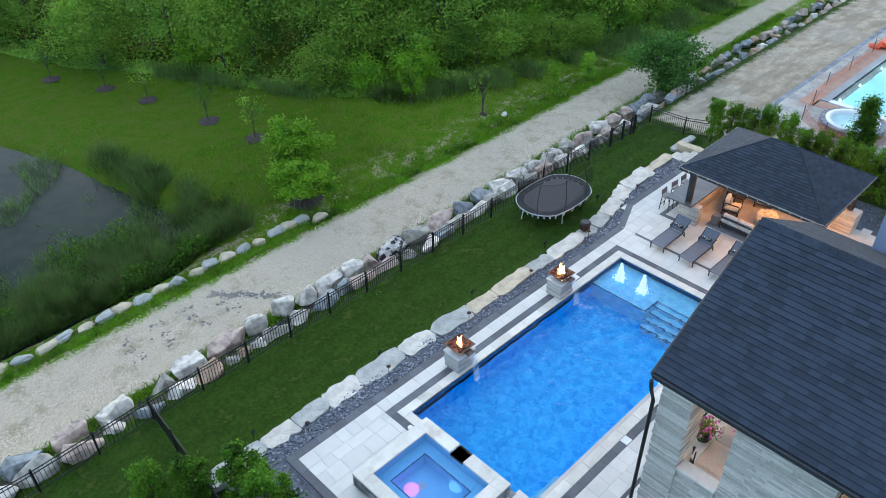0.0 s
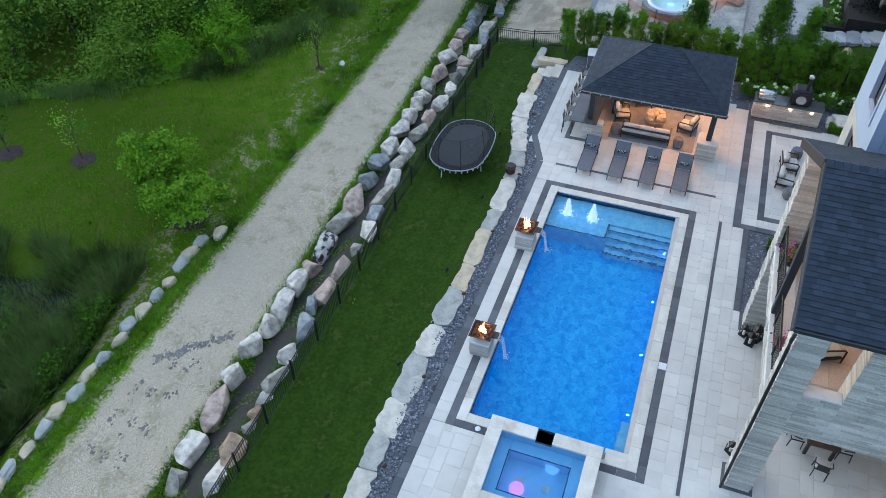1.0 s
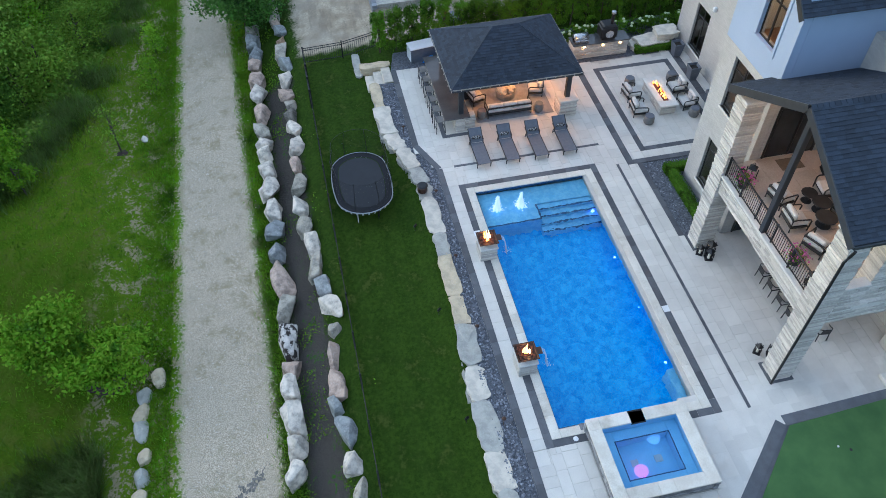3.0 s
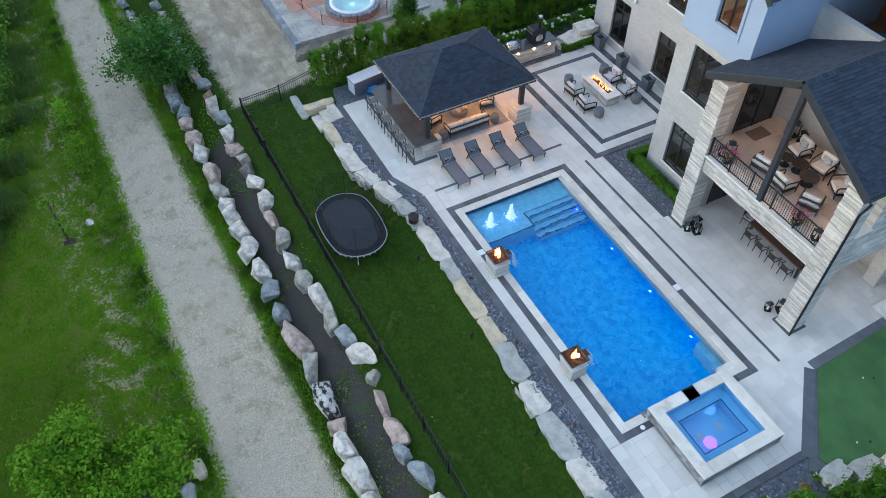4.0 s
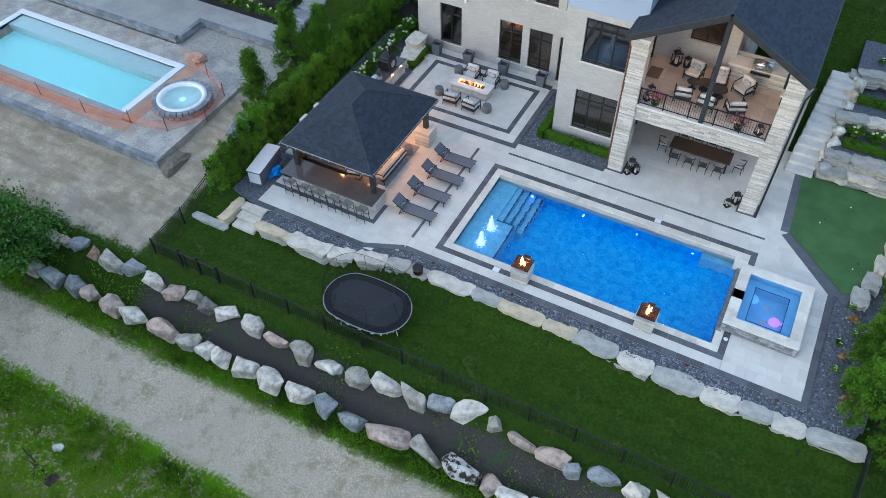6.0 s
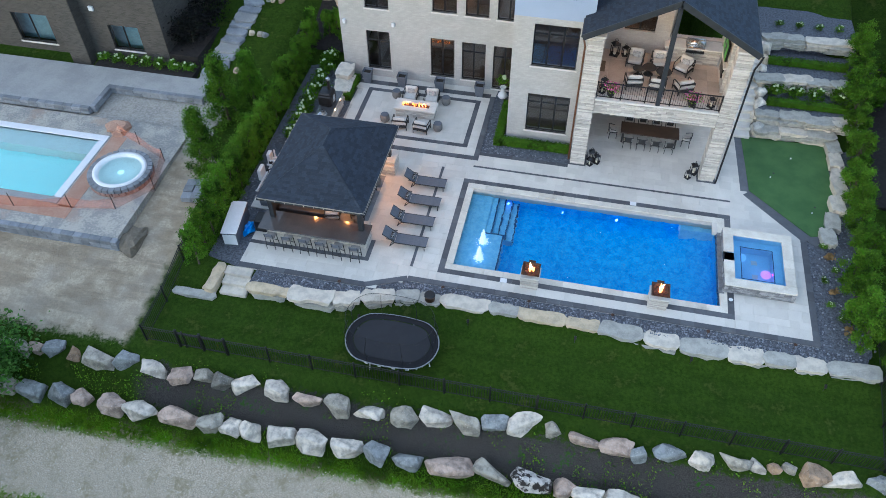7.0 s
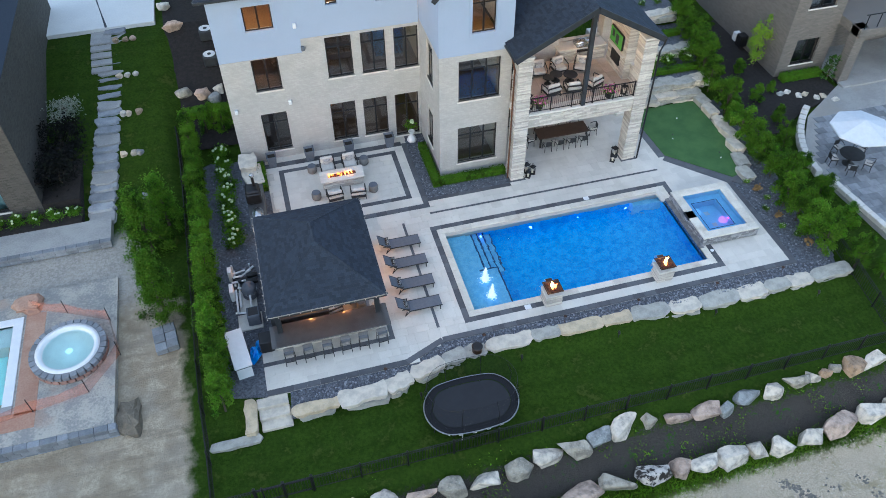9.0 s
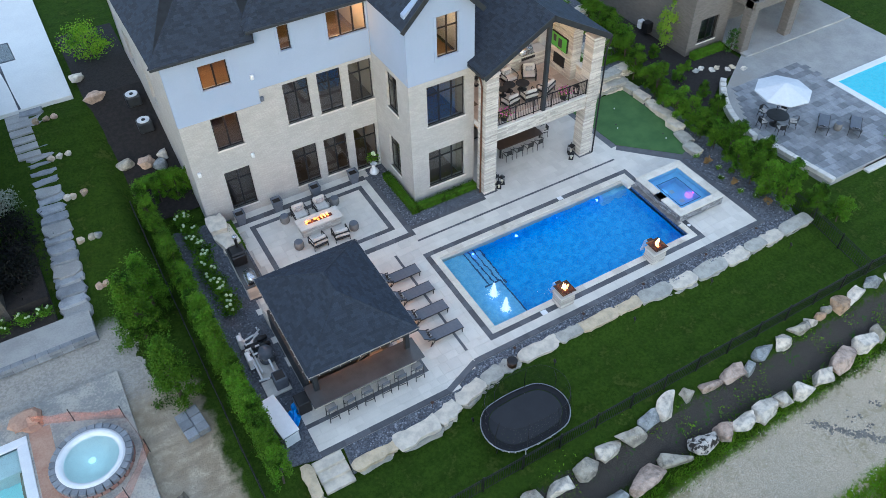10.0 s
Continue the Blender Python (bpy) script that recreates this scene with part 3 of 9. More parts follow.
part("bench", S().box(11.5, PY1 - 0.5, FLOOR, PX1, PY1, -0.55, 0.04), PLASTER_PALE, pool)
for q in ring(PX0, PY0, PX1, PY1, 0.012):
    part("waterline_tile", S().box(*q[:2], -0.24, *q[2:], -0.04), WATERLINE, pool)
wtr = part("water", S().add([(PX0, PY0, -0.13), (PX1, PY0, -0.13), (PX1, PY1, -0.13), (PX0, PY1, -0.13)], [(0, 1, 2, 3)]), WATER, pool, "clear rippled blue water")
wtr.visible_shadow = False
# coping stones
for x0, y0, x1, y1 in ring(0.3, 0.3, 13.6, 6.52, 0.36):
    n = max(1, round(max(x1 - x0, y1 - y0) / 0.92))
    for k in range(n):
        if x1 - x0 > y1 - y0:
            a, b, c, d = x0 + (x1 - x0) * k / n, y0, x0 + (x1 - x0) * (k + 1) / n, y1
        else:
            a, b, c, d = x0, y0 + (y1 - y0) * k / n, x1, y0 + (y1 - y0) * (k + 1) / n
        if not (a > 13.0 and b > 1.4 and d < 5.5):
            part("coping_stone", S().box(a + 0.003, b + 0.003, -0.045, c - 0.003, d - 0.003, 0.012, 0.008), COPING, pool)
POOL_LIGHT = glow("pool_lamp", (0.3, 0.32, 1.0), 3.0)
for x, y, z in ((2.6, 6.17, -0.45), (5.46, 6.17, -0.55), (8.28, 6.17, -0.55), (11.1, 6.17, -0.55)):
    s = S().lathe([(0.0, 0), (0.06, 0.0), (0.07, 0.02), (0.05, 0.03)], 12)
    part("pool_lamp", s, POOL_LIGHT, pool, "glowing blue underwater lamp", Matrix.Translation((x, y, z)) @ pose(0, 0, 0, 90))
    lamp = new("pool_light", bpy.data.lights.new("pool_light", "POINT"))
    lamp.data.energy, lamp.data.shadow_soft_size, lamp.data.color = 0.8, 0.06, (0.12, 0.16, 1.0)
    lamp.location = (x, y - 0.3, z - 0.25)

# ---- spa ----
spa = thing("spa", "raised spa with pale stone rim and ledgestone sides", "spa")
SX0, SX1, SY0, SY1, SZ = 13.36, 16.6, 1.54, 5.34, 0.575
IX0, IX1, IY0, IY1 = 13.84, 16.16, 2.0, 4.88
SPA_STONE = mat("spa_ledgestone", (0.16, 0.165, 0.18), (0.3, 0.3, 0.31), 0.7, fine=22, coarse=4, island=0.35, bump=0.5, dist=0.012)
s = S()
rs = random.Random(8)
for k in range(6):
    z0, z1 = 0.012 + k * 0.082, 0.012 + (k + 1) * 0.082
    for (ax, a0, a1, c0, sg) in (("x", SX0, SX1, SY0, -1), ("x", SX0, SX1, SY1, 1), ("y", SY0, SY1, SX1, 1), ("y", SY0, SY1, SX0, -1)):
        p = a0
        while p < a1 - 0.01:
            q = min(a1, p + rs.uniform(0.18, 0.45))
            o = c0 + sg * rs.uniform(-0.05, -0.02)
            if ax == "x":
                s.box(p, min(o, c0 - sg * 0.2), z0, q - 0.004, max(o, c0 - sg * 0.2), z1 - 0.004, 0.006)
            else:
                s.box(min(o, c0 - sg * 0.2), p, z0, max(o, c0 - sg * 0.2), q - 0.004, z1 - 0.004, 0.006)
            p = q
tagged(part("side_stone", s, SPA_STONE, spa, "stacked dark ledgestone"), kind="stuff")
s = S()
for r in cut_rects(SX0 + 0.1, SY0 + 0.1, SX1 - 0.1, SY1 - 0.1, [(IX0, IY0, IX1, IY1)]):
    s.box(*r[:2], -0.7, *r[2:], 0.5)
s.box(IX0, IY0, -0.75, IX1, IY1, -0.6)
for q in ring(IX0, IY0, IX1, IY1, 0.42):
    s.box(*q[:2], -0.7, *q[2:], 0.05, 0.02)
part("shell", s, mat("spa_plaster", (0.4, 0.66, 0.82), (0.34, 0.58, 0.76), 0.5, fine=30, coarse=2), spa)
for q in ring(IX0 + 0.39, IY0 + 0.39, IX1 - 0.39, IY1 - 0.39, 0.04):
    part("tile_line", S().box(*q[:2], 0.04, *q[2:], 0.056), WATERLINE, spa)
for x0, y0, x1, y1 in ring(SX0, SY0, SX1, SY1, 0.48):
    for q in cut_rects(x0, y0, x1, y1, [(SX0, 3.15, SX0 + 0.48, 3.72)]):
        part("rim_stone", S().box(*q[:2], 0.5, *q[2:], SZ, 0.012), COPING, spa)
part("pool_side", S().box(PX1 + 0.002, SY0 - 0.1, -0.6, SX0 + 0.1, SY1 + 0.1, 0.03, 0.01), SPA_STONE, spa)
part("spillway", S().box(SX0 - 0.03, 3.15, 0.4, SX0 + 0.5, 3.72, 0.5, 0.01), BLACK, spa, "black spillway lip")
w2 = part("water", S().add([(IX0, IY0, 0.49), (IX1, IY0, 0.49), (IX1, IY1, 0.49), (IX0, IY1, 0.49)], [(0, 1, 2, 3)]), water_material("spa_water", (0.62, 0.84, 1.0), 2.2, 0.08), spa, "calm clear spa water")
w2.visible_shadow = False
for x, y, c, e in ((15.72, 3.0, (1.0, 0.1, 0.85), 1.3), (14.0, 3.9, (0.3, 0.5, 1.0), 0.8)):
    part("spa_lamp", S().lathe([(0.0, 0), (0.07, 0.0), (0.05, 0.03)], 12), glow("spa_lamp", c, 1.6), spa, "small coloured lamp", Matrix.Translation((x, y, -0.1)) @ pose(0, 0, 0, 0, -90 if x > 15 else 90, 0))
    lamp = new("spa_light", bpy.data.lights.new("spa_light", "POINT"))
    lamp.data.energy, lamp.data.shadow_soft_size, lamp.data.color = e, 0.26, c
    lamp.location = (x + (-0.3 if x > 15 else 0.3), y, -0.2)
for y in (2.85, 3.75):
    part("drain", S().box(14.85, y, -0.6, 15.12, y + 0.27, -0.585, 0.004), STONE_CAP, spa, "white square floor drain")

# ---- house ----
house = thing("house", "cream brick and pale stucco house with dark windows and shingle roof", "house")


def wall_with_holes(name, origin, along, length, z0, z1, thick, holes, material, parent, label=""):
    """An upright wall along a direction, with real openings. thick grows to the left of the direction."""
    o, d = Vector((origin[0], origin[1], 0)), Vector((along[0], along[1], 0)).normalized()
    m = Matrix(((d.x, -d.y, 0, o.x), (d.y, d.x, 0, o.y), (0, 0, 1, 0), (0, 0, 0, 1)))
    us = sorted({0, length, *[min(max(h[k], 0), length) for h in holes for k in (0, 2)]})
    zs = sorted({z0, z1, *[min(max(h[k], z0), z1) for h in holes for k in (1, 3)]})
    full = {(i, j) for i in range(len(us) - 1) for j in range(len(zs) - 1)
            if not any(h[0] < (us[i] + us[i + 1]) / 2 < h[2] and h[1] < (zs[j] + zs[j + 1]) / 2 < h[3] for h in holes)}
    nu, nz = len(us), len(zs)
    at = lambda i, j, k: (k * nz + j) * nu + i
    s = S()
    faces = []
    for i, j in full:
        faces += [(at(i, j, 0), at(i + 1, j, 0), at(i + 1, j + 1, 0), at(i, j + 1, 0)), (at(i, j, 1), at(i, j + 1, 1), at(i + 1, j + 1, 1), at(i + 1, j, 1))]
        for di, dj, a, b in ((-1, 0, (i, j + 1), (i, j)), (1, 0, (i + 1, j), (i + 1, j + 1)), (0, -1, (i, j), (i + 1, j)), (0, 1, (i + 1, j + 1), (i, j + 1))):
            if (i + di, j + dj) not in full:
                faces.append((at(*a, 0), at(*a, 1), at(*b, 1), at(*b, 0)))
    s.add([m @ Vector((u, v * thick, z)) for v in (0, 1) for z in zs for u in us], faces)
    return part(name, s, material, parent, label), m


FRAME = mat("window_frame", (0.01, 0.01, 0.012), (0.016, 0.016, 0.018), 0.35, bump=0.03)
BLIND = mat("blind", (0.5, 0.48, 0.42), (0.42, 0.4, 0.35), 0.9)


def window(m, u0, v0, u1, v1, parent, nx=2, bars=(0.72,), depth=0.12, sill=True, blind=0.0):
    """A window in the opening u0..u1, v0..v1 of a wall with the pose m."""
    w = part("window", S().box(u0, depth, v0, u1, depth + 0.05, v0 + 0.06, 0.006, m).box(u0, depth, v1 - 0.06, u1, depth + 0.05, v1, 0.006, m)
             .box(u0, depth, v0 + 0.06, u0 + 0.06, depth + 0.05, v1 - 0.06, 0.006, m).box(u1 - 0.06, depth, v0 + 0.06, u1, depth + 0.05, v1 - 0.06, 0.006, m), FRAME, parent, "black framed window")
    for k in range(1, nx):
        u = u0 + (u1 - u0) * k / nx
        part("mullion", S().box(u - 0.045, depth - 0.012, v0 + 0.06, u + 0.045, depth + 0.04, v1 - 0.06, 0.006, m), FRAME, w)
    for b in bars:
        v = v0 + (v1 - v0) * b
        for k in range(nx):
            a, c = u0 + (u1 - u0) * k / nx, u0 + (u1 - u0) * (k + 1) / nx
            part("transom", S().box(a + 0.06, depth - 0.006, v - 0.04, c - 0.06, depth + 0.036, v + 0.04, 0.005, m), FRAME, w)
    for k in range(nx):
        a, c = u0 + (u1 - u0) * k / nx + 0.03, u0 + (u1 - u0) * (k + 1) / nx - 0.03
        g = part("pane", S().add([m @ Vector(p) for p in ((a, depth + 0.02, v0 + 0.05), (c, depth + 0.02, v0 + 0.05), (c, depth + 0.02, v1 - 0.05), (a, depth + 0.02, v1 - 0.05))], [(0, 1, 2, 3)]), GLASS, w)
        g.visible_shadow = False
    if sill:
        part("sill", S().box(u0 - 0.08, -0.05, v0 - 0.1, u1 + 0.08, depth, v0, 0.01, m), STONE_CAP, w, "pale stone sill")
    if blind:
        part("blind", S().box(u0 + 0.08, depth + 0.1, v1 - (v1 - v0) * blind, u1 - 0.08, depth + 0.12, v1, 0, m), BLIND, w, "pale roller blind")
    return w


# south wall of the main wing
W1 = [(-7.65, 0.55, -6.2, 3.15), (-3.7, 0.52, -2.25, 3.12), (-1.8, 0.52, -0.38, 3.08), (0.08, 0.1, 1.5, 3.05)]
W2 = [(-7.58, 4.66, -6.15, 6.65), (-3.55, 4.85, -2.12, 7.35), (-1.62, 4.82, -0.25, 7.35), (0.22, 4.78, 1.6, 7.33)]
W3 = [(-7.5, 8.3, -6.05, 9.7), (-3.25, 9.2, -2.65, 10.6), (-0.62, 9.05, 1.58, 10.6)]
off = lambda hs, x0: [(a - x0, b, c - x0, d) for a, b, c, d in hs]
_, mS = wall_with_holes("wall", (-9.2, 15.0), (1, 0), 10.85, -0.3, 7.5, 0.35, off(W1 + W2, -9.2) + [(0, 6.68, 4.4, 7.5)], CREAM, house, "cream painted brick wall")
_, mU = wall_with_holes("wall", (-9.2, 15.02), (1, 0), 10.85, 7.5, 10.95, 0.33, off(W3, -9.2) + [(0, 10.45, 4.6, 10.95)], STUCCO, house, "pale blue-grey stucco wall")
part("wall", S().box(-9.2, 15.02, 6.68, -4.8, 15.35, 7.5), STUCCO, house)
for k, h in enumerate(off(W1, -9.2)):
    window(mS, *h, house, 2, (0.74,))
for k, h in enumerate(off(W2, -9.2)):
    window(mS, *h, house, 2, () if k == 0 else (0.74,))
for k, h in enumerate(off(W3, -9.2)):
    window(mU, *h, house, (2, 1, 3)[k], (), sill=False)
    e = 0.14
    part("trim", S().box(h[0] - e, -0.03, h[1] - e, h[2] + e, 0.0, h[1], 0.008, mU).box(h[0] - e, -0.03, h[3], h[2] + e, 0, h[3] + e, 0.008, mU)
         .box(h[0] - e, -0.03, h[1], h[0], 0, h[3], 0.008, mU).box(h[2], -0.03, h[1], h[2] + e, 0, h[3], 0.008, mU), STUCCO, house)
# west wall and east side
wall_with_holes("wall", (-9.2, 30), (0, -1), 14.65, -0.3, 10.6, 0.35, [(3, 4.6, 4.4, 6.6), (8, 4.6, 9.4, 6.6)], CREAM, house)
part("wall", S().box(-9.2, 29.7, -0.3, 13.2, 30, 10.6), CREAM, house)
part("wall", S().box(9.6, 15.35, -0.3, 9.95, 29.7, 10.9), CREAM, house)
# projecting bay with a gable
BW = [(2.68, 0.76, 4.95, 3.2), (2.7, 4.96, 5.0, 7.4)]
_, mB = wall_with_holes("wall", (1.65, 10.7), (1, 0), 3.95, -0.3, 7.75, 0.35, off(BW, 1.65), CREAM, house)
_, mBu = wall_with_holes("wall", (1.65, 10.71), (1, 0), 3.95, 7.75, 11.7, 0.34, off([(3.38, 8.88, 4.63, 11.15)], 1.65), STUCCO, house)
for h in off(BW, 1.65):
    window(mB, *h, house, 3, (0.76,))
window(mBu, *off([(3.38, 8.88, 4.63, 11.15)], 1.65)[0], house, 2, (0.7,), sill=False)
part("trim", S().box(3.38 - 0.16, 10.67, 8.7, 4.63 + 0.16, 10.71, 8.88, 0.01).box(3.22, 10.67, 8.88, 3.38, 10.71, 11.2, 0.01).box(4.63, 10.67, 8.88, 4.79, 10.71, 11.2, 0.01), STUCCO, house)
part("gable_wall", S().add([(1.65, 10.71, 11.7), (5.6, 10.71, 11.7), (3.62, 10.71, 13.3), (1.65, 11.05, 11.7), (5.6, 11.05, 11.7), (3.62, 11.05, 13.3)], [(0, 1, 2), (5, 4, 3), (0, 2, 5, 3), (1, 4, 5, 2), (0, 3, 4, 1)]), STUCCO, house)
_, mBs = wall_with_holes("wall", (1.65, 14.99), (0, -1), 3.93, -0.3, 7.75, 0.35, [(1.5, 0.92, 2.75, 3.22), (1.68, 5.2, 2.92, 7.5)], CREAM, house)
for h in ((1.5, 0.92, 2.75, 3.22), (1.68, 5.2, 2.92, 7.5)):
    window(mBs, *h, house, 2, (0.74,))
part("wall", S().box(1.66, 11.06, 7.75, 2.0, 14.99, 11.29), STUCCO, house)
part("wall", S().box(5.25, 11.06, -0.3, 5.6, 18, 7.75), CREAM, house)
part("wall", S().box(5.25, 11.06, 7.75, 5.6, 18, 11.7), STUCCO, house)
# floors, inner walls
for z in (0.0, 4.4, 8.0):
    part("floor", S().box(-8.84, 15.36, z - 0.25, 9.58, 29.6, z).box(2.0, 11.07, z - 0.25, 5.22, 15.36, z), INNER_FLOOR, house)
part("inner_ceiling", S().box(-8.84, 15.36, 10.6, 9.58, 29.6, 10.7).box(2.0, 11.07, 11.4, 5.22, 15.36, 11.5), INNER, house)
part("inner_wall", S().box(-8.84, 20.5, 0, 9.58, 20.7, 10.6).box(-5.0, 15.36, 0, -4.85, 20.5, 10.6).box(1.8, 15.36, 0, 1.95, 20.5, 10.6), INNER, house)

# ---- roofs ----


def shingles(s, origin, u, v, span, rows, rnd, course=0.15, lift=0.024):
    """Courses of shingle tabs on a sloping plane; span(h) gives the run of a course."""
    o, u, v = Vector(origin), Vector(u).normalized(), Vector(v).normalized()
    n = u.cross(v)
    h = 0.0
    while h < rows:
        a, b = span(h)
        a2, b2 = span(min(h + course, rows))
        a, b = max(a, a2) if a2 > a else a, min(b, b2) if b2 < b else b
        p = a
        while p < b - 0.02:
            q = min(b, p + rnd.uniform(0.16, 0.36))
            k = lift * rnd.uniform(0.7, 1.4)
            lo, hi = h, min(h + course + 0.02, rows)
            base = o + v * lo + n * k
            top = o + v * hi + n * 0.002
            s.add([base + u * p, base + u * (q - 0.006), top + u * (q - 0.006), top + u * p, base + u * p - n * k, base + u * (q - 0.006) - n * k], [(0, 1, 2, 3), (4, 5, 1, 0)])
            p = q
        h += course
    return s


def roof_plane(corners, parent, rnd, thick=0.1, courses=True):
    """One sloping face: first two corners are the eave, left to right seen from outside, then the top edge."""
    c = [Vector(p) for p in corners]
    u = (c[1] - c[0]).normalized()
    nrm = (c[1] - c[0]).cross(c[-1] - c[0]).normalized()
    v = nrm.cross(u)
    if v.z < 0:
        v = -v
    part("roof_deck", S().slab(corners, thick), DARK_TRIM, parent)
    if not courses:
        return
    loc = [((p - c[0]).dot(u), (p - c[0]).dot(v)) for p in c]
    rows = max(p[1] for p in loc)

    def span(h):
        xs = []
        for (a0, b0), (a1, b1) in zip(loc, loc[1:] + loc[:1]):
            if min(b0, b1) - 1e-6 <= h <= max(b0, b1) + 1e-6 and abs(b1 - b0) > 1e-6:
                xs.append(a0 + (a1 - a0) * (h - b0) / (b1 - b0))
        return (min(xs), max(xs)) if xs else (0, 0)
    s = shingles(S(), c[0] + nrm * 0.004, u, v, span, rows - 0.02, rnd)
    tagged(part("shingles", s, SHINGLE, parent, "dark charcoal asphalt shingles"), kind="stuff")


def ridge_caps(a, b, parent, rnd, w=0.15):
    a, b = Vector(a), Vector(b)
    n = max(2, int((b - a).length / 0.2))
    side = (b - a).cross(Vector((0, 0, 1))).normalized()
    s = S()
    for k in range(n):
        p, q = a.lerp(b, k / n), a.lerp(b, (k + 0.92) / n)
        up = Vector((0, 0, 0.035 + 0.01 * rnd.random()))
        s.add([p - side * w - Vector((0, 0, 0.05)), q - side * w - Vector((0, 0, 0.05)), q + up, p + up, q + side * w - Vector((0, 0, 0.05)), p + side * w - Vector((0, 0, 0.05)), p - side * w - Vector((0, 0, .09)), p + side * w - Vector((0, 0, .09))], [(0, 3, 2, 1), (3, 5, 4, 2), (0, 6, 7, 5, 3)])
    tagged(part("ridge_capping", s, SHINGLE, parent), kind="stuff")


rr = random.Random(21)
# gable over the balcony
GX_, GZ_, EZ_, EW, EE, GY0, GY1 = 9.3, 10.32, 8.1, 5.15, 13.28, 9.02, 18.5
roof_plane([(EE, GY0, EZ_), (EE, GY1, EZ_), (GX_, GY1, GZ_), (GX_, GY0, GZ_)], house, rr, 0.16)
roof_plane([(EW, 15.0, EZ_), (EW, GY0, EZ_), (GX_, GY0, GZ_), (GX_, 15.0, GZ_)], house, rr, 0.16)
ridge_caps((GX_, GY0, GZ_), (GX_, GY1, GZ_), house, rr)
for xe in (EW, EE):
    part("rake_board", S().bar((xe, GY0 - 0.02, EZ_ - 0.14), (GX_, GY0 - 0.02, GZ_ - 0.14), 0.06, 0.3, 0.01), DARK_TRIM, house, "dark rake board")
    part("gutter", S().box(xe - 0.07, GY0, EZ_ - 0.16, xe + 0.07, GY1 if xe > 9 else 10.6, EZ_ - 0.02, 0.02), DARK_TRIM, house)
# gable over the bay
BX, BZ, BE = 3.62, 13.45, 11.15
roof_plane([(1.3, 20, BE), (1.3, 10.35, BE), (BX, 10.35, BZ), (BX, 20, BZ)], house, rr, 0.14)
roof_plane([(5.95, 10.35, BE), (5.95, 20, BE), (BX, 20, BZ), (BX, 10.35, BZ)], house, rr, 0.14)
for xe in (1.3, 5.95):
    part("rake_board", S().bar((xe, 10.33, BE - 0.12), (BX, 10.33, BZ - 0.12), 0.05, 0.26, 0.01), DARK_TRIM, house)
# main hip roof with its lower western part
RA, RB = 10.5, 11.05
roof_plane([(-9.65, 14.6, RA), (-4.6, 14.6, RA), (-4.6, 22.4, RA + 5.6), (-1.85, 22.4, RA + 5.6)][:3] + [(-1.85, 22.4, RA + 5.6)], house, rr, 0.14)
roof_plane([(-9.65, 30.3, RA), (-9.65, 14.6, RA), (-1.85, 22.4, RA + 5.6)], house, rr, 0.14)
roof_plane([(-4.9, 14.55, RB), (10.3, 14.55, RB), (6.0, 19.6, RB + 3.6), (-0.2, 19.6, RB + 3.6)], house, rr, 0.14)
roof_plane([(-4.9, 22.6, RB), (-4.9, 14.55, RB), (-0.9, 18.6, RB + 2.9)], house, rr, 0.14)
roof_plane([(10.3, 14.55, RB), (10.3, 30.3, RB), (6.0, 25, RB + 3.6), (6.0, 19.6, RB + 3.6)], house, rr, 0.14)
for a_, b_ in (((-9.65, 14.6, RA), (-1.85, 22.4, RA + 5.6)), ((-4.9, 14.55, RB), (-0.2, 19.6, RB + 3.6)), ((10.3, 14.55, RB), (6.0, 19.6, RB + 3.6)), ((-0.2, 19.6, RB + 3.6), (6.0, 19.6, RB + 3.6)), ((BX, 10.35, BZ), (BX, 20, BZ))):
    ridge_caps(a_, b_, house, rr)
part("gutter", S().box(-9.7, 14.5, RA - 0.14, -4.6, 14.62, RA + 0.0, 0.02), DARK_TRIM, house)
part("gutter", S().box(-4.95, 14.45, RB - 0.14, 1.5, 14.57, RB + 0.0, 0.02), DARK_TRIM, house)
part("soffit", S().box(-9.6, 14.6, RA - 0.16, -4.6, 15.0, RA - 0.12).box(-4.9, 14.55, RB - 0.16, 1.5, 15.0, RB - 0.12), DARK_TRIM, house)
part("roof_back", S().add([(-9.65, 30.3, RA), (10.3, 30.3, RB), (6, 25, RB + 3.6), (-1.85, 22.4, RA + 5.6), (-0.2, 19.6, RB + 3.6), (6, 19.6, RB + 3.6)], [(1, 0, 3, 2), (2, 3, 4, 5)]), SHINGLE, house)

# ---- covered balcony ----


def stack_column(name, x0, y0, x1, y1, z0, z1, rnd, parent, label=""):
    """A pier of long split stones laid dry."""
    s = S()
    z = z0
    while z < z1 - 0.02:
        h = min(rnd.choice((0.05, 0.07, 0.1)), z1 - z)
        deep = y1 - y0 > 2 * (x1 - x0)
        n = max(1, round(max(x1 - x0, y1 - y0) / rnd.uniform(0.4, 0.85)))
        cuts = [0] + [(i + rnd.uniform(-0.28, 0.28)) / n for i in range(1, n)] + [1]
        for a, b in zip(cuts, cuts[1:]):
            j = [rnd.uniform(-0.02, 0.02) for _ in range(3)]
            if deep:
                s.box(x0 + j[0], y0 + (y1 - y0) * a, z, x1 - j[1], y0 + (y1 - y0) * b - 0.004, z + h - 0.005, 0.008)
                continue
            s.box(x0 + (x1 - x0) * a + (j[0] if a == 0 else 0), y0 + j[1], z, x0 + (x1 - x0) * b - 0.004 + (j[0] if b == 1 else 0), y1 - j[2], z + h - 0.005, 0.008)
        z += h
    return tagged(part(name, s, LEDGE, parent, label or "stacked pale ledgestone"), kind="stuff")


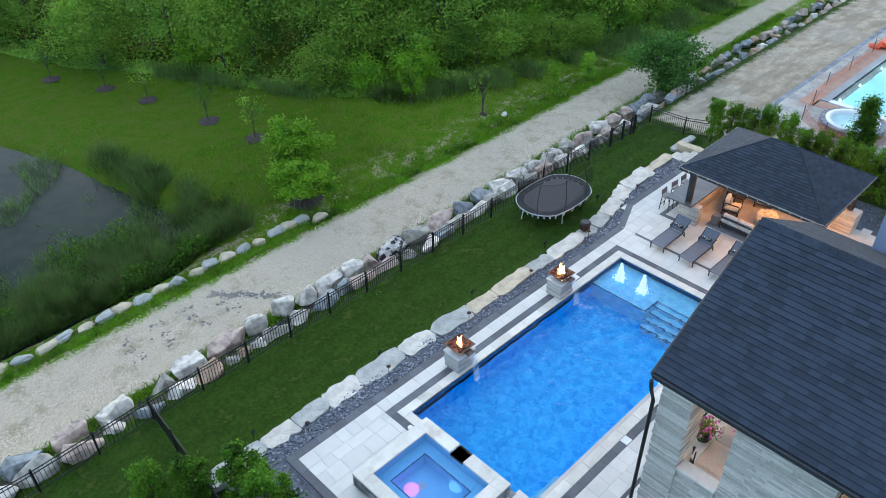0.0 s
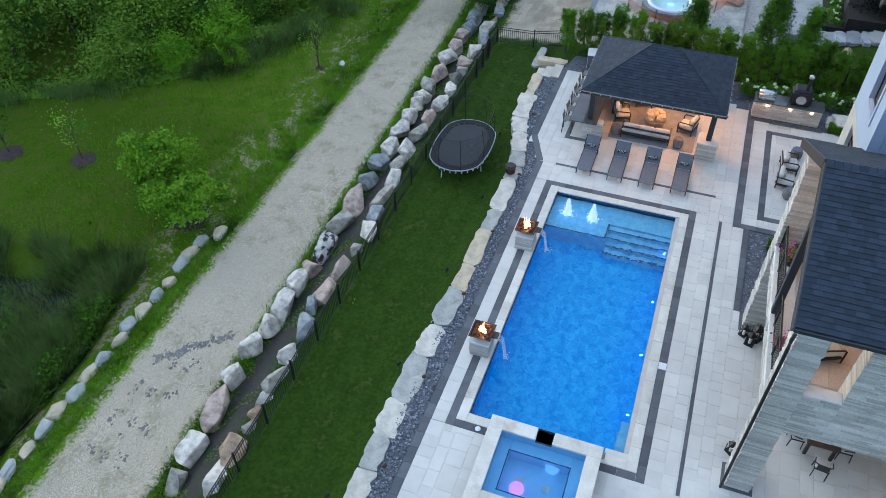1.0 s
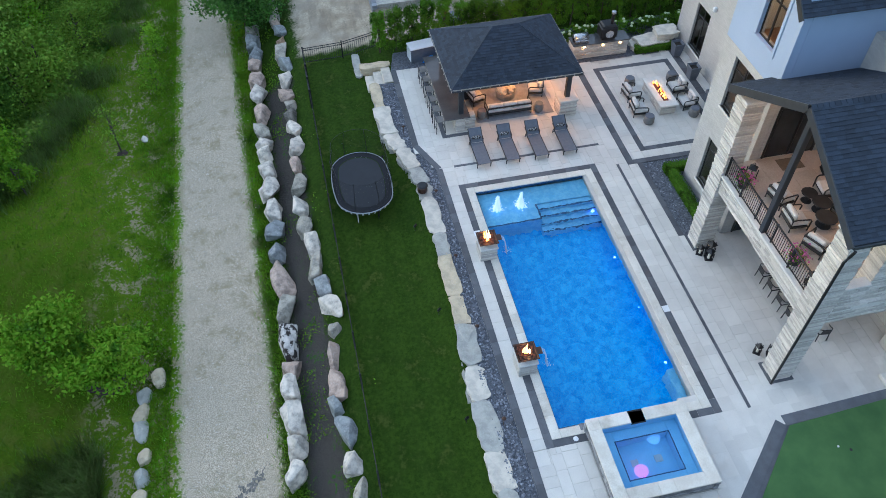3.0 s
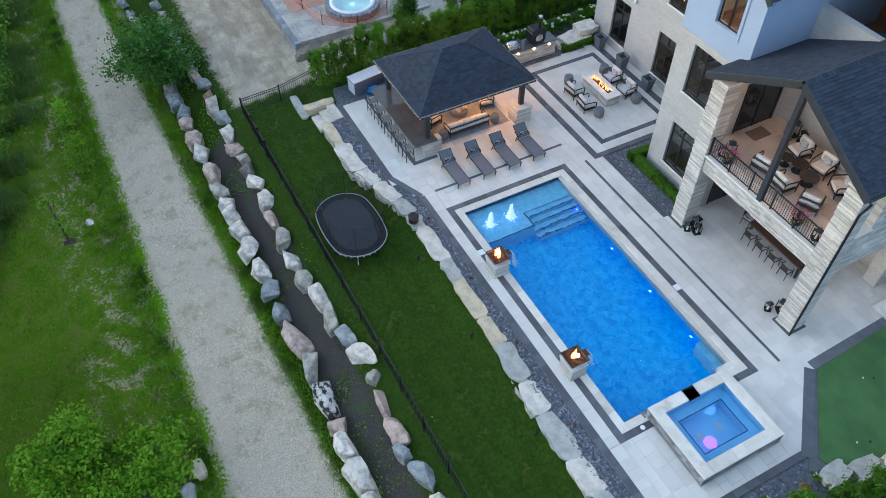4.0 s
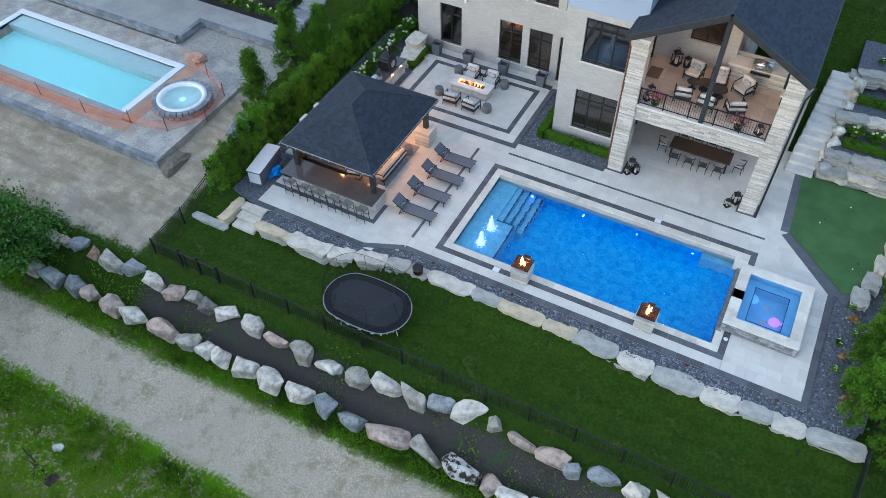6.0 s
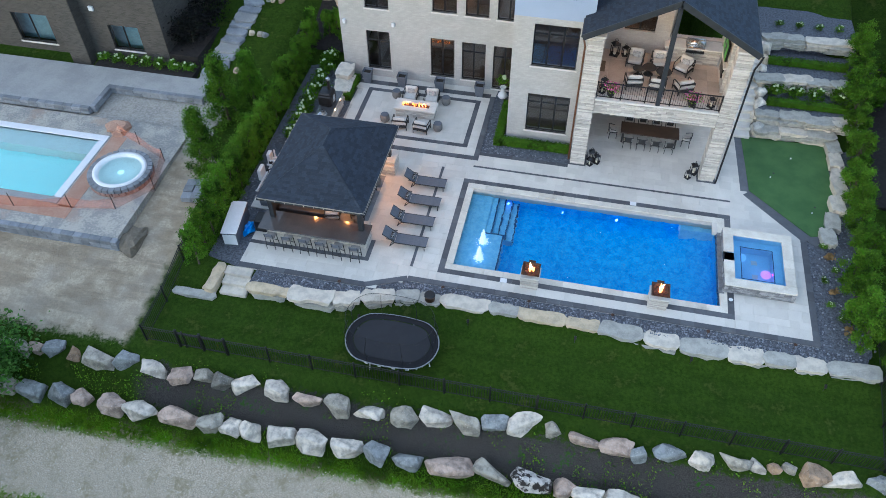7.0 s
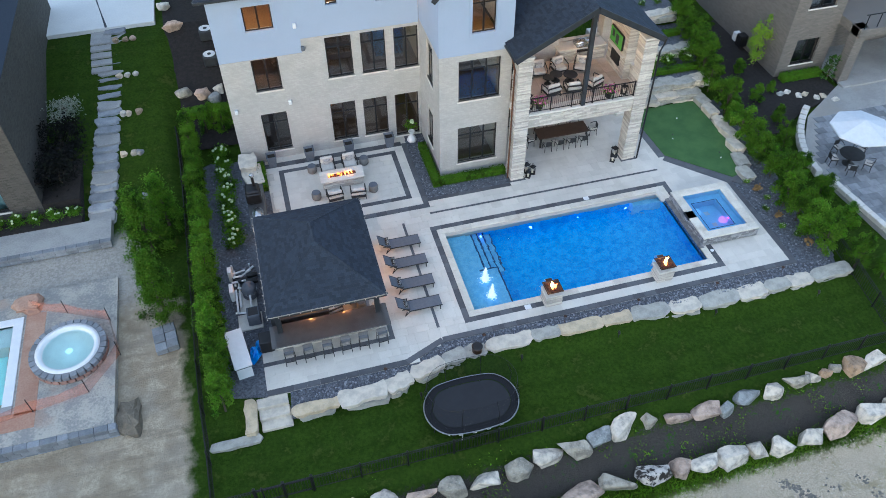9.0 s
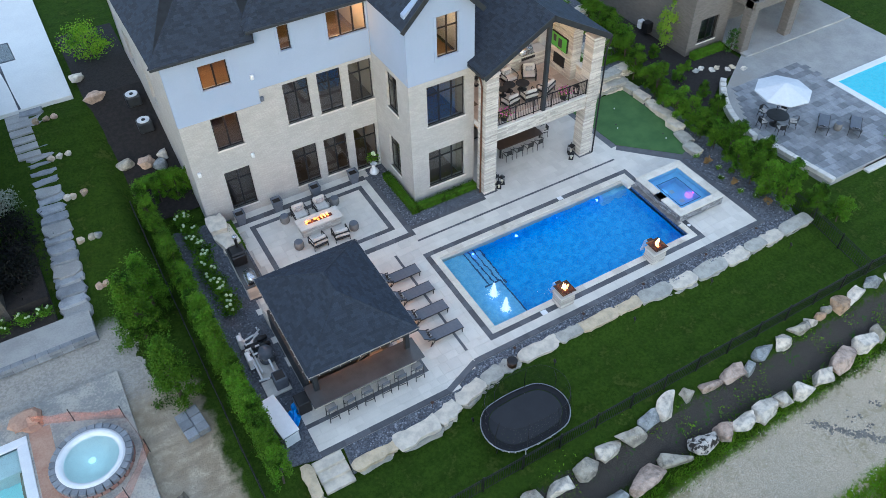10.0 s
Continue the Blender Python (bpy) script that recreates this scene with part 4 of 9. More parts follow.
rc = random.Random(4)
CZ = 7.9
for x0, x1 in ((5.42, 6.2), (12.32, 13.1)):
    stack_column("column", x0, 9.22, x1, 10.0, 0, CZ, rc, house)
    part("column_cap", S().box(x0 - 0.05, 9.17, CZ, x1 + 0.05, 10.05, CZ + 0.1, 0.02), STONE_CAP, house)
    part("column_foot", S().box(x0 - 0.1, 9.1, 0.0, x1 + 0.1, 10.1, 0.016, 0.004), PAVER_DARK, house)
BAL = 4.42
part("balcony_slab", S().box(5.6, 9.95, BAL - 0.35, 13.1, 15.0, BAL - 0.03), STONE_CAP, house)
stack_column("balcony_face", 6.2, 9.3, 12.32, 9.6, 3.5, BAL - 0.1, rc, house)
part("balcony_edge", S().box(6.2, 9.22, BAL - 0.1, 12.32, 9.95, BAL, 0.02), STONE_CAP, house)
stack_column("balcony_side", 12.85, 10.0, 13.1, 15.0, 3.6, BAL + 0.02, rc, house)
BTILE = mat("balcony_tile", (0.55, 0.47, 0.4), (0.44, 0.37, 0.31), 0.5, fine=20, coarse=1.2, vary=0.12)
for i in range(7):
    for j in range(5):
        part("floor_tile", S().box(5.65 + i * 1.02, 9.96 + j * 1.0, BAL - 0.03, 5.65 + i * 1.02 + 1.015, 9.96 + j * 1.0 + 0.995, BAL, 0.006), BTILE, house)
part("porch_ceiling", S().box(5.6, 9.6, 3.98, 12.85, 15.0, 4.06), CEILING, house, "wooden porch ceiling")
part("beam", S().box(5.6, 9.4, CZ + 0.1, 5.9, 15, CZ + 0.3).box(12.7, 9.4, CZ + 0.1, 13.0, 16, CZ + 0.3), DARK_TRIM, house)
part("balcony_ceiling", S().slab([(5.3, 9.0, 7.98), (9.3, 9.0, 10.1), (9.3, 15.1, 10.1), (5.3, 15.1, 7.98)], 0.03).slab([(9.3, 9.0, 10.1), (13.2, 9.0, 7.98), (13.2, 15.1, 7.98), (9.3, 15.1, 10.1)], 0.03), CEILING, house)
part("gable_post", S().box(9.19, 9.25, BAL, 9.41, 9.47, 10.05, 0.015), DARK_TRIM, house, "dark square post")
# walls behind the balcony
PB = 13.9
_, mP = wall_with_holes("wall", (5.6, PB), (1, 0), 3.7, 0, BAL - 0.36, 0.3, [(0.8, 0.02, 3.0, 2.6)], CREAM, house)
_, mP2 = wall_with_holes("wall", (5.6, PB), (1, 0), 3.7, BAL, 9.9, 0.3, [(1.6, 5.7, 3.2, 7.4)], CREAM, house)
window(mP, 0.8, 0.02, 3.0, 2.6, house, 2, (), sill=False)
window(mP2, 1.6, 5.7, 3.2, 7.4, house, 2, (), sill=False)
part("wall", S().box(9.3, PB, 0, 9.6, 15.35, 10.2), CREAM, house)
for z0, z1 in ((0.02, 2.6), (BAL, 7.0)):
    d = part("sliding_door", S().box(5.6, 11.2, z0, 5.66, 11.28, z1, 0.006).box(5.6, 13.4, z0, 5.66, 13.48, z1, 0.006).box(5.6, 11.28, z1 - 0.08, 5.66, 13.4, z1, 0.006).box(5.6, 12.3, z0, 5.65, 12.38, z1 - 0.08, 0.006), FRAME, house, "black framed sliding glass door")
    part("pane", S().box(5.602, 11.28, z0, 5.615, 12.3, z1 - 0.08).box(5.602, 12.38, z0, 5.615, 13.4, z1 - 0.08), mat("dark_glass", (0.02, 0.025, 0.03), (0.03, 0.035, 0.04), 0.05, bump=0), d)
# fireplace block with its screen, and the low stone walls
stack_column("fireplace", 12.35, 11.0, 13.0, 13.2, BAL, 8.0, rc, house, "tall ledgestone fireplace")
part("firebox", S().box(12.28, 11.6, BAL + 0.5, 12.36, 12.6, BAL + 1.15, 0.01), BLACK, house)
part("mantel", S().box(12.2, 11.1, BAL + 1.3, 12.4, 13.1, BAL + 1.4, 0.015), STONE_CAP, house)
stack_column("low_wall", 12.75, 10.0, 13.05, 11.0, BAL, BAL + 0.95, rc, house)
part("low_wall_cap", S().box(12.7, 10.0, BAL + 0.95, 13.1, 11.0, BAL + 1.02, 0.015), STONE_CAP, house)
stack_column("low_wall", 9.6, 14.3, 13.1, 14.6, BAL, BAL + 0.95, rc, house)
part("support_pier", S().box(12.4, 14.2, 0, 13.05, 14.9, 8.0, 0.02), LEDGE, house)
part("retaining_wall", S().box(9.6, 14.9, 0, 13.6, 15.3, 4.0, 0.02), LEDGE, house)
# downpipes
for x, y in ((13.2, 9.12), (5.32, 9.5)):
    part("downpipe", S().tube([(x, y, 0.05), (x, y, 7.2), (x + (0.12 if x > 9 else -0.1), y - 0.05, 7.6), (x + (0.2 if x > 9 else -0.2), y - 0.05, 7.95)], 0.05, 8), BLACK if x > 9 else mat("copper", (0.25, 0.12, 0.07), (0.18, 0.09, 0.05), 0.4, metal=0.8), house)
# railing
RAIL = thing("balcony_railing", "black metal balcony railing with thin pickets", "railing")
part("top_rail", S().box(6.2, 9.34, BAL + 0.9, 12.32, 9.4, BAL + 0.95, 0.01), BLACK, RAIL)
part("bottom_rail", S().box(6.2, 9.35, BAL + 0.08, 12.32, 9.39, BAL + 0.12, 0.006), BLACK, RAIL)
for k in range(6):
    x = 6.24 + k * 1.21
    part("post", S().box(x - 0.03, 9.34, BAL, x + 0.03, 9.4, BAL + 0.98, 0.008), BLACK, RAIL)
pk = S().box(-0.008, -0.008, BAL + 0.12, 0.008, 0.008, BAL + 0.9).mesh("picket", BLACK)
for k in range(54):
    part("picket", pk, None, RAIL, at=Matrix.Translation((6.31 + k * 0.112, 9.37, 0)))
# interior lamps seen through the windows, and the balcony's own lights
for x, y, z, e, c in ((-7, 16.6, 9.9, 150, (1, 0.45, 0.14)), (0.5, 16.6, 10.0, 130, (1, 0.45, 0.14)), (4.0, 12.6, 10.6, 130, (1, 0.45, 0.14)), (-3, 16.6, 9.9, 60, (1, 0.55, 0.25)),
                      (-1, 17.5, 3.0, 20, (1, 0.7, 0.42)), (-1, 17.5, 7.2, 20, (1, 0.72, 0.45)), (3.6, 13.2, 7.0, 12, (1, 0.8, 0.6)), (3.6, 13.2, 3.0, 16, (0.9, 0.95, 0.7)),
                      (9.3, 11.6, 9.3, 95, (1, 0.6, 0.34)), (8, 15.3, 6.8, 15, (1, 0.5, 0.2)), (9.3, 11.8, 3.8, 9, (1, 0.68, 0.45))):
    lamp = new("ceiling_light", bpy.data.lights.new("ceiling_light", "POINT"))
    lamp.data.energy, lamp.data.shadow_soft_size, lamp.data.color = e, 0.06, c
    lamp.location = (x, y, z)
WARM = glow("warm_bulb", (1.0, 0.55, 0.22), 12)
for x, y, z in ((7.4, 11.6, 8.98), (11.2, 11.6, 8.98)):
    part("downlight", S().lathe([(0.0, 0.0), (0.07, 0.0), (0.07, 0.03)], 12, (x, y, z - 0.02)), WARM, house)

# ---- gravel planting beds ----
bed = thing("planting_bed", "blue-grey pebble planting bed beside the terrace", "planting bed", kind="structure")
part("pebbles", S().prism([(-8.6, -1.6), (-8.7, -2.75), (-3.6, -2.3), (-1.2, -1.65), (3, -1.55), (19.3, -1.75), (19.6, -0.8), (-1.3, -0.8), (-3.1, -1.6)][::-1], -0.5, -0.055), BED, bed)
part("pebbles", S().prism([(17.55, -0.8), (19.7, -0.8), (20.4, 6), (21.0, 14.5), (19.6, 14.5), (18.1, 6.0), (17.55, 5.9)], -0.5, -0.05), BED, bed)
part("pebbles", S().prism([(0.45, 9.1), (5.4, 9.1), (5.4, 10.7), (1.65, 10.7), (1.65, 15), (0.45, 15)], -0.5, -0.04), BED, bed)
part("pebbles", S().prism([(-11.3, -1.2), (-9.6, -1.6), (-9.6, 8.4), (-8.0, 8.4), (-8.0, 15), (-9.2, 15), (-9.2, 17), (-11.6, 17)], -0.5, -0.04), BED, bed)
part("pebbles", S().box(-9.62, 1.62, -0.5, -8.92, 8.38, -0.01), BED, bed)
rp = random.Random(12)
PEB = mat("pebble", (0.075, 0.083, 0.105), (0.22, 0.23, 0.26), 0.6, fine=10, coarse=6, island=0.6, bump=0.1)
s = S()
for _ in range(5200):
    k = rp.random()
    if k < 0.5:
        x = rp.uniform(-8.4, 19.2)
        yt = -1.65 if x < -3.1 else -0.85 if x > -1.3 else -1.65 + (x + 3.1) / 1.8 * 0.8
        y = rp.uniform(yt - 0.75, yt)
    elif k < 0.68:
        y = rp.uniform(-0.7, 14)
        x = rp.uniform(17.65 if y < 5.9 else 17.6 + (y - 5.9) * 0.25, 19.9)
    elif k < 0.82:
        x, y = (rp.uniform(0.5, 5.3), rp.uniform(9.15, 10.6)) if rp.random() < 0.6 else (rp.uniform(0.5, 1.6), rp.uniform(10.6, 14.9))
    else:
        x, y = rp.uniform(-11.2, -9.0), rp.uniform(1.7, 14)
    r = rp.uniform(0.025, 0.06)
    s.lump((x, y, -0.045), (r, r * 0.8, r * 0.6), rp, 3, 5, 0.1, 0, rp.uniform(0, 6))
tagged(part("loose_pebbles", s, PEB, bed), kind="stuff")

# ---- pavilion ----
pavilion = thing("pavilion", "open pavilion with dark hipped shingle roof and a stone bar", "pavilion")
E0, E1, F0, F1, PZ, AZ = -8.93, -3.6, 0.48, 7.12, 2.74, 4.2
R0, R1, RX = 3.15, 4.45, -6.27
roof_plane([(E0, F0, PZ), (E1, F0, PZ), (RX, R0, AZ)], pavilion, rr, 0.1)
roof_plane([(E1, F0, PZ), (E1, F1, PZ), (RX, R1, AZ), (RX, R0, AZ)], pavilion, rr, 0.1)
roof_plane([(E1, F1, PZ), (E0, F1, PZ), (RX, R1, AZ)], pavilion, rr, 0.1)
roof_plane([(E0, F1, PZ), (E0, F0, PZ), (RX, R0, AZ), (RX, R1, AZ)], pavilion, rr, 0.1)
for c in ((E0, F0), (E1, F0)):
    ridge_caps((*c, PZ), (RX, R0, AZ), pavilion, rr, 0.12)
for c in ((E0, F1), (E1, F1)):
    ridge_caps((*c, PZ), (RX, R1, AZ), pavilion, rr, 0.12)
ridge_caps((RX, R0, AZ), (RX, R1, AZ), pavilion, rr, 0.12)
for q in ring(E0 - 0.02, F0 - 0.02, E1 + 0.02, F1 + 0.02, 0.1):
    part("gutter", S().box(*q[:2], PZ - 0.15, *q[2:], PZ - 0.01, 0.02), DARK_TRIM, pavilion)
WOODC = mat("pavilion_wood", (0.42, 0.2, 0.08), (0.3, 0.13, 0.05), 0.5, fine=14, coarse=2)
part("pavilion_ceiling", S().box(E0 + 0.1, F0 + 0.1, PZ - 0.16, E1 - 0.1, F1 - 0.1, PZ - 0.12), WOODC, pavilion, "warm stained wood ceiling")
for x, y in ((-8.55, 1.05), (-4.0, 1.05), (-4.1, 6.65), (-8.55, 6.65)):
    part("post", S().box(x - 0.12, y - 0.12, 1.0, x + 0.12, y + 0.12, PZ - 0.15, 0.015), DARK_TRIM, pavilion)
stack_column("pedestal", -4.55, 6.2, -3.7, 7.1, 0, 0.95, rc, pavilion)
part("pedestal_cap", S().box(-4.6, 6.15, 0.95, -3.65, 7.15, 1.03, 0.02), STONE_CAP, pavilion)
stack_column("pedestal", -8.95, 6.2, -8.1, 7.1, 0, 0.95, rc, pavilion)
part("back_wall", S().box(-8.9, 1.5, 0, -8.7, 6.2, 1.4, 0.02), DARK_TRIM, pavilion)
stack_column("bar_base", -8.9, 0.75, -3.75, 1.25, 0, 0.95, rc, pavilion)
stack_column("bar_side", -4.15, 1.25, -3.75, 1.75, 0, 0.95, rc, pavilion)
COUNTER = mat("dark_granite", (0.062, 0.062, 0.064), (0.09, 0.09, 0.092), 0.09, fine=60, coarse=1.2, bump=0)
part("bar_top", S().box(-9.05, 0.12, 0.97, -3.55, 1.45, 1.03, 0.015), COUNTER, pavilion, "glossy dark granite counter")
part("back_bar", S().box(-8.6, 1.8, 0, -6.2, 2.3, 0.9, 0.02), mat("cabinet", (0.04, 0.04, 0.045), None, 0.4), pavilion)
for x, y in ((-7.1, 2.75), (-5.4, 2.8), (-7.1, 5.2), (-5.2, 5.2)):
    part("ceiling_lamp", S().lathe([(0, 0), (0.075, 0), (0.09, 0.03)], 14, (x, y, PZ - 0.19)), glow("amber_lamp", (1.0, 0.42, 0.1), 60), pavilion)
    lamp = new("pavilion_light", bpy.data.lights.new("pavilion_light", "POINT"))
    lamp.data.energy, lamp.data.shadow_soft_size, lamp.data.color = 14 if y < 3 else 70, 0.05, (1.0, 0.44, 0.14)
    lamp.location = (x, y, PZ - 0.3)
# small bulbs strung along the eaves
cord = thing("string_lights", "small clear bulbs strung along the pavilion eaves", "string lights")
BULB = glow("tiny_bulb", (0.6, 0.55, 0.5), 0.02)
bm_ = S().lathe([(0.01, 0.02), (0.018, 0.0), (0.018, -0.02), (0.006, -0.035)], 8).mesh("bulb", BULB)
edge = [(E0, F0), (E1, F0), (E1, F1), (E0, F1), (E0, F0)]
for (a, b), (c, d) in zip(edge, edge[1:]):
    n = int(math.hypot(c - a, d - b) / 0.45)
    for k in range(n):
        px, py = a + (c - a) * k / n, b + (d - b) * k / n
        ox, oy = (0.06 if px > RX else -0.06) if a == c else 0, (-0.06 if py < R0 else 0.06) if b == d else 0
        part("bulb", bm_, None, cord, at=Matrix.Translation((px + ox, py + oy, PZ - 0.03)))
    part("cord", S().bar((a, b, PZ - 0.004), (c, d, PZ - 0.004), 0.05, 0.05), mat("eave_strip", (0.4, 0.36, 0.31), (0.3, 0.27, 0.23), 0.6), cord, "pale strip along the eave")

FABRIC = mat("pale_cushion", (0.62, 0.6, 0.57), (0.5, 0.48, 0.46), 0.9, fine=60, coarse=5, local=True, bump=0.2)
SLING = mat("grey_sling", (0.095, 0.107, 0.135), (0.13, 0.143, 0.172), 0.7, fine=80, coarse=6, local=True)
PATTERN = mat("patterned_pillow", (0.01, 0.01, 0.012), (0.5, 0.5, 0.5), 0.8, fine=22, coarse=14, local=True, band=(0.5, 0.56))
WICKER = mat("dark_frame", (0.012, 0.012, 0.013), (0.03, 0.03, 0.032), 0.5, fine=50, local=True)


def cushion(s, x0, y0, z0, x1, y1, z1, m=None):
    return s.box(x0, y0, z0, x1, y1, z1, min(x1 - x0, y1 - y0, z1 - z0) * 0.3, m)


def sun_lounger():
    r = thing("sun_lounger", "charcoal sling sun lounger with a patterned neck pillow", "sun lounger", group="loungers by the pool")
    for y in (-0.33, 0.33):
        part("side_rail", S().bar((-0.35, y, 0.3), (1.25, y, 0.3), 0.04, 0.05, 0.008), WICKER, r)
        part("back_rail", S().bar((-0.35, y, 0.32), (-0.95, y, 0.78), 0.035, 0.04, 0.008), WICKER, r)
        for x in (-0.6, 1.15):
            part("leg", S().bar((x, y, 0.0), (x + (0.1 if x < 0 else 0), y, 0.3), 0.04, 0.04, 0.006), WICKER, r)
        part("armrest", S().bar((-0.75, y, 0.5), (-0.35, y, 0.48), 0.05, 0.025, 0.006).bar((-0.4, y, 0.3), (-0.38, y, 0.48), 0.03), WICKER, r)
        part("brace", S().bar((-0.62, y, 0.0), (-0.35, y, 0.3), 0.03), WICKER, r)
    part("seat_sling", S().box(-0.35, -0.31, 0.3, 1.24, 0.31, 0.325, 0.008), SLING, r)
    part("back_sling", S().slab([(-0.36, -0.31, 0.33), (-0.36, 0.31, 0.33), (-0.94, 0.31, 0.79), (-0.94, -0.31, 0.79)], 0.02), SLING, r)
    part("neck_pillow", S().tube([(-0.5, -0.22, 0.51), (-0.5, -0.17, 0.52), (-0.5, 0.17, 0.52), (-0.5, 0.22, 0.51)], [0.04, 0.085, 0.085, 0.04], 10), PATTERN, r, "black and white patterned pillow")
    return r


lg = sun_lounger()
lg.matrix_basis = pose(-2.05, 5.85, 0.002)
for y in (4.4, 2.95, 1.5):
    copy_thing(lg, pose(-2.05 + (y - 3) * 0.01, y, 0.002))


def bar_stool():
    r = thing("bar_stool", "dark metal bar stool with padded seat at the bar", "bar stool", group="stools at the bar")
    for x in (-0.2, 0.2):
        for y in (-0.2, 0.2):
            part("leg", S().bar((x * 1.15, y * 1.15, 0), (x, y, 0.72), 0.035, 0.035, 0.006), WICKER, r)
        part("back_post", S().bar((x, -0.2, 0.72), (x, -0.27, 1.08), 0.03, 0.03, 0.006), WICKER, r)
    for y in (-0.22, 0.22):
        part("footrest", S().bar((-0.22, y, 0.28), (0.22, y, 0.28), 0.025), WICKER, r)
    part("seat", cushion(S(), -0.23, -0.22, 0.71, 0.23, 0.23, 0.79), mat("stool_pad", (0.3, 0.28, 0.26), None, 0.8), r, "taupe padded seat")
    part("backrest", S().slab([(-0.22, -0.215, 0.84), (0.22, -0.215, 0.84), (0.22, -0.265, 1.08), (-0.22, -0.265, 1.08)], 0.03), SLING, r)
    return r


st = bar_stool()
st.matrix_basis = pose(-8.35, -0.02, 0.002)
for k, x in enumerate((-7.48, -6.6, -5.76, -4.92, -4.05)):
    copy_thing(st, pose(x, -0.02, 0.002, 0, 0, (4, -3, 2, -5, 3)[k]))


def lounge_chair(label, group, wide=0.78, sofa=False):
    """A deep chair: dark hoop frame, pale seat and back cushions. It faces +y."""
    w = wide / 2
    r = thing("outdoor_sofa" if sofa else "lounge_chair", label, "sofa" if sofa else "armchair", group=group)
    for x in (-w, w):
        pts = [(x, -0.36, 0.0), (x, -0.38, 0.6), (x, -0.2, 0.62), (x, 0.3, 0.58), (x, 0.36, 0.5), (x, 0.34, 0.0)]
        part("arm_frame", S().tube(pts, 0.03, 6), WICKER, r)
    part("seat_frame", S().box(-w, -0.36, 0.16, w, 0.34, 0.22, 0.015), WICKER, r)
    for z in (0.28, 0.44, 0.6):
        part("back_band", S().box(-w, -0.42, z, w, -0.37, z + 0.09, 0.012), WICKER if z != 0.44 else FABRIC, r)
    n = 3 if sofa else 1
    for k in range(n):
        a, b = -w + 0.04 + (2 * w - 0.08) * k / n, -w + 0.04 + (2 * w - 0.08) * (k + 1) / n
        part("seat_cushion", cushion(S(), a + 0.01, -0.34, 0.22, b - 0.01, 0.36, 0.4), FABRIC, r, "pale seat cushion")
        part("back_cushion", cushion(S(), a + 0.01, -0.37, 0.4, b - 0.01, -0.17, 0.82), FABRIC, r)
    part("throw_pillow", cushion(S(), -0.2, -0.19, 0.42, 0.2, -0.07, 0.72), mat("grey_pillow", (0.22, 0.22, 0.23), (0.5, 0.5, 0.5), 0.9, fine=12, coarse=10, local=True), r, "grey striped pillow")
    return r


# seating in the pavilion
sf = lounge_chair("curved black and white outdoor sofa in the pavilion", "", 2.3, True)
sf.matrix_basis = pose(-4.75, 3.75, 0.03, 0, 0, 90)
pc = lounge_chair("pale cushioned armchair with dark frame in the pavilion", "pavilion armchairs")
pc.matrix_basis = pose(-6.0, 2.35, 0.03, 0, 0, 15)
copy_thing(pc, pose(-6.0, 5.6, 0.03, 0, 0, 165))
copy_thing(pc, pose(-7.6, 3.2, 0.03, 0, 0, -80))
solid("rug", S().box(-7.9, 2.0, 0.004, -4.2, 6.1, 0.018, 0.004), mat("rug", (0.3, 0.31, 0.33), (0.22, 0.22, 0.24), 0.95), "flat grey outdoor rug under the sofa", "rug")
tb = thing("rock_fire_table", "low table heaped with pale glowing stones", "table")
part("top", S().lathe([(0.5, 0.02), (0.55, 0.3), (0.52, 0.36)], 20), mat("table_stone", (0.3, 0.27, 0.24), None, 0.7), tb)
# the stones don't emit; their glow is put into a pale warm colour
for k in range(9):
    part("stone", S().lump((0.32 * math.cos(k * 0.7) * (k > 0), 0.32 * math.sin(k * 0.7) * (k > 0), 0.48), (0.2, 0.17, 0.16), rp, 5, 7), mat("lit_stone", (0.6, 0.5, 0.38), (0.5, 0.4, 0.3), 0.8), tb)
tb.matrix_basis = pose(-6.1, 4.0, 0.02)


def drum(label, group, m, r0=0.24):
    r = thing("side_table", label, "side table", group=group)
    part("drum", S().lathe([(r0 * 0.8, 0.0), (r0, 0.1), (r0, 0.36), (r0 * 0.82, 0.46)], 18), mat("grey_weave", (0.2, 0.19, 0.18), (0.13, 0.125, 0.12), 0.8, fine=40, local=True), r)
    part("tabletop", S().lathe([(r0 * 0.84, 0.46), (r0 * 0.86, 0.475), (r0 * 0.8, 0.485)], 18), SLING, r)
    r.matrix_basis = m
    return r


drum("grey woven drum side table beside the pavilion sofa", "", pose(-4.5, 5.35, 0.02))
drum("grey woven drum side table beside the bar", "", pose(-4.6, 2.3, 0.02))

# ---- fire bowls on stone pedestals ----
FOAM = mat("foam", (0.75, 0.85, 0.95), (0.6, 0.75, 0.9), 0.3, fine=30, bump=0.2)
FLAME = glow("flame", (1.0, 0.32, 0.06), 4.5)
FLAME_HOT = glow("flame_core", (1.0, 0.62, 0.26), 7)
EMBER = mat("lava_rock", (0.16, 0.05, 0.025), (0.03, 0.015, 0.012), 0.9, fine=14, coarse=9, local=True, bump=0.6)
BOWL = mat("bronze_bowl", (0.05, 0.03, 0.022), (0.09, 0.05, 0.035), 0.4, metal=0.6)


def flame_tongue(rnd, h, r):
    pts, rad = [], []
    a = rnd.uniform(0, 6)
    for k in range(6):
        f = k / 5
        pts.append((0.06 * math.sin(a + 2.2 * f) * f, 0.06 * math.cos(a * 1.3 + 2 * f) * f, h * f))
        rad.append(max(r * (1 - f) ** 0.8 * (0.7 + 0.9 * f * (1 - f)), 0.004))
    s = S().tube(pts, rad, 8)
    s.smooth = True
    return s


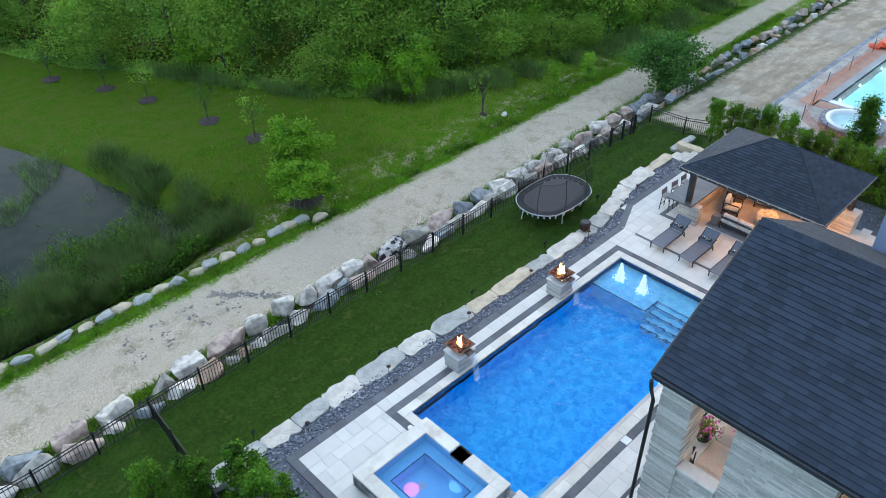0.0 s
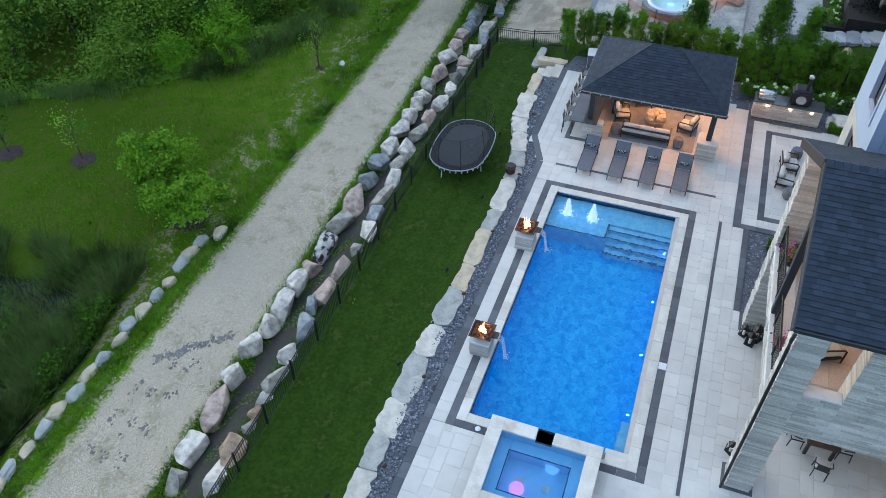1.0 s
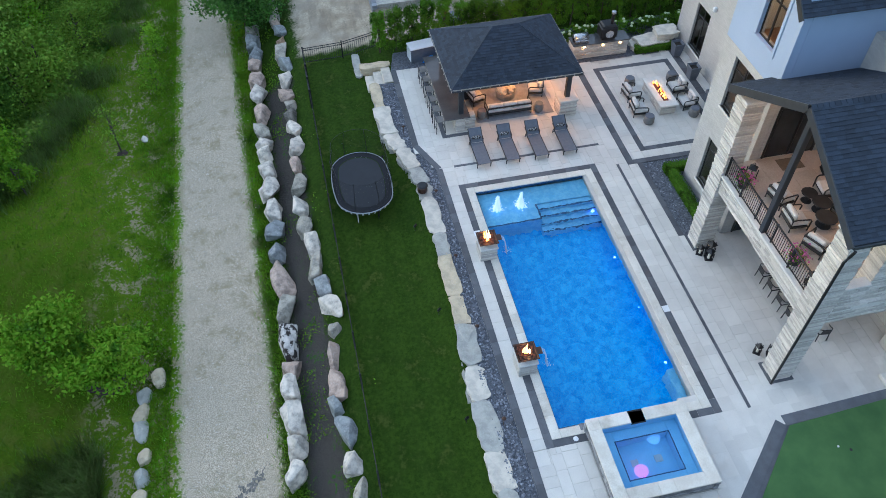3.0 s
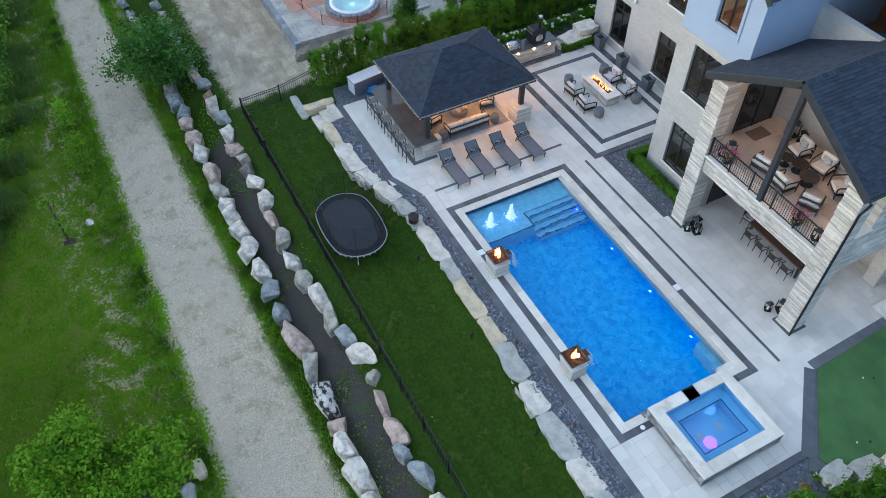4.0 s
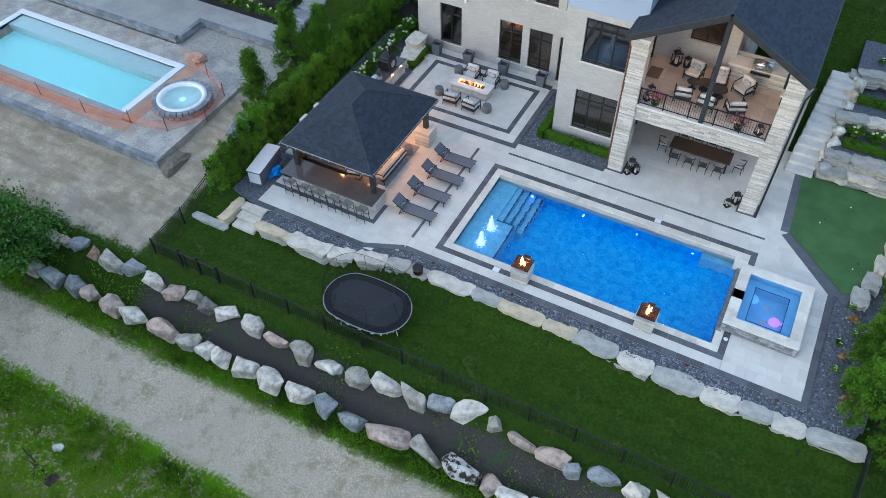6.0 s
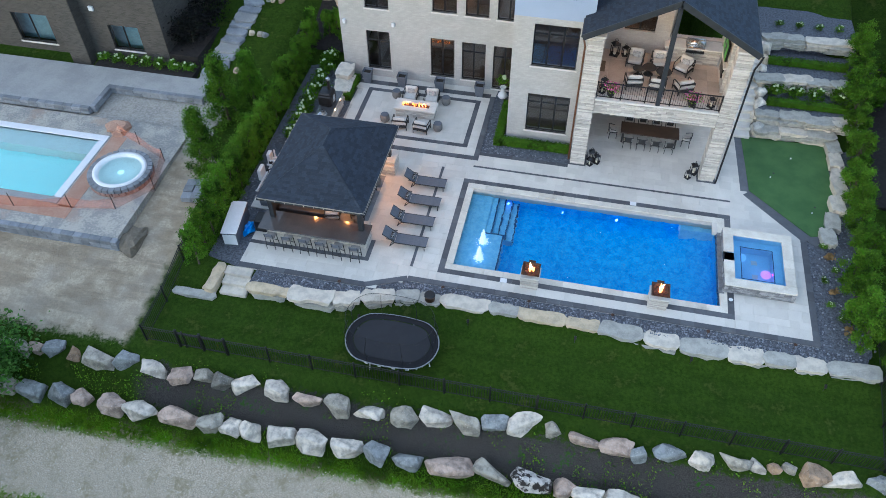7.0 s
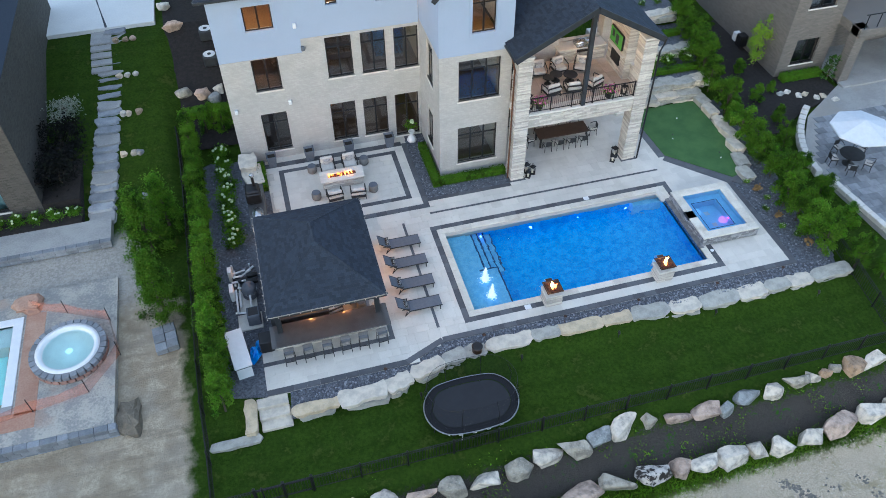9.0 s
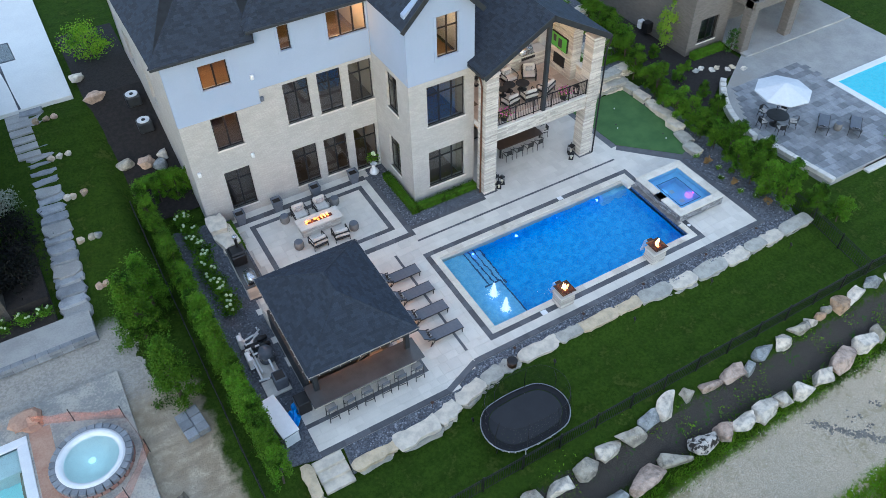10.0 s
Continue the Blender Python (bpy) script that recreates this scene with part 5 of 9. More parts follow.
def fire_bowl(x, y, rnd):
    r = thing("fire_bowl", "square bronze fire bowl burning on a pale ledgestone pedestal", "fire bowl", pose(x, y, 0.002), "fire bowls by the pool")
    stack_column("pedestal", -0.42, -0.36, 0.42, 0.36, 0, 0.7, rnd, r)
    part("cap", S().box(-0.46, -0.4, 0.7, 0.46, 0.4, 0.77, 0.015), STONE_CAP, r)
    bowl = S()
    bowl.add([(-0.2, -0.2, 0.78), (0.2, -0.2, 0.78), (0.2, 0.2, 0.78), (-0.2, 0.2, 0.78), (-0.42, -0.42, 1.02), (0.42, -0.42, 1.02), (0.42, 0.42, 1.02), (-0.42, 0.42, 1.02),
              (-0.37, -0.37, 1.02), (0.37, -0.37, 1.02), (0.37, 0.37, 1.02), (-0.37, 0.37, 1.02), (-0.33, -0.33, 0.97), (0.33, -0.33, 0.97), (0.33, 0.33, 0.97), (-0.33, 0.33, 0.97)],
             [(3, 2, 1, 0)] + [(i, (i + 1) % 4, 4 + (i + 1) % 4, 4 + i) for i in range(4)] + [(4 + i, 4 + (i + 1) % 4, 8 + (i + 1) % 4, 8 + i) for i in range(4)] + [(8 + i, 8 + (i + 1) % 4, 12 + (i + 1) % 4, 12 + i) for i in range(4)] + [(12, 13, 14, 15)])
    part("bowl", bowl, BOWL, r, "square bronze bowl")
    part("spout", S().box(-0.16, 0.38, 0.93, 0.16, 0.62, 0.96, 0.006), BOWL, r)
    rocks = S()
    for _ in range(60):
        rocks.lump((rnd.uniform(-0.3, 0.3), rnd.uniform(-0.3, 0.3), 0.99), (0.05, 0.045, 0.04), rnd, 4, 6)
    tagged(part("lava_rock", rocks, EMBER, r, "red-brown lava rocks"), kind="stuff")
    for k in range(7):
        a = rnd.uniform(0, 6.28)
        d = rnd.uniform(0, 0.14)
        part("flame", flame_tongue(rnd, rnd.uniform(0.24, 0.48), rnd.uniform(0.06, 0.1)), FLAME_HOT if k < 3 else FLAME, r, at=Matrix.Translation((d * math.cos(a), d * math.sin(a), 0.98)))
    lamp = new("fire_light", bpy.data.lights.new("fire_light", "POINT"))
    lamp.data.energy, lamp.data.shadow_soft_size, lamp.data.color = 14, 0.05, (1.0, 0.42, 0.12)
    lamp.location = (x, y, 1.2)
    # the sheet of water that falls from the spout
    fall = S()
    for k in range(5):
        xx = -0.12 + k * 0.06
        fall.tube([(xx, 0.6, 0.94), (xx, 0.78, 0.75), (xx, 0.86, 0.3), (xx, 0.9, -0.13)], [0.012, 0.01, 0.012, 0.02], 6)
    fall.smooth = True
    part("water_sheet", fall, FOAM, r, "thin falling water")
    sp = S()
    for _ in range(36):
        a, d = rnd.uniform(0, 6.28), abs(rnd.gauss(0, 0.13))
        sp.lump((d * math.cos(a), 0.92 + d * math.sin(a), -0.12 + rnd.random() * 0.05), (0.02, 0.02, 0.008), rnd, 3, 5)
    tagged(part("splash", sp, FOAM, r, "white splash"), kind="stuff")
    return r



rf = random.Random(17)
fire_bowl(4.45, 0.22, rf)
fire_bowl(10.38, 0.2, rf)

# bubbling jets on the shallow ledge
# the foam emits a little itself, standing for light caught in the spray
FOAM_GLOW = glow("glowing_foam", (0.7, 0.82, 1.0), 0.2)
for x, y in ((1.8, 1.42), (1.8, 2.55)):
    r = thing("water_jet", "white foaming water jet lit blue from below", "fountain", pose(x, y, -0.38), "jets on the pool ledge")
    j = S()
    for _ in range(420):
        f = rf.random() ** 0.8
        a = rf.uniform(0, 6.28)
        d = abs(rf.gauss(0.02 + 0.13 * (1 - f), 0.02 + 0.03 * (1 - f)))
        j.lump((d * math.cos(a), d * math.sin(a), 0.22 + f * 0.85), (0.014, 0.014, 0.028), rf, 3, 5)
    core = S().lathe([(0.2, 0.2), (0.15, 0.36), (0.11, 0.6), (0.07, 0.85), (0.03, 1.03), (0.01, 1.08)], 14)
    core.smooth = True
    part("jet_core", core, FOAM_GLOW, r)
    tagged(part("spray", j, FOAM_GLOW, r, "white bubbling spray"), kind="stuff")
    j = S()
    for _ in range(160):
        a, d = rf.uniform(0, 6.28), abs(rf.gauss(0.12, 0.12))
        j.lump((d * math.cos(a), d * math.sin(a), 0.255), (0.03, 0.03, 0.008), rf, 3, 6)
    tagged(part("foam_ring", j, FOAM_GLOW, r), kind="stuff")
    lamp = new("jet_light", bpy.data.lights.new("jet_light", "POINT"))
    lamp.data.energy, lamp.data.shadow_soft_size, lamp.data.color = 1.2, 0.1, (0.35, 0.5, 1.0)
    lamp.location = (x, y, -0.25)

# small pool deck fittings
WHITE = mat("white_plastic", (0.75, 0.76, 0.78), (0.68, 0.69, 0.71), 0.5)
for x, y in ((9.0, 6.67), (3.22, 0.12)):
    solid("skimmer_lid", S().box(x - 0.16, y - 0.14, 0.013, x + 0.16, y + 0.14, 0.028, 0.006), WHITE, "square white skimmer lid set in the deck", "skimmer lid", group="skimmer lids")
solid("deck_jet_lid", S().lathe([(0.09, 0.002), (0.1, 0.02), (0.06, 0.04)], 16, (13.75, 1.15, 0)), WHITE, "round white lid on the pool deck", "lid")

# ---- fire lounge ----
ft = thing("fire_table", "long pale stone fire table with a line of flames", "fire table", pose(-3.86, 11.75, 0.002))
stack_column("base", -1.15, -0.42, 1.15, 0.42, 0, 0.55, rc, ft)
s = S()
for q in cut_rects(-1.25, -0.5, 1.25, 0.5, [(-0.8, -0.16, 0.8, 0.16)]):
    s.box(*q[:2], 0.55, *q[2:], 0.63, 0.012)
part("tabletop", s, STONE_CAP, ft)
part("burner", S().box(-0.8, -0.16, 0.5, 0.8, 0.16, 0.58, 0.004), EMBER, ft)
FLAME_LOW = glow("low_flame", (1.0, 0.26, 0.04), 2.2)
for k in range(22):
    part("flame", flame_tongue(rf, rf.uniform(0.1, 0.24), rf.uniform(0.025, 0.05)), FLAME_LOW if k % 4 else FLAME, ft, at=Matrix.Translation((rf.uniform(-0.76, 0.76), rf.uniform(-0.12, 0.12), 0.57)))
for dx in (-0.5, 0.5):
    lamp = new("fire_light", bpy.data.lights.new("fire_light", "POINT"))
    lamp.data.energy, lamp.data.shadow_soft_size, lamp.data.color = 3, 0.02, (1.0, 0.42, 0.12)
    lamp.location = (-3.86 + dx, 11.75, 0.75)
fc = lounge_chair("dark framed lounge chair with pale cushions by the fire table", "chairs round the fire table", 0.82)
fc.matrix_basis = pose(-4.5, 13.0, 0.002, 0, 0, 180)
for x, y, a in ((-3.2, 13.0, 182), (-4.5, 10.45, 4), (-3.2, 10.35, -5)):
    copy_thing(fc, pose(x, y, 0.002, 0, 0, a))
for x, y in ((-5.4, 13.1), (-2.35, 13.05), (-5.5, 10.75), (-2.3, 10.55)):
    drum("round grey woven drum table by the fire chairs", "drum tables round the fire", pose(x, y, 0.002), 0.27)


def planter():
    r = thing("planter", "tall tapered charcoal planter standing empty by the wall", "planter", group="planters along the wall")
    s = S()
    a, b, h = 0.2, 0.29, 0.78
    s.add([(-a, -a, 0), (a, -a, 0), (a, a, 0), (-a, a, 0), (-b, -b, h), (b, -b, h), (b, b, h), (-b, b, h), (-b + .04, -b + .04, h), (b - .04, -b + .04, h), (b - .04, b - .04, h), (-b + .04, b - .04, h), (-.2, -.2, h - .15), (.2, -.2, h - .15), (.2, .2, h - .15), (-.2, .2, h - .15)],
          [(3, 2, 1, 0)] + [(k * 4 + i, k * 4 + (i + 1) % 4, k * 4 + 4 + (i + 1) % 4, k * 4 + 4 + i) for k in range(3) for i in range(4)])
    part("pot", s, SLING, r)
    part("soil", S().box(-0.21, -0.21, h - 0.17, 0.21, 0.21, h - 0.12), mat("potting_soil", (0.03, 0.025, 0.02), None, 0.95), r)
    return r


pl = planter()
pl.matrix_basis = pose(-7.55, 14.35, 0.002)
for x in (-5.35, -3.0, -0.55):
    copy_thing(pl, pose(x, 14.3, 0.002))

# ---- boulders ----
def boulder_material(name, cols, low=0.62, chips=0.35):
    m, N, L, P = nt(name)
    pos = N.new("ShaderNodeTexCoord").outputs["Object"]
    cr = N.new("ShaderNodeValToRGB")
    cr.color_ramp.interpolation = 'CONSTANT'
    while len(cr.color_ramp.elements) < len(cols):
        cr.color_ramp.elements.new(0.5)
    for e, (p, c) in zip(cr.color_ramp.elements, cols):
        e.position, e.color = p, (*c, 1)
    L.new(N.new("ShaderNodeObjectInfo").outputs["Random"], cr.inputs[0])
    n1, n2 = noise_node(N, L, pos, 2.2, 6), noise_node(N, L, pos, 14, 6)
    dark = N.new("ShaderNodeMix")
    dark.data_type, dark.blend_type = 'RGBA', 'MULTIPLY'
    dark.inputs[0].default_value = 1
    L.new(cr.outputs[0], dark.inputs[6])
    L.new(mixc(N, L, ramp(N, L, n1, 0.38, 0.66), (1.1, 1.07, 1.03), (low, low * 0.98, low * 0.96)), dark.inputs[7])
    col = mixc(N, L, ramp(N, L, n2, 0.52, 0.7, 0, chips), dark.outputs[2], (0.68, 0.65, 0.6))
    L.new(col, P.inputs["Base Color"])
    P.inputs["Roughness"].default_value = 0.9
    bumped(N, L, P, calc(N, L, 'ADD', n1, n2), 0.55, 0.05)
    return m


BOULDER = boulder_material("boulder", [(0.0, (0.66, 0.63, 0.57)), (0.26, (0.4, 0.375, 0.32)), (0.4, (0.52, 0.39, 0.31)), (0.54, (0.27, 0.29, 0.31)), (0.66, (0.58, 0.5, 0.4)), (0.84, (0.36, 0.28, 0.2))])
LIME = boulder_material("limestone", [(0.0, (0.68, 0.65, 0.58)), (0.3, (0.62, 0.55, 0.42)), (0.45, (0.45, 0.46, 0.45)), (0.62, (0.72, 0.69, 0.63)), (0.8, (0.6, 0.5, 0.36)), (0.9, (0.5, 0.5, 0.47))])
rb = random.Random(33)


def rock(w, d, h, rnd, detail=True):
    """A split fieldstone: broad flat breaks with worn edges."""
    bm = bmesh.new()
    a0 = rnd.random() * 50
    for _ in range(15):
        v = Vector((rnd.gauss(0, 1), rnd.gauss(0, 1), rnd.gauss(0, 1))).normalized()
        v = Vector([math.copysign(abs(c) ** 0.62, c) for c in v]) * rnd.uniform(0.82, 1.06)
        bm.verts.new((v.x * w / 2, v.y * d / 2, v.z * h / 2))
    hull = bmesh.ops.convex_hull(bm, input=bm.verts[:])
    bmesh.ops.delete(bm, geom=[g for g in hull["geom_interior"] if isinstance(g, bmesh.types.BMVert)], context='VERTS')
    bmesh.ops.dissolve_limit(bm, angle_limit=0.3, verts=bm.verts[:], edges=bm.edges[:])
    bmesh.ops.bevel(bm, geom=bm.edges[:], offset=0.05 * min(w, d, h), segments=2, profile=0.6, affect='EDGES', clamp_overlap=True)
    if detail:
        bmesh.ops.triangulate(bm, faces=bm.faces[:])
        bmesh.ops.subdivide_edges(bm, edges=[e for e in bm.edges if e.calc_length() > 0.22], cuts=2, use_grid_fill=True)
        for v in bm.verts:
            p = v.co * 2.6 + Vector((a0, 0, 0))
            v.co += v.co.normalized() * (0.07 * noise.noise(p) + 0.03 * noise.noise(p * 3.1)) * min(w, d, h)
    me = bpy.data.meshes.new("boulder")
    bm.to_mesh(me)
    bm.free()
    return me


TONES = [boulder_material("boulder_tone", [(0.0, c), (0.5, tuple(v * 0.88 for v in c))], 0.5, 0.3) for c in ((0.7, 0.64, 0.56), (0.4, 0.37, 0.31), (0.52, 0.4, 0.33), (0.29, 0.31, 0.32), (0.42, 0.29, 0.19), (0.2, 0.19, 0.165), (0.66, 0.62, 0.58))]
TONE_WORDS = ("pale cream", "weathered grey", "pinkish", "blue-grey", "rusty tan", "dark grey", "black and white spotted")
# the spotted stone: dark lichen patches
_sn, _sl = TONES[6].node_tree.nodes, TONES[6].node_tree.links
_sb = _sn["Principled BSDF"]
_sl.new(mixc(_sn, _sl, ramp(_sn, _sl, noise_node(_sn, _sl, _sn.new("ShaderNodeTexCoord").outputs["Object"], 3.4, 4), 0.48, 0.54), _sb.inputs["Base Color"].links[0].from_socket, (0.035, 0.028, 0.024)), _sb.inputs["Base Color"])


def bank_stone(x, y, w, d, h, z, tone, rnd):
    me = rock(w, d, h, rnd)
    me.materials.append(TONES[tone])
    return tagged(part("boulder", me, None, None, "", pose(x, y, z, rnd.uniform(-14, 14), rnd.uniform(-14, 14), rnd.uniform(-16, 16))), TONE_WORDS[tone] + " fieldstone boulder half sunk in the bank", "boulder", "boulders along the bank")


def boulder(x, y, w, d, h, rnd, label, group, material=None, flat=0.0, sink=0.3, rz=None, z=None):
    s = S().lump((0, 0, 0), (w / 2 * 1.12, d / 2 * 1.12, h / 2 * 1.12), rnd, 9, 14, 0.2, flat, cuts=9)
    zz = float(land(x, y)) if z is None else z
    return solid("boulder", s, material or BOULDER, label, "boulder", group=group, at=pose(x, y, zz + h * (0.5 - sink), rnd.uniform(-8, 8), rnd.uniform(-8, 8), rnd.uniform(-25, 25) if rz is None else rz))


UP_X = [-18.9, -18.0, -17.3, -16.45, -15.5, -14.2, -12.9, -11.5, -10.1, -9.05, -8.2, -6.9, -5.55, -4.0, -2.65, -1.2, 0.2, 1.5, 2.75, 4.0, 5.35, 6.55, 7.75, 9.15, 10.05, 11.2, 12.5, 13.8, 14.75, 15.4, 16.0, 16.9, 18.1, 19.4, 20.6, 22.1, 23.5, 25.0, 26.6]
UP_Y = [-7.5, -7.55, -7.45, -7.3, -7.35, -7.45, -7.2, -7.4, -7.45, -7.3, -7.4, -7.25, -7.3, -7.5, -7.5, -7.5, -7.45, -7.15, -7.2, -6.95, -6.8, -6.85, -6.8, -7.05, -7.2, -6.9, -6.85, -6.6, -6.7, -6.75, -6.6, -6.7, -6.7, -6.7, -6.75, -6.7, -6.8, -6.7, -6.75]
UP_W = [0.8, 0.85, 0.75, 1.1, 0.65, 1.6, 1.2, 1.2, 1.1, 0.85, 1.0, 1.5, 1.15, 1.45, 1.25, 1.45, 1.15, 1.5, 1.55, 1.2, 1.6, 0.75, 1.5, 1.4, 0.7, 1.55, 1.05, 1.4, 0.7, 0.6, 0.62, 1.2, 1.6, 1.2, 1.2, 1.5, 1.3, 1.4, 1.3]
UP_T = [1, 1, 2, 3, 4, 1, 3, 0, 2, 1, 5, 0, 0, 2, 1, 0, 1, 0, 1, 3, 0, 1, 2, 2, 3, 3, 0, 1, 0, 4, 1, 4, 0, 3, 0, 2, 1, 0, 2]
LO_X = [-18.1, -16.8, -15.45, -14.3, -12.9, -11.6, -9.7, -8.15, -7.2, -6.3, -5.0, -3.55, -2.05, -0.6, 0.75, 2.5, 4.3, 5.95, 7.2, 8.3, 9.75, 10.9, 12.0, 13.5, 15.25, 17.05, 18.3, 20.2, 21.9, 23.6, 25.3, 27.0]
LO_W = [1.1, 1.25, 1.15, 1.0, 1.3, 1.65, 1.8, 1.1, 0.95, 0.95, 1.5, 1.5, 1.5, 1.3, 1.35, 1.95, 1.6, 1.65, 1.0, 1.3, 1.7, 0.95, 1.1, 1.2, 1.9, 1.6, 1.2, 1.6, 1.5, 1.6, 1.5, 1.6]
LO_T = [1, 3, 3, 2, 2, 0, 2, 1, 0, 0, 0, 0, 0, 3, 3, 2, 1, 6, 2, 0, 0, 0, 0, 0, 2, 0, 1, 0, 2, 3, 0, 1]
for x, y, w, tn in zip(UP_X, UP_Y, UP_W, UP_T):
    bank_stone(x, y, w * 1.2, min(w, 1.0) * rb.uniform(0.8, 0.98), rb.uniform(0.95, 1.15), float(np.interp(x, [-4, 8], [-1.1, -0.9])), tn, rb)
for x, w, tn in zip(LO_X, LO_W, LO_T):
    bank_stone(x, float(np.interp(x, [-20, -5, 5, 12, 20], [-9.15, -9.0, -8.75, -9.0, -8.5])), w * 1.16, min(w, 1.1) * rb.uniform(0.85, 1.0), rb.uniform(1.0, 1.2), -1.86, tn, rb)
for k in range(24):
    x = -20.5 - k * 1.25 + rb.uniform(-0.2, 0.2)
    for y, z in ((-7.5, -1.3), (-9.2, -2.0)):
        bank_stone(x + rb.uniform(-0.2, 0.2), y + rb.uniform(-0.25, 0.25), rb.uniform(0.7, 1.3), 0.8, rb.uniform(0.6, 0.95), z, rb.choice((0, 1, 1, 2, 3, 4)), rb)
# limestone slabs that hold the terrace
def split_slab(w, d, h, rnd, mesh_name="limestone_slab"):
    """A broad split slab: flat top, broken front, layered sides; centred, its top at z = 0."""
    out = []
    for (x0, y0), (x1, y1), n in (((-1, -1), (1, -1), 6), ((1, -1), (1, 1), 3), ((1, 1), (-1, 1), 6), ((-1, 1), (-1, -1), 3)):
        for k in range(n):
            f = (k + rnd.uniform(-0.3, 0.3) * (k > 0)) / n
            x, y = x0 + (x1 - x0) * f, y0 + (y1 - y0) * f
            cut = rnd.uniform(0.84, 0.98) if k == 0 else 1.0
            out.append((x * cut * w / 2 + rnd.uniform(-0.04, 0.04), y * cut * d / 2 * rnd.uniform(0.72, 1.1)))
    n = len(out)
    tx, ty = rnd.uniform(-0.03, 0.03), rnd.uniform(-0.04, 0.04)
    rings = [(0.9, -h), (0.95, -h * 0.62), (0.91, -h * 0.55), (0.97, -h * 0.3), (1.0, -h * 0.26), (1.0, -0.02), (0.985, 0.0), (0.55, 0.0)]
    s_ = S()
    vs = [(x * k + rnd.uniform(-0.015, 0.015), y * k + rnd.uniform(-0.015, 0.015), z + (tx * x + ty * y if z > -0.05 else 0) + rnd.uniform(-0.012, 0.012)) for k, z in rings for x, y in out]
    fs = [(i * n + j, i * n + (j + 1) % n, (i + 1) * n + (j + 1) % n, (i + 1) * n + j) for i in range(len(rings) - 1) for j in range(n)]
    vs.append((0, 0, 0.0))
    fs += [((len(rings) - 1) * n + j, (len(rings) - 1) * n + (j + 1) % n, len(vs) - 1) for j in range(n)]
    return s_.add(vs, fs)


SLAB_X = [-8.65, -6.6, -4.45, -3.2, -1.6, -0.5, 0.55, 2.85, 4.15, 6.35, 7.9, 9.85, 11.45, 13.55, 15.05, 16.4, 17.7, 19.9]
SLAB_Y = [-2.72, -2.65, -2.55, -2.22, -1.82, -1.64, -1.6, -1.6, -1.6, -1.63, -1.64, -1.77, -1.83, -1.8, -1.83, -1.83, -1.8, -1.7]
SLAB_D = [0.5, 0.85, 0.8, 0.75, 0.68, 0.68, 0.72, 0.62, 0.7, 0.62, 0.78, 0.78, 0.8, 0.82, 0.68, 0.72, 0.72]
SLAB_T = [1, 0, 0, 0, 2, 2, 0, 2, 1, 1, 2, 0, 2, 0, 2, 0, 2]
LIMES = [boulder_material("limestone_tone", [(0.0, c), (0.5, tuple(v * 0.93 for v in c))], 0.82, 0.2) for c in ((0.6, 0.56, 0.49), (0.53, 0.45, 0.32), (0.4, 0.4, 0.37))]
LIME_WORDS = ("pale cream", "honey-coloured", "cool grey")
for x0, x1, ya, yb, dd, tn in zip(SLAB_X, SLAB_X[1:], SLAB_Y, SLAB_Y[1:], SLAB_D, SLAB_T):
    w = x1 - x0
    ang = math.degrees(math.atan2(yb - ya, w))
    solid("limestone_slab", split_slab(w * 1.04, dd * 1.1, 0.26, rb), LIMES[tn], LIME_WORDS[tn] + " flat-topped limestone slab edging the terrace", "stone", group="limestone slabs along the terrace", at=pose((x0 + x1) / 2, (ya + yb) / 2, 0.02 + rb.uniform(-0.05, 0.05), 0, 0, ang))
    solid("limestone_block", split_slab(w * rb.uniform(0.8, 1.05), dd * 1.0, 0.5, rb), LIMES[2], "weathered limestone block under the edging slabs", "stone", group="lower limestone course", at=pose((x0 + x1) / 2 + rb.uniform(-0.3, 0.3), (ya + yb) / 2 - rb.uniform(0.0, 0.1), -0.24, 0, 0, ang + rb.uniform(-3, 3)))
for x, y, w, d, z, a, tn in ((-10.42, -2.35, 1.7, 0.6, -0.03, 86, 1), (-11.2, -3.3, 2.2, 0.5, -0.42, -1, 2)):
    solid("limestone_slab", split_slab(w, d, 0.5, rb), LIMES[tn], LIME_WORDS[tn] + " limestone slab beside the steps", "stone", group="limestone slabs along the terrace", at=pose(x, y, z, 0, 0, a))
steps = thing("garden_steps", "three pale limestone steps down to the lawn", "steps")
for k in range(3):
    part("step", S().box(-10.12 + 0.03 * k, -2.1 - 0.46 * k, -0.19 * k - 0.4, -8.75 + 0.02 * k, -1.6 - 0.46 * k, -0.05 - 0.19 * k, 0.025), LIMES[0], steps)
# stones along the pond
for k in range(22):
    x = 5.9 + k * 0.92 + rb.uniform(-0.15, 0.15)
    boulder(x, -15.0 + rb.uniform(-0.15, 0.15) + (0.5 if k == 0 else 0), rb.uniform(0.85, 1.2), 0.55, rb.uniform(0.4, 0.55), rb, "small rounded stone edging the pond bank", "stones along the pond", LIMES[1 + k % 2], 0.5, 0.42, rb.uniform(-8, 8))
boulder(-10.1, -15.6, 0.45, 0.4, 0.4, rb, "single pale stone lying in the meadow", "")


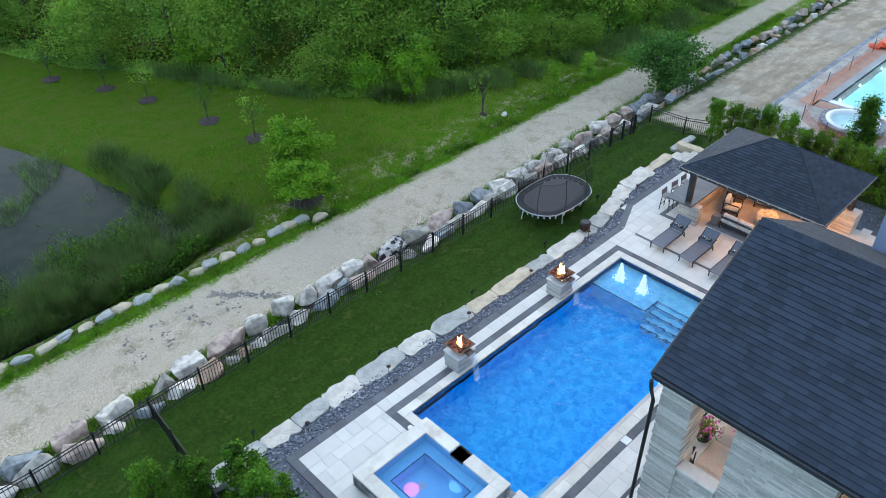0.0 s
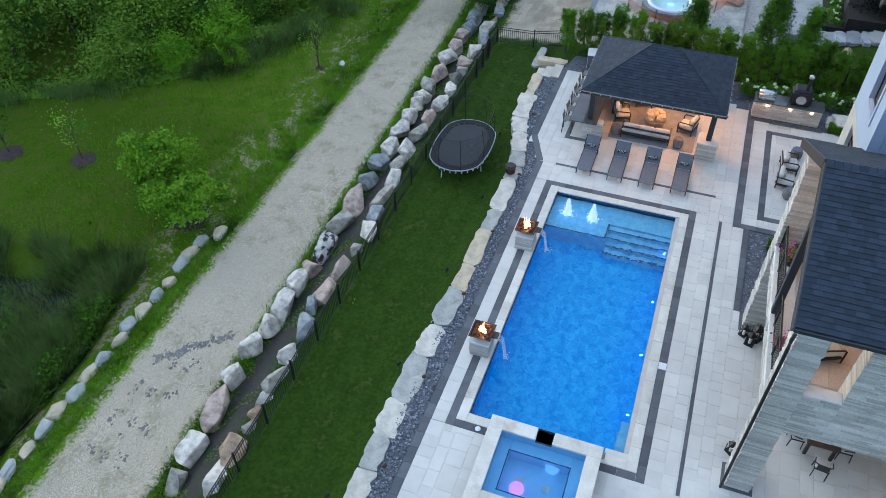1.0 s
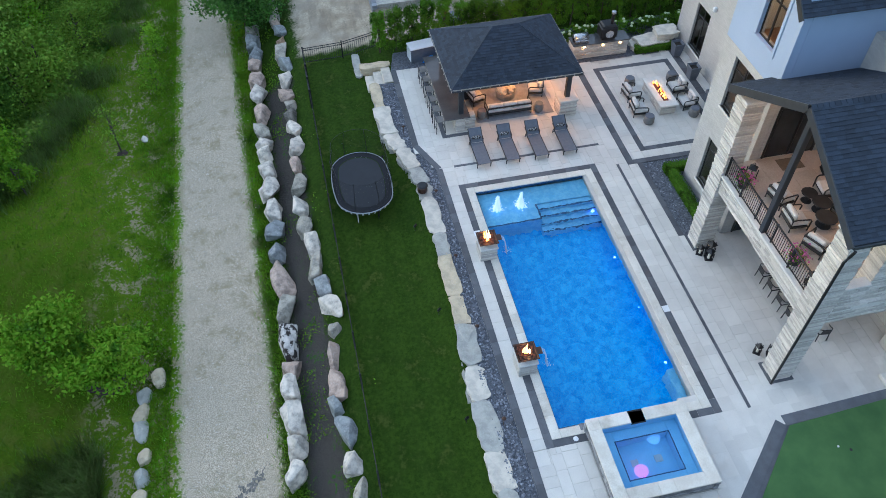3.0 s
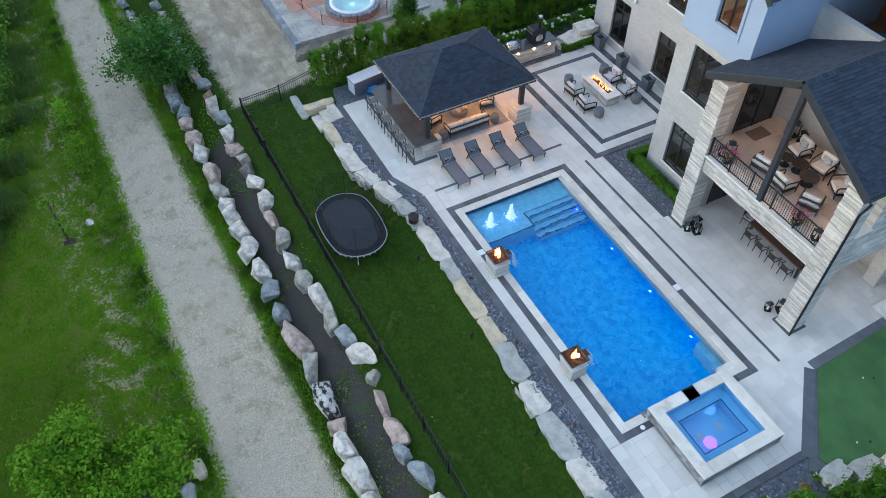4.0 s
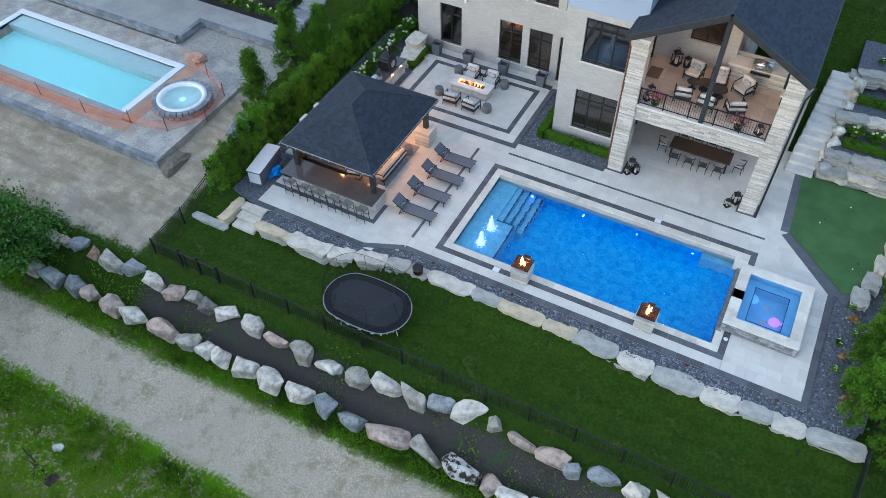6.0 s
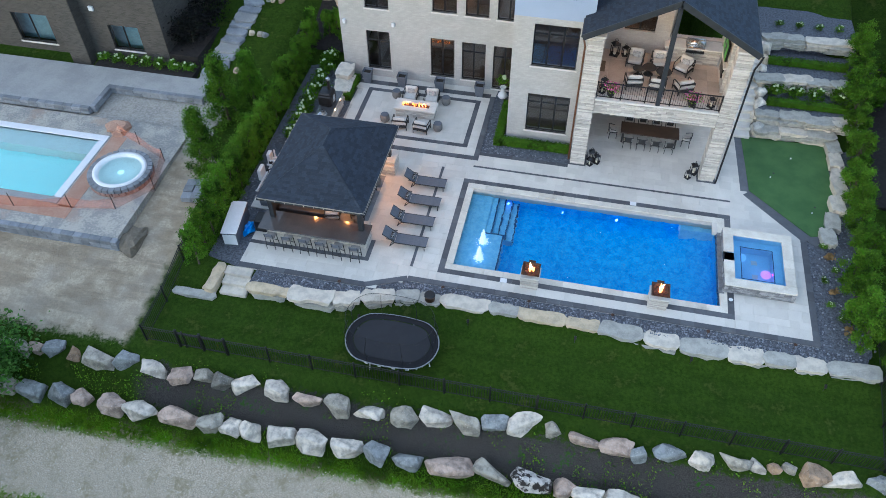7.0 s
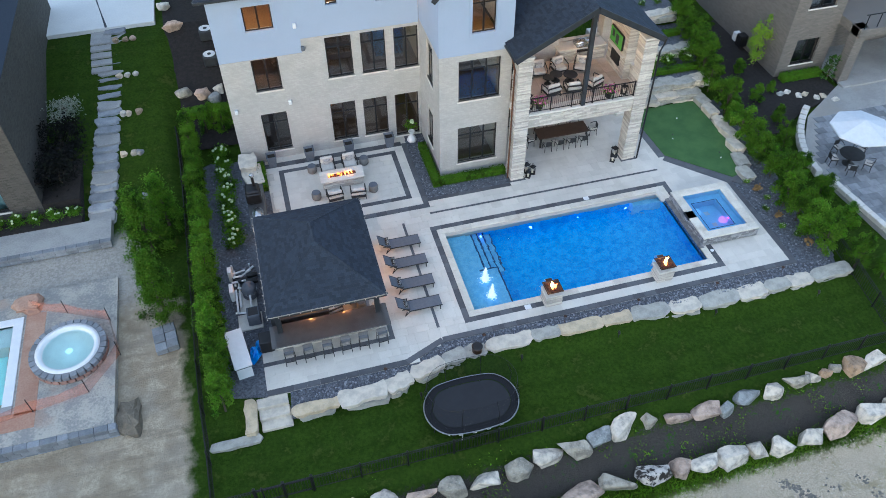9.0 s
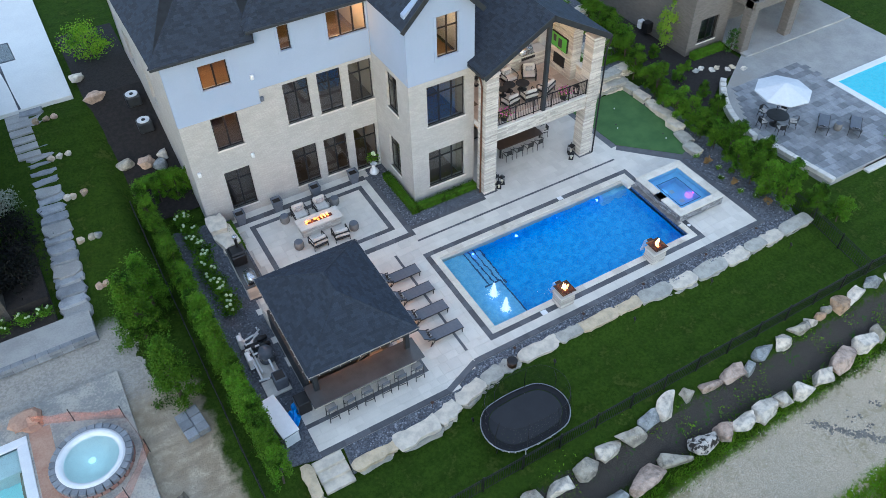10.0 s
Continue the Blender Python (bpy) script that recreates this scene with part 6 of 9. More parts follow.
# ---- fences ----
def fence(name, label, a, b, post_gap=2.0, h=1.06, step=0.12):
    f = thing(name, label, "fence")
    a, b = Vector(a), Vector(b)
    n = max(1, round((b - a).length / post_gap))
    ang = math.degrees(math.atan2(b.y - a.y, b.x - a.x))
    z = lambda p: float(land(p.x, p.y))
    pm = S().box(-0.035, -0.035, -0.1, 0.035, 0.035, h + 0.05, 0.008).lathe([(0.05, 0), (0.05, 0.03), (0.0, 0.06)], 4, (0, 0, h + 0.05)).mesh("post", BLACK)
    for k in range(n + 1):
        p = a.lerp(b, k / n)
        part("post", pm, None, f, at=pose(p.x, p.y, z(p), 0, 0, ang))
        if k < n:
            q = a.lerp(b, (k + 1) / n)
            for zz in (0.12, h - 0.16, h - 0.02):
                part("rail", S().bar((p.x, p.y, z(p) + zz), (q.x, q.y, z(q) + zz), 0.03, 0.035, 0.005), BLACK, f)
    sm = S().box(-0.009, -0.009, 0.06, 0.009, 0.009, h).mesh("picket", BLACK)
    m = int((b - a).length / step)
    for k in range(m):
        p = a.lerp(b, (k + 0.5) / m)
        part("picket", sm, None, f, at=pose(p.x, p.y, z(p)))
    return f


fence("yard_fence", "black metal picket fence along the lawn", (-12.28, -6.18), (19.6, -6.05))
fence("side_fence", "black metal picket fence beside the bare dirt", (-12.28, -6.18), (-12.45, 0.5))
fence("hedge_fence", "black metal picket fence behind the clipped hedge", (-12.45, 0.5), (-12.6, 17.0), step=0.16)
fence("corner_fence", "black metal picket fence at the lawn's end", (19.6, -6.05), (20.3, 2.0), step=0.14)
fence("neighbour_fence", "black metal picket fence continuing past the lawn", (19.6, -6.05), (34.0, -6.0), step=0.14)

gt = thing("garden_gate", "black metal picket gate in the yard fence", "gate", pose(-9.45, -6.17, float(land(-9.45, -6.17))))
for x in (-1.15, 0.0, 1.15):
    part("gate_post", S().box(x - 0.06, -0.06, -0.1, x + 0.06, 0.06, 1.18, 0.012), BLACK, gt)
for x0, x1 in ((-1.08, -0.07), (0.07, 1.08)):
    for z0 in (0.1, 1.0):
        part("gate_rail", S().box(x0, -0.05, z0, x1, -0.02, z0 + 0.06, 0.005), BLACK, gt)

# ---- trampoline ----
tr = thing("trampoline", "oval black trampoline with striped skirt and safety net", "trampoline", pose(-1.05, -4.47, -0.64))


def oval(rx, ry, n=48):
    """A rounded-end oval."""
    out = []
    for k in range(n):
        a = 2 * math.pi * k / n
        c, s_ = math.cos(a), math.sin(a)
        out.append(((rx - ry) * max(-1, min(1, 2.4 * c)) + ry * c, ry * s_))
    return out


TMAT = mat("jump_mat", (0.016, 0.018, 0.023), (0.022, 0.024, 0.03), 0.6, fine=60, coarse=2, spec=0.35)
TSTRIPE, TWHITE = BLACK, WHITE
STEEL_ = mat("galvanised", (0.4, 0.41, 0.43), (0.3, 0.31, 0.33), 0.4, metal=0.7)
part("jump_mat", S().prism(oval(1.72, 1.05), 0.82, 0.835), TMAT, tr, "black woven jumping mat")
o1, o2 = oval(1.74, 1.07), oval(2.06, 1.36)
n = len(o1)
part("spring_pad", S().add([(*p, 0.85) for p in o1] + [(*p, 0.85) for p in o2] + [(p[0] * 1.01, p[1] * 1.01, 0.8) for p in o2], [(i, n + i, n + (i + 1) % n, (i + 1) % n) for i in range(n)] + [(n + i, 2 * n + i, 2 * n + (i + 1) % n, n + (i + 1) % n) for i in range(n)]), mat("pad", (0.013, 0.014, 0.018), None, 0.7, spec=0.25), tr, "black spring pad")
part("rim", S().tube([(p[0] * 1.02, p[1] * 1.02, 0.82) for p in o2], 0.028, 6, True), STEEL_, tr, "pale metal rim")
ol = oval(2.07, 1.37, 120)
for k in range(0, 120, 2):
    a, b = ol[k], ol[(k + 1) % 120]
    part("skirt_stripe", S().slab([(*a, 0.79), (*b, 0.79), (b[0] * 0.97, b[1] * 0.97, 0.6), (a[0] * 0.97, a[1] * 0.97, 0.6)], 0.01), TWHITE if k % 4 == 0 else TSTRIPE, tr)
for k in range(8):
    a = 2 * math.pi * (k + 0.5) / 8
    x, y = 1.85 * math.cos(a), 1.2 * math.sin(a)
    part("leg", S().tube([(x, y, 0.8), (x * 1.06, y * 1.06, 0.02)], 0.025, 6), WHITE if k % 2 else BLACK, tr)
    part("net_pole", S().tube([(x * 1.1, y * 1.12, 0.3), (x * 1.16, y * 1.2, 1.6), (x * 1.02, y * 1.04, 2.45)], 0.014, 6), BLACK, tr)
NET, N_, L_, P_ = nt("net")
_t = N_.new("ShaderNodeBsdfTransparent")
_m = N_.new("ShaderNodeMixShader")
_m.inputs[0].default_value = 0.16
P_.inputs["Base Color"].default_value = (0.01, 0.01, 0.012, 1)
L_.new(_t.outputs[0], _m.inputs[1])
L_.new(P_.outputs[0], _m.inputs[2])
L_.new(_m.outputs[0], N_["Material Output"].inputs["Surface"])
on = oval(1.95, 1.27)
part("net", S().add([(*p, 0.85) for p in on] + [(p[0] * 1.06, p[1] * 1.08, 1.7) for p in on] + [(*p, 2.42) for p in on], [(k * n + i, k * n + (i + 1) % n, k * n + n + (i + 1) % n, k * n + n + i) for k in range(2) for i in range(n)]), NET, tr, "fine black safety net")
part("net_hem", S().tube([(*p, 2.43) for p in on], 0.01, 6, True), BLACK, tr)

# ---- small garden lights and fittings ----
for x, y in ((2.0, -2.5), (6.9, -2.45), (12.0, -2.5), (17.6, -2.7), (-3.0, -3.2)):
    z = float(land(x, y))
    r = thing("spotlight", "small black garden spotlight on a stake", "garden light", pose(x, y, z), "garden spotlights")
    part("stake", S().tube([(0, 0, -0.1), (0, 0, 0.3)], 0.015, 6), BLACK, r)
    part("head", S().lathe([(0.03, -0.09), (0.055, -0.06), (0.06, 0.1), (0.045, 0.1), (0.04, 0.06)], 10, (0, 0, 0)), BLACK, r, "", pose(0, 0, 0.38, -35))
for x, y in ((-4.3, -1.85), (0.55, -1.2), (4.6, -1.2), (8.4, -1.2), (12.6, -1.25), (16.3, 0.0 - 1.2)):
    r = thing("path_light", "slim bronze path light in the pebbles", "garden light", pose(x, y, -0.05), "path lights")
    part("stem", S().tube([(0, 0, 0), (0, 0, 0.5)], 0.012, 6), BOWL, r)
    part("hood", S().lathe([(0.09, 0.47), (0.07, 0.5), (0.01, 0.54)], 12), BOWL, r)
r = thing("outdoor_speaker", "dark drum-shaped subwoofer set among the slabs", "speaker", pose(0.05, -1.75, 0.02))
part("drum", S().lathe([(0.2, 0), (0.24, 0.05), (0.24, 0.3), (0.2, 0.34)], 18), BOWL, r)
part("hood", S().lathe([(0.22, 0.36), (0.26, 0.38), (0.2, 0.43)], 18), BLACK, r)

# ---- plants ----
rng = np.random.default_rng(77)
GREEN_TREE = foliage("tree_leaf", (0.188, 0.372, 0.033), (0.300, 0.400, 0.055), (0.124, 0.268, 0.033), 0.5)
GREEN_WOOD = foliage("wood_leaf", (0.168, 0.342, 0.035), (0.300, 0.400, 0.067), (0.106, 0.226, 0.035), 0.25)
GREEN_BRIGHT = foliage("bright_leaf", (0.17, 0.40, 0.015), (0.28, 0.42, 0.03), (0.12, 0.29, 0.02), 0.8)
GREEN_HEDGE = foliage("hedge_leaf", (0.06, 0.145, 0.01), (0.15, 0.27, 0.022), (0.03, 0.08, 0.008), 1.1)
GREEN_CONIFER = foliage("conifer_leaf", (0.052, 0.122, 0.023), (0.111, 0.219, 0.041), (0.037, 0.086, 0.019), 0.8)
GREEN_BOX = foliage("boxwood_leaf", (0.065, 0.157, 0.011), (0.129, 0.242, 0.019), (0.054, 0.114, 0.011), 1.5)
REED = foliage("reed_blade", (0.1, 0.165, 0.035), (0.2, 0.26, 0.08), (0.07, 0.11, 0.022), 0.5)
GRASS = foliage("grass_blade", (0.098, 0.226, 0.011), (0.220, 0.355, 0.022), (0.074, 0.162, 0.013), 0.4)
BARK = mat("bark", (0.09, 0.07, 0.05), (0.05, 0.04, 0.03), 0.9, fine=20, coarse=4, bump=0.7, dist=0.02)
MULCH = mat("mulch", (0.009, 0.008, 0.008), (0.026, 0.021, 0.02), 0.95, fine=25, coarse=5, bump=0.9, dist=0.03)

MULCH_RED = mat("old_mulch", (0.07, 0.045, 0.04), (0.035, 0.026, 0.022), 0.95, fine=25, coarse=5, bump=0.9, dist=0.03)


def crown_mesh(name, seed, height, width, n, leaf, material, clumps=34, low=0.2, cone=0.0, tight=0.16):
    g = np.random.default_rng(seed)
    c = g.normal(size=(clumps, 3))
    c /= np.linalg.norm(c, axis=1)[:, None]
    c *= g.uniform(0.45, 1.0, clumps)[:, None]
    zc = (c[:, 2] * 0.5 + 0.5)
    r = width / 2 * (1 - cone * zc)
    if cone:
        a = g.uniform(0, 2 * np.pi, clumps)
        d = np.sqrt(g.uniform(0.25, 1, clumps))
        zc = g.uniform(0, 1, clumps)
        r = width / 2 * (1 - cone * zc)
        c[:, 0], c[:, 1] = d * np.cos(a), d * np.sin(a)
    ctr = np.stack([c[:, 0] * r, c[:, 1] * r, height * (low + (1 - low) * zc)], 1)
    k = g.integers(0, clumps, n)
    pts = ctr[k] + g.normal(size=(n, 3)) * np.array([width * tight, width * tight, height * tight * 0.45]) * g.uniform(0.5, 1.2, clumps)[k][:, None]
    pts[:, 2] = np.maximum(pts[:, 2], 0.03)
    return quads(name, leaves(g, pts, leaf), material), ctr


def trunk_mesh(name, seed, height, r, ctr, limbs=9):
    g = random.Random(seed)
    s = S()
    top = Vector((g.uniform(-0.1, 0.1), g.uniform(-0.1, 0.1), height * 0.8))
    s.tube([(0, 0, -0.2), (g.uniform(-.08, .08), g.uniform(-.08, .08), height * 0.35), top], [r, r * 0.75, r * 0.25], 8)
    for c in ctr[:limbs]:
        f = g.uniform(0.2, 0.6)
        p = Vector((0, 0, height * f))
        q = Vector(c)
        s.tube([p, p.lerp(q, 0.5) + Vector((0, 0, 0.1 * height * 0.2)), q], [r * 0.4, r * 0.25, r * 0.08], 5)
    return s.mesh(name, BARK)


def plant(name, label, category, seed, height, width, n, leaf, material, m, group="", trunk=0.06, **kw):
    r = thing(name, label, category, m, group)
    cm, ctr = crown_mesh("crown", seed, height, width, n, leaf, material, **kw)
    part("trunk", trunk_mesh("trunk", seed, height, trunk, ctr), None, r)
    part("crown", cm, None, r)
    return r


def on_land(x, y, a=0.0, s=1.0, dz=0.0):
    return pose(x, y, float(land(x, y)) + dz, 0, 0, a) @ Matrix.Diagonal((s, s, s, 1))


def place_copy(ob, x, y, a, s, dz=0.0, z=None):
    c = copy_thing(ob, pose(x, y, float(land(x, y)) + dz if z is None else z, 0, 0, a))
    c.scale = (s, s, s * random.Random(int(x * 100 + y * 10)).uniform(0.88, 1.15))
    return c


# woods beyond the meadow
WX, WY = [-80, -40, -22, -12.8, -7, -4.4, -1.3, 2.2, 6.8, 9.5, 30, 60], [-17, -17, -18, -20.5, -23.5, -26, -31, -38.5, -45, -52, -70, -70]
wood_trees = []
for k, (h, w, nn, mt) in enumerate(((8.5, 5.5, 9500, GREEN_WOOD), (7.0, 5.0, 8500, GREEN_TREE), (10.0, 6.0, 10500, GREEN_WOOD), (4.0, 3.8, 5600, GREEN_TREE), (3.0, 3.0, 4600, GREEN_BRIGHT))):
    x = (-14, -8, -20, -4.5, -9.5)[k]
    y = float(np.interp(x, WX, WY)) - (5, 5, 6, 1.6, 1.2)[k]
    wood_trees.append(plant("tree" if k < 3 else "shrub", "dense green broadleaf tree in the woods" if k < 3 else "leafy green shrub at the woods' edge", "tree" if k < 3 else "shrub", 100 + k, h, w, nn, 0.22 if k < 3 else 0.17, mt, on_land(x, y), "woods" if k < 3 else "shrubs at the woods' edge", 0.16, clumps=46, low=0.12))
rt = random.Random(55)
cnt = 0
for k in range(1500):
    x, deep = rt.uniform(-62, 24), rt.random() ** 1.3 * 30
    y = float(np.interp(x, WX, WY)) - 0.6 - deep
    if (x > 12 and y > -50) or cnt > 150:
        continue
    kind = rt.choice((0, 1, 2)) if deep > 3.5 else rt.choice((3, 3, 4))
    if any(abs(o.location.x - x) < (2.2 if kind < 3 else 1.4) and abs(o.location.y - y) < (2.2 if kind < 3 else 1.4) for o in wood_trees):
        continue
    wood_trees.append(place_copy(wood_trees[kind], x, y, rt.uniform(0, 360), rt.uniform(0.75, 1.2)))
    cnt += 1
# undergrowth below them
ux = rng.uniform(-62, 25, 60000)
ud = rng.exponential(3.0, 60000)
uy = np.interp(ux, WX, WY) + 0.4 - ud
uh = np.minimum(0.3 + ud * 0.25, 1.6) * (0.5 + np.array([noise.noise((a * 0.4, b * 0.4, 0)) for a, b in zip(ux, uy)]) * 0.9)
tagged(new("undergrowth", quads("undergrowth", leaves(rng, np.stack([ux, uy, land(ux, uy) + np.maximum(uh, 0.05) * rng.uniform(0.2, 1, 60000)], 1), 0.3), GREEN_WOOD)), "tangled green undergrowth along the woods", "undergrowth", kind="stuff")
# reeds round the pond and tall grass before the woods
rx = np.concatenate([rng.uniform(9, 34, 16000), rng.normal(10.3, 0.9, 9000), rng.uniform(12.5, 34, 46000)])
ry = np.concatenate([-16.6 - np.abs(rng.normal(0, 1.0, 16000)), rng.uniform(-30, -16.5, 9000), -16.4 - np.abs(rng.normal(0, 2.3, 46000))])
px_ = np.interp(ry, [-45, -40, -31, -26, -21, -17.5, -16.2], [18, 16, 12.6, 11.6, 10.4, 10.4, 12.5])
keepm = (np.array([noise.noise((a * 0.5, b * 0.5, 3)) for a, b in zip(rx, ry)]) > -0.12) & ((np.abs(rx - px_) < 1.8) | (ry > -21.5) & (rx > 12.5) | (ry > -17.6))
rx, ry = rx[keepm], ry[keepm]
tagged(new("reeds", quads("reeds", blades(rng, np.stack([rx, ry, np.maximum(land(rx, ry), -3.27)], 1), 1.1, 0.03, 0.42), REED)), "tall green and straw reeds round the pond", "reeds", kind="stuff")
ex, ey = rng.uniform(12, 32, 24000), rng.uniform(-33, -16.5, 24000)
ek = np.array([noise.noise((a * 0.3, b * 0.3, 11)) for a, b in zip(ex, ey)]) > 0.14
tagged(new("water_weeds", quads("water_weeds", blades(rng, np.stack([ex[ek], ey[ek], np.full(ek.sum(), -3.26)], 1), 0.5, 0.03, 0.6), REED)), "sparse weeds standing in the pond water", "weeds", kind="stuff")
wx_ = rng.uniform(-40, 4, 26000)
wk_ = np.array([noise.noise((a * 0.35, 7, 1)) for a in wx_]) > -0.05
wx_ = wx_[wk_]
wy_ = np.interp(wx_, WX, WY) + 0.5 + rng.normal(0, 0.8, len(wx_))
tagged(new("tall_grass", quads("tall_grass", blades(rng, np.stack([wx_, wy_, land(wx_, wy_)], 1), 0.8, 0.03, 0.35), REED)), "tall wild grass along the woods", "grass", kind="stuff")
# rough grass on the meadow and by the path
gx_ = rng.uniform(-40, 24, 90000)
gy_ = np.where(rng.random(90000) < 0.45, -13.9 - np.abs(rng.normal(0, 0.9, 90000)), rng.uniform(-26, -13.6, 90000))
near_n = rng.random(90000) < 0.22
gy_ = np.where(near_n, -9.55 + 0.03 * gx_ + rng.normal(0, 0.25, 90000), gy_)
ok = (gx_ < 9) | (gy_ > -15.5)
tagged(new("meadow_grass", quads("meadow_grass", blades(rng, np.stack([gx_[ok], gy_[ok], land(gx_[ok], gy_[ok])], 1), 0.17, 0.035, 0.5), GRASS)), "tufts of bright rough grass on the meadow", "grass", kind="stuff")
# weeds in the soil between the rocks
vx, vy = rng.uniform(-18, 26, 9000), rng.normal(-8.2, 0.75, 9000)
vk = np.array([noise.noise((a * 0.8, b * 0.8, 9)) for a, b in zip(vx, vy)]) > 0.12
tagged(new("weeds", quads("weeds", leaves(rng, np.stack([vx[vk], vy[vk], land(vx[vk], vy[vk]) + rng.uniform(0.02, 0.16, vk.sum())], 1), 0.1), GRASS)), "low green weeds between the boulders", "weeds", kind="stuff")

# single trees and shrubs
for k, (x, y, h, w, nn, mt, cat) in enumerate(((5.7, -16.3, 3.4, 3.6, 8500, GREEN_BRIGHT, "shrub"), (4.4, -18.6, 3.9, 3.4, 7500, GREEN_BRIGHT, "shrub"), (-7.2, -21.6, 3.0, 2.0, 2600, GREEN_BRIGHT, "sapling"), (-19.0, -9.5, 4.4, 4.6, 9000, GREEN_CONIFER, "tree"), (-9.3, -16.8, 3.6, 1.8, 260, GREEN_TREE, "sapling"))):
    plant("shrub" if cat == "shrub" else "tree", ("loose many-stemmed green shrub by the pond bank", "bright green airy shrub by the pond bank", "thin bright young tree in the meadow", "round dark green tree beside the path", "nearly bare young tree in the meadow")[k], cat, 300 + k, h, w, nn, 0.2 if k in (0, 1, 3) else 0.15, mt, on_land(x, y), trunk=0.06, low=0.15, clumps=60 if k == 3 else 26, tight=0.12 if k > 2 else 0.085)
cs = plant("conifer", "small soft green larch in the meadow", "conifer", 320, 2.3, 1.5, 1300, 0.14, GREEN_BRIGHT, on_land(-14.5, -15.0), "young larches", 0.04, cone=0.85, low=0.05, clumps=40)
place_copy(cs, -18.6, -15.2, 60, 0.9)
for k, (x, y) in enumerate(((8.6, -43.5), (6.5, -39.1), (5.3, -35.1), (4.0, -29.2), (3.2, -24.9), (-9.3, -16.8), (5.3, -16.6))):
    r0 = (0.65, 0.65, 0.65, 0.72, 0.7, 0.3, 1.0)[k]
    s = S()
    ring_ = [(x + r0 * (1 + 0.12 * math.sin(3.1 * j + k)) * math.cos(j * 0.314), y + r0 * (1 + 0.1 * math.cos(2.3 * j)) * math.sin(j * 0.314)) for j in range(20)]
    s.add([(x, y, float(land(x, y)) + 0.14)] + [(p[0], p[1], float(land(*p)) + 0.02) for p in ring_], [(0, j + 1, (j + 1) % 20 + 1) for j in range(20)])
    solid("mulch_ring", s, MULCH_RED, "dark brown mulch ring in the meadow", "mulch", "structure")
    if k < 5:
        plant("young_tree", "thin young tree with sparse dark leaves on a mulch ring", "tree", 340 + k, 3.2, 1.8, 300, 0.14, GREEN_CONIFER if k % 2 else GREEN_TREE, on_land(x, y), "young trees on the meadow", 0.035, low=0.35, clumps=18)

# hedges and border plants
hb = [plant("hedge_tree", "clipped dense arborvitae in the hedge row", "hedge", 400 + k, 2.3, 1.0, 7000, 0.085, GREEN_HEDGE, on_land(-11.45, -1.9 + k * 0.95, k * 90, 1, 0.35), "arborvitae hedge", 0.05, cone=0.35, low=0.02, clumps=60, tight=0.1) for k in range(3)]
for k in range(3, 21):
    place_copy(hb[k % 3], -11.45 - 0.025 * k + rt.uniform(-0.1, 0.1), -1.9 + k * 0.95, rt.uniform(0, 360), rt.uniform(0.85, 1.12), 0.3)
rh = [plant("hedge_shrub", "loose fresh green hedge shrub above the pebbles", "hedge", 420 + k, 2.5, 1.45, 8000, 0.095, (GREEN_HEDGE, GREEN_BOX, GREEN_HEDGE)[k], on_land(19.2, -0.4 + k * 1.2, 0, 1, 0.1), "shrub hedge", 0.05, low=0.05, clumps=34, tight=0.09) for k in range(3)]
for k in range(3, 18):
    y = -0.4 + k * 1.2
    place_copy(rh[k % 3], 19.15 + y * 0.1 + rt.uniform(-0.25, 0.25), y, rt.uniform(0, 360), rt.uniform(0.8, 1.1), 0.1)
for x, y, s_ in ((20.4, -1.6, 0.9), (21.3, -2.6, 0.8), (20.9, 0.6, 1.0), (21.2, 3, 0.9), (21.5, 5.2, 0.8), (21.9, 7.6, 0.75), (22.3, 17.5, 0.9), (22.8, 19.6, 0.8), (22.9, 12.2, 0.6), (23.5, 15.4, 0.55), (23.0, 9.9, 0.55), (24.4, 12.9, 0.4)):
    place_copy(rh[0], x, y, rt.uniform(0, 360), s_)
cf = plant("conifer", "tall soft green conifer beside the hedge", "conifer", 440, 4.0, 2.2, 15000, 0.1, GREEN_HEDGE, on_land(-13.9, 4.7), "conifers by the hedge", 0.1, cone=0.9, low=0.03, clumps=90, tight=0.08)
place_copy(cf, -14.4, 8.8, 80, 1.1)
place_copy(cf, -13.5, 10.6, 200, 0.9)
hy = thing("hydrangea", "green hydrangea with white flower heads", "hydrangea", pose(-10.2, 8.2, -0.04), "hydrangeas in the pebble bed")
cm, ctr = crown_mesh("leaves", 460, 0.85, 0.95, 900, 0.12, GREEN_BOX, clumps=24, low=0.1)
part("leaves", cm, None, hy)
FLOWER = mat("flower_white", (0.55, 0.62, 0.4), (0.4, 0.52, 0.25), 0.8, fine=30, local=True, bump=0.5)
for c in ctr[ctr[:, 2] > 0.45][:5]:
    part("flower_head", S().lump((c[0] * 1.1, c[1] * 1.1, c[2] + 0.12), (0.08, 0.08, 0.06), rb, 5, 8), FLOWER, hy)
for k in range(1, 9):
    place_copy(hy, -10.3 + rt.uniform(-0.15, 0.15), 8.2 + k * 0.95, rt.uniform(0, 360), rt.uniform(0.8, 1.1), z=-0.04)


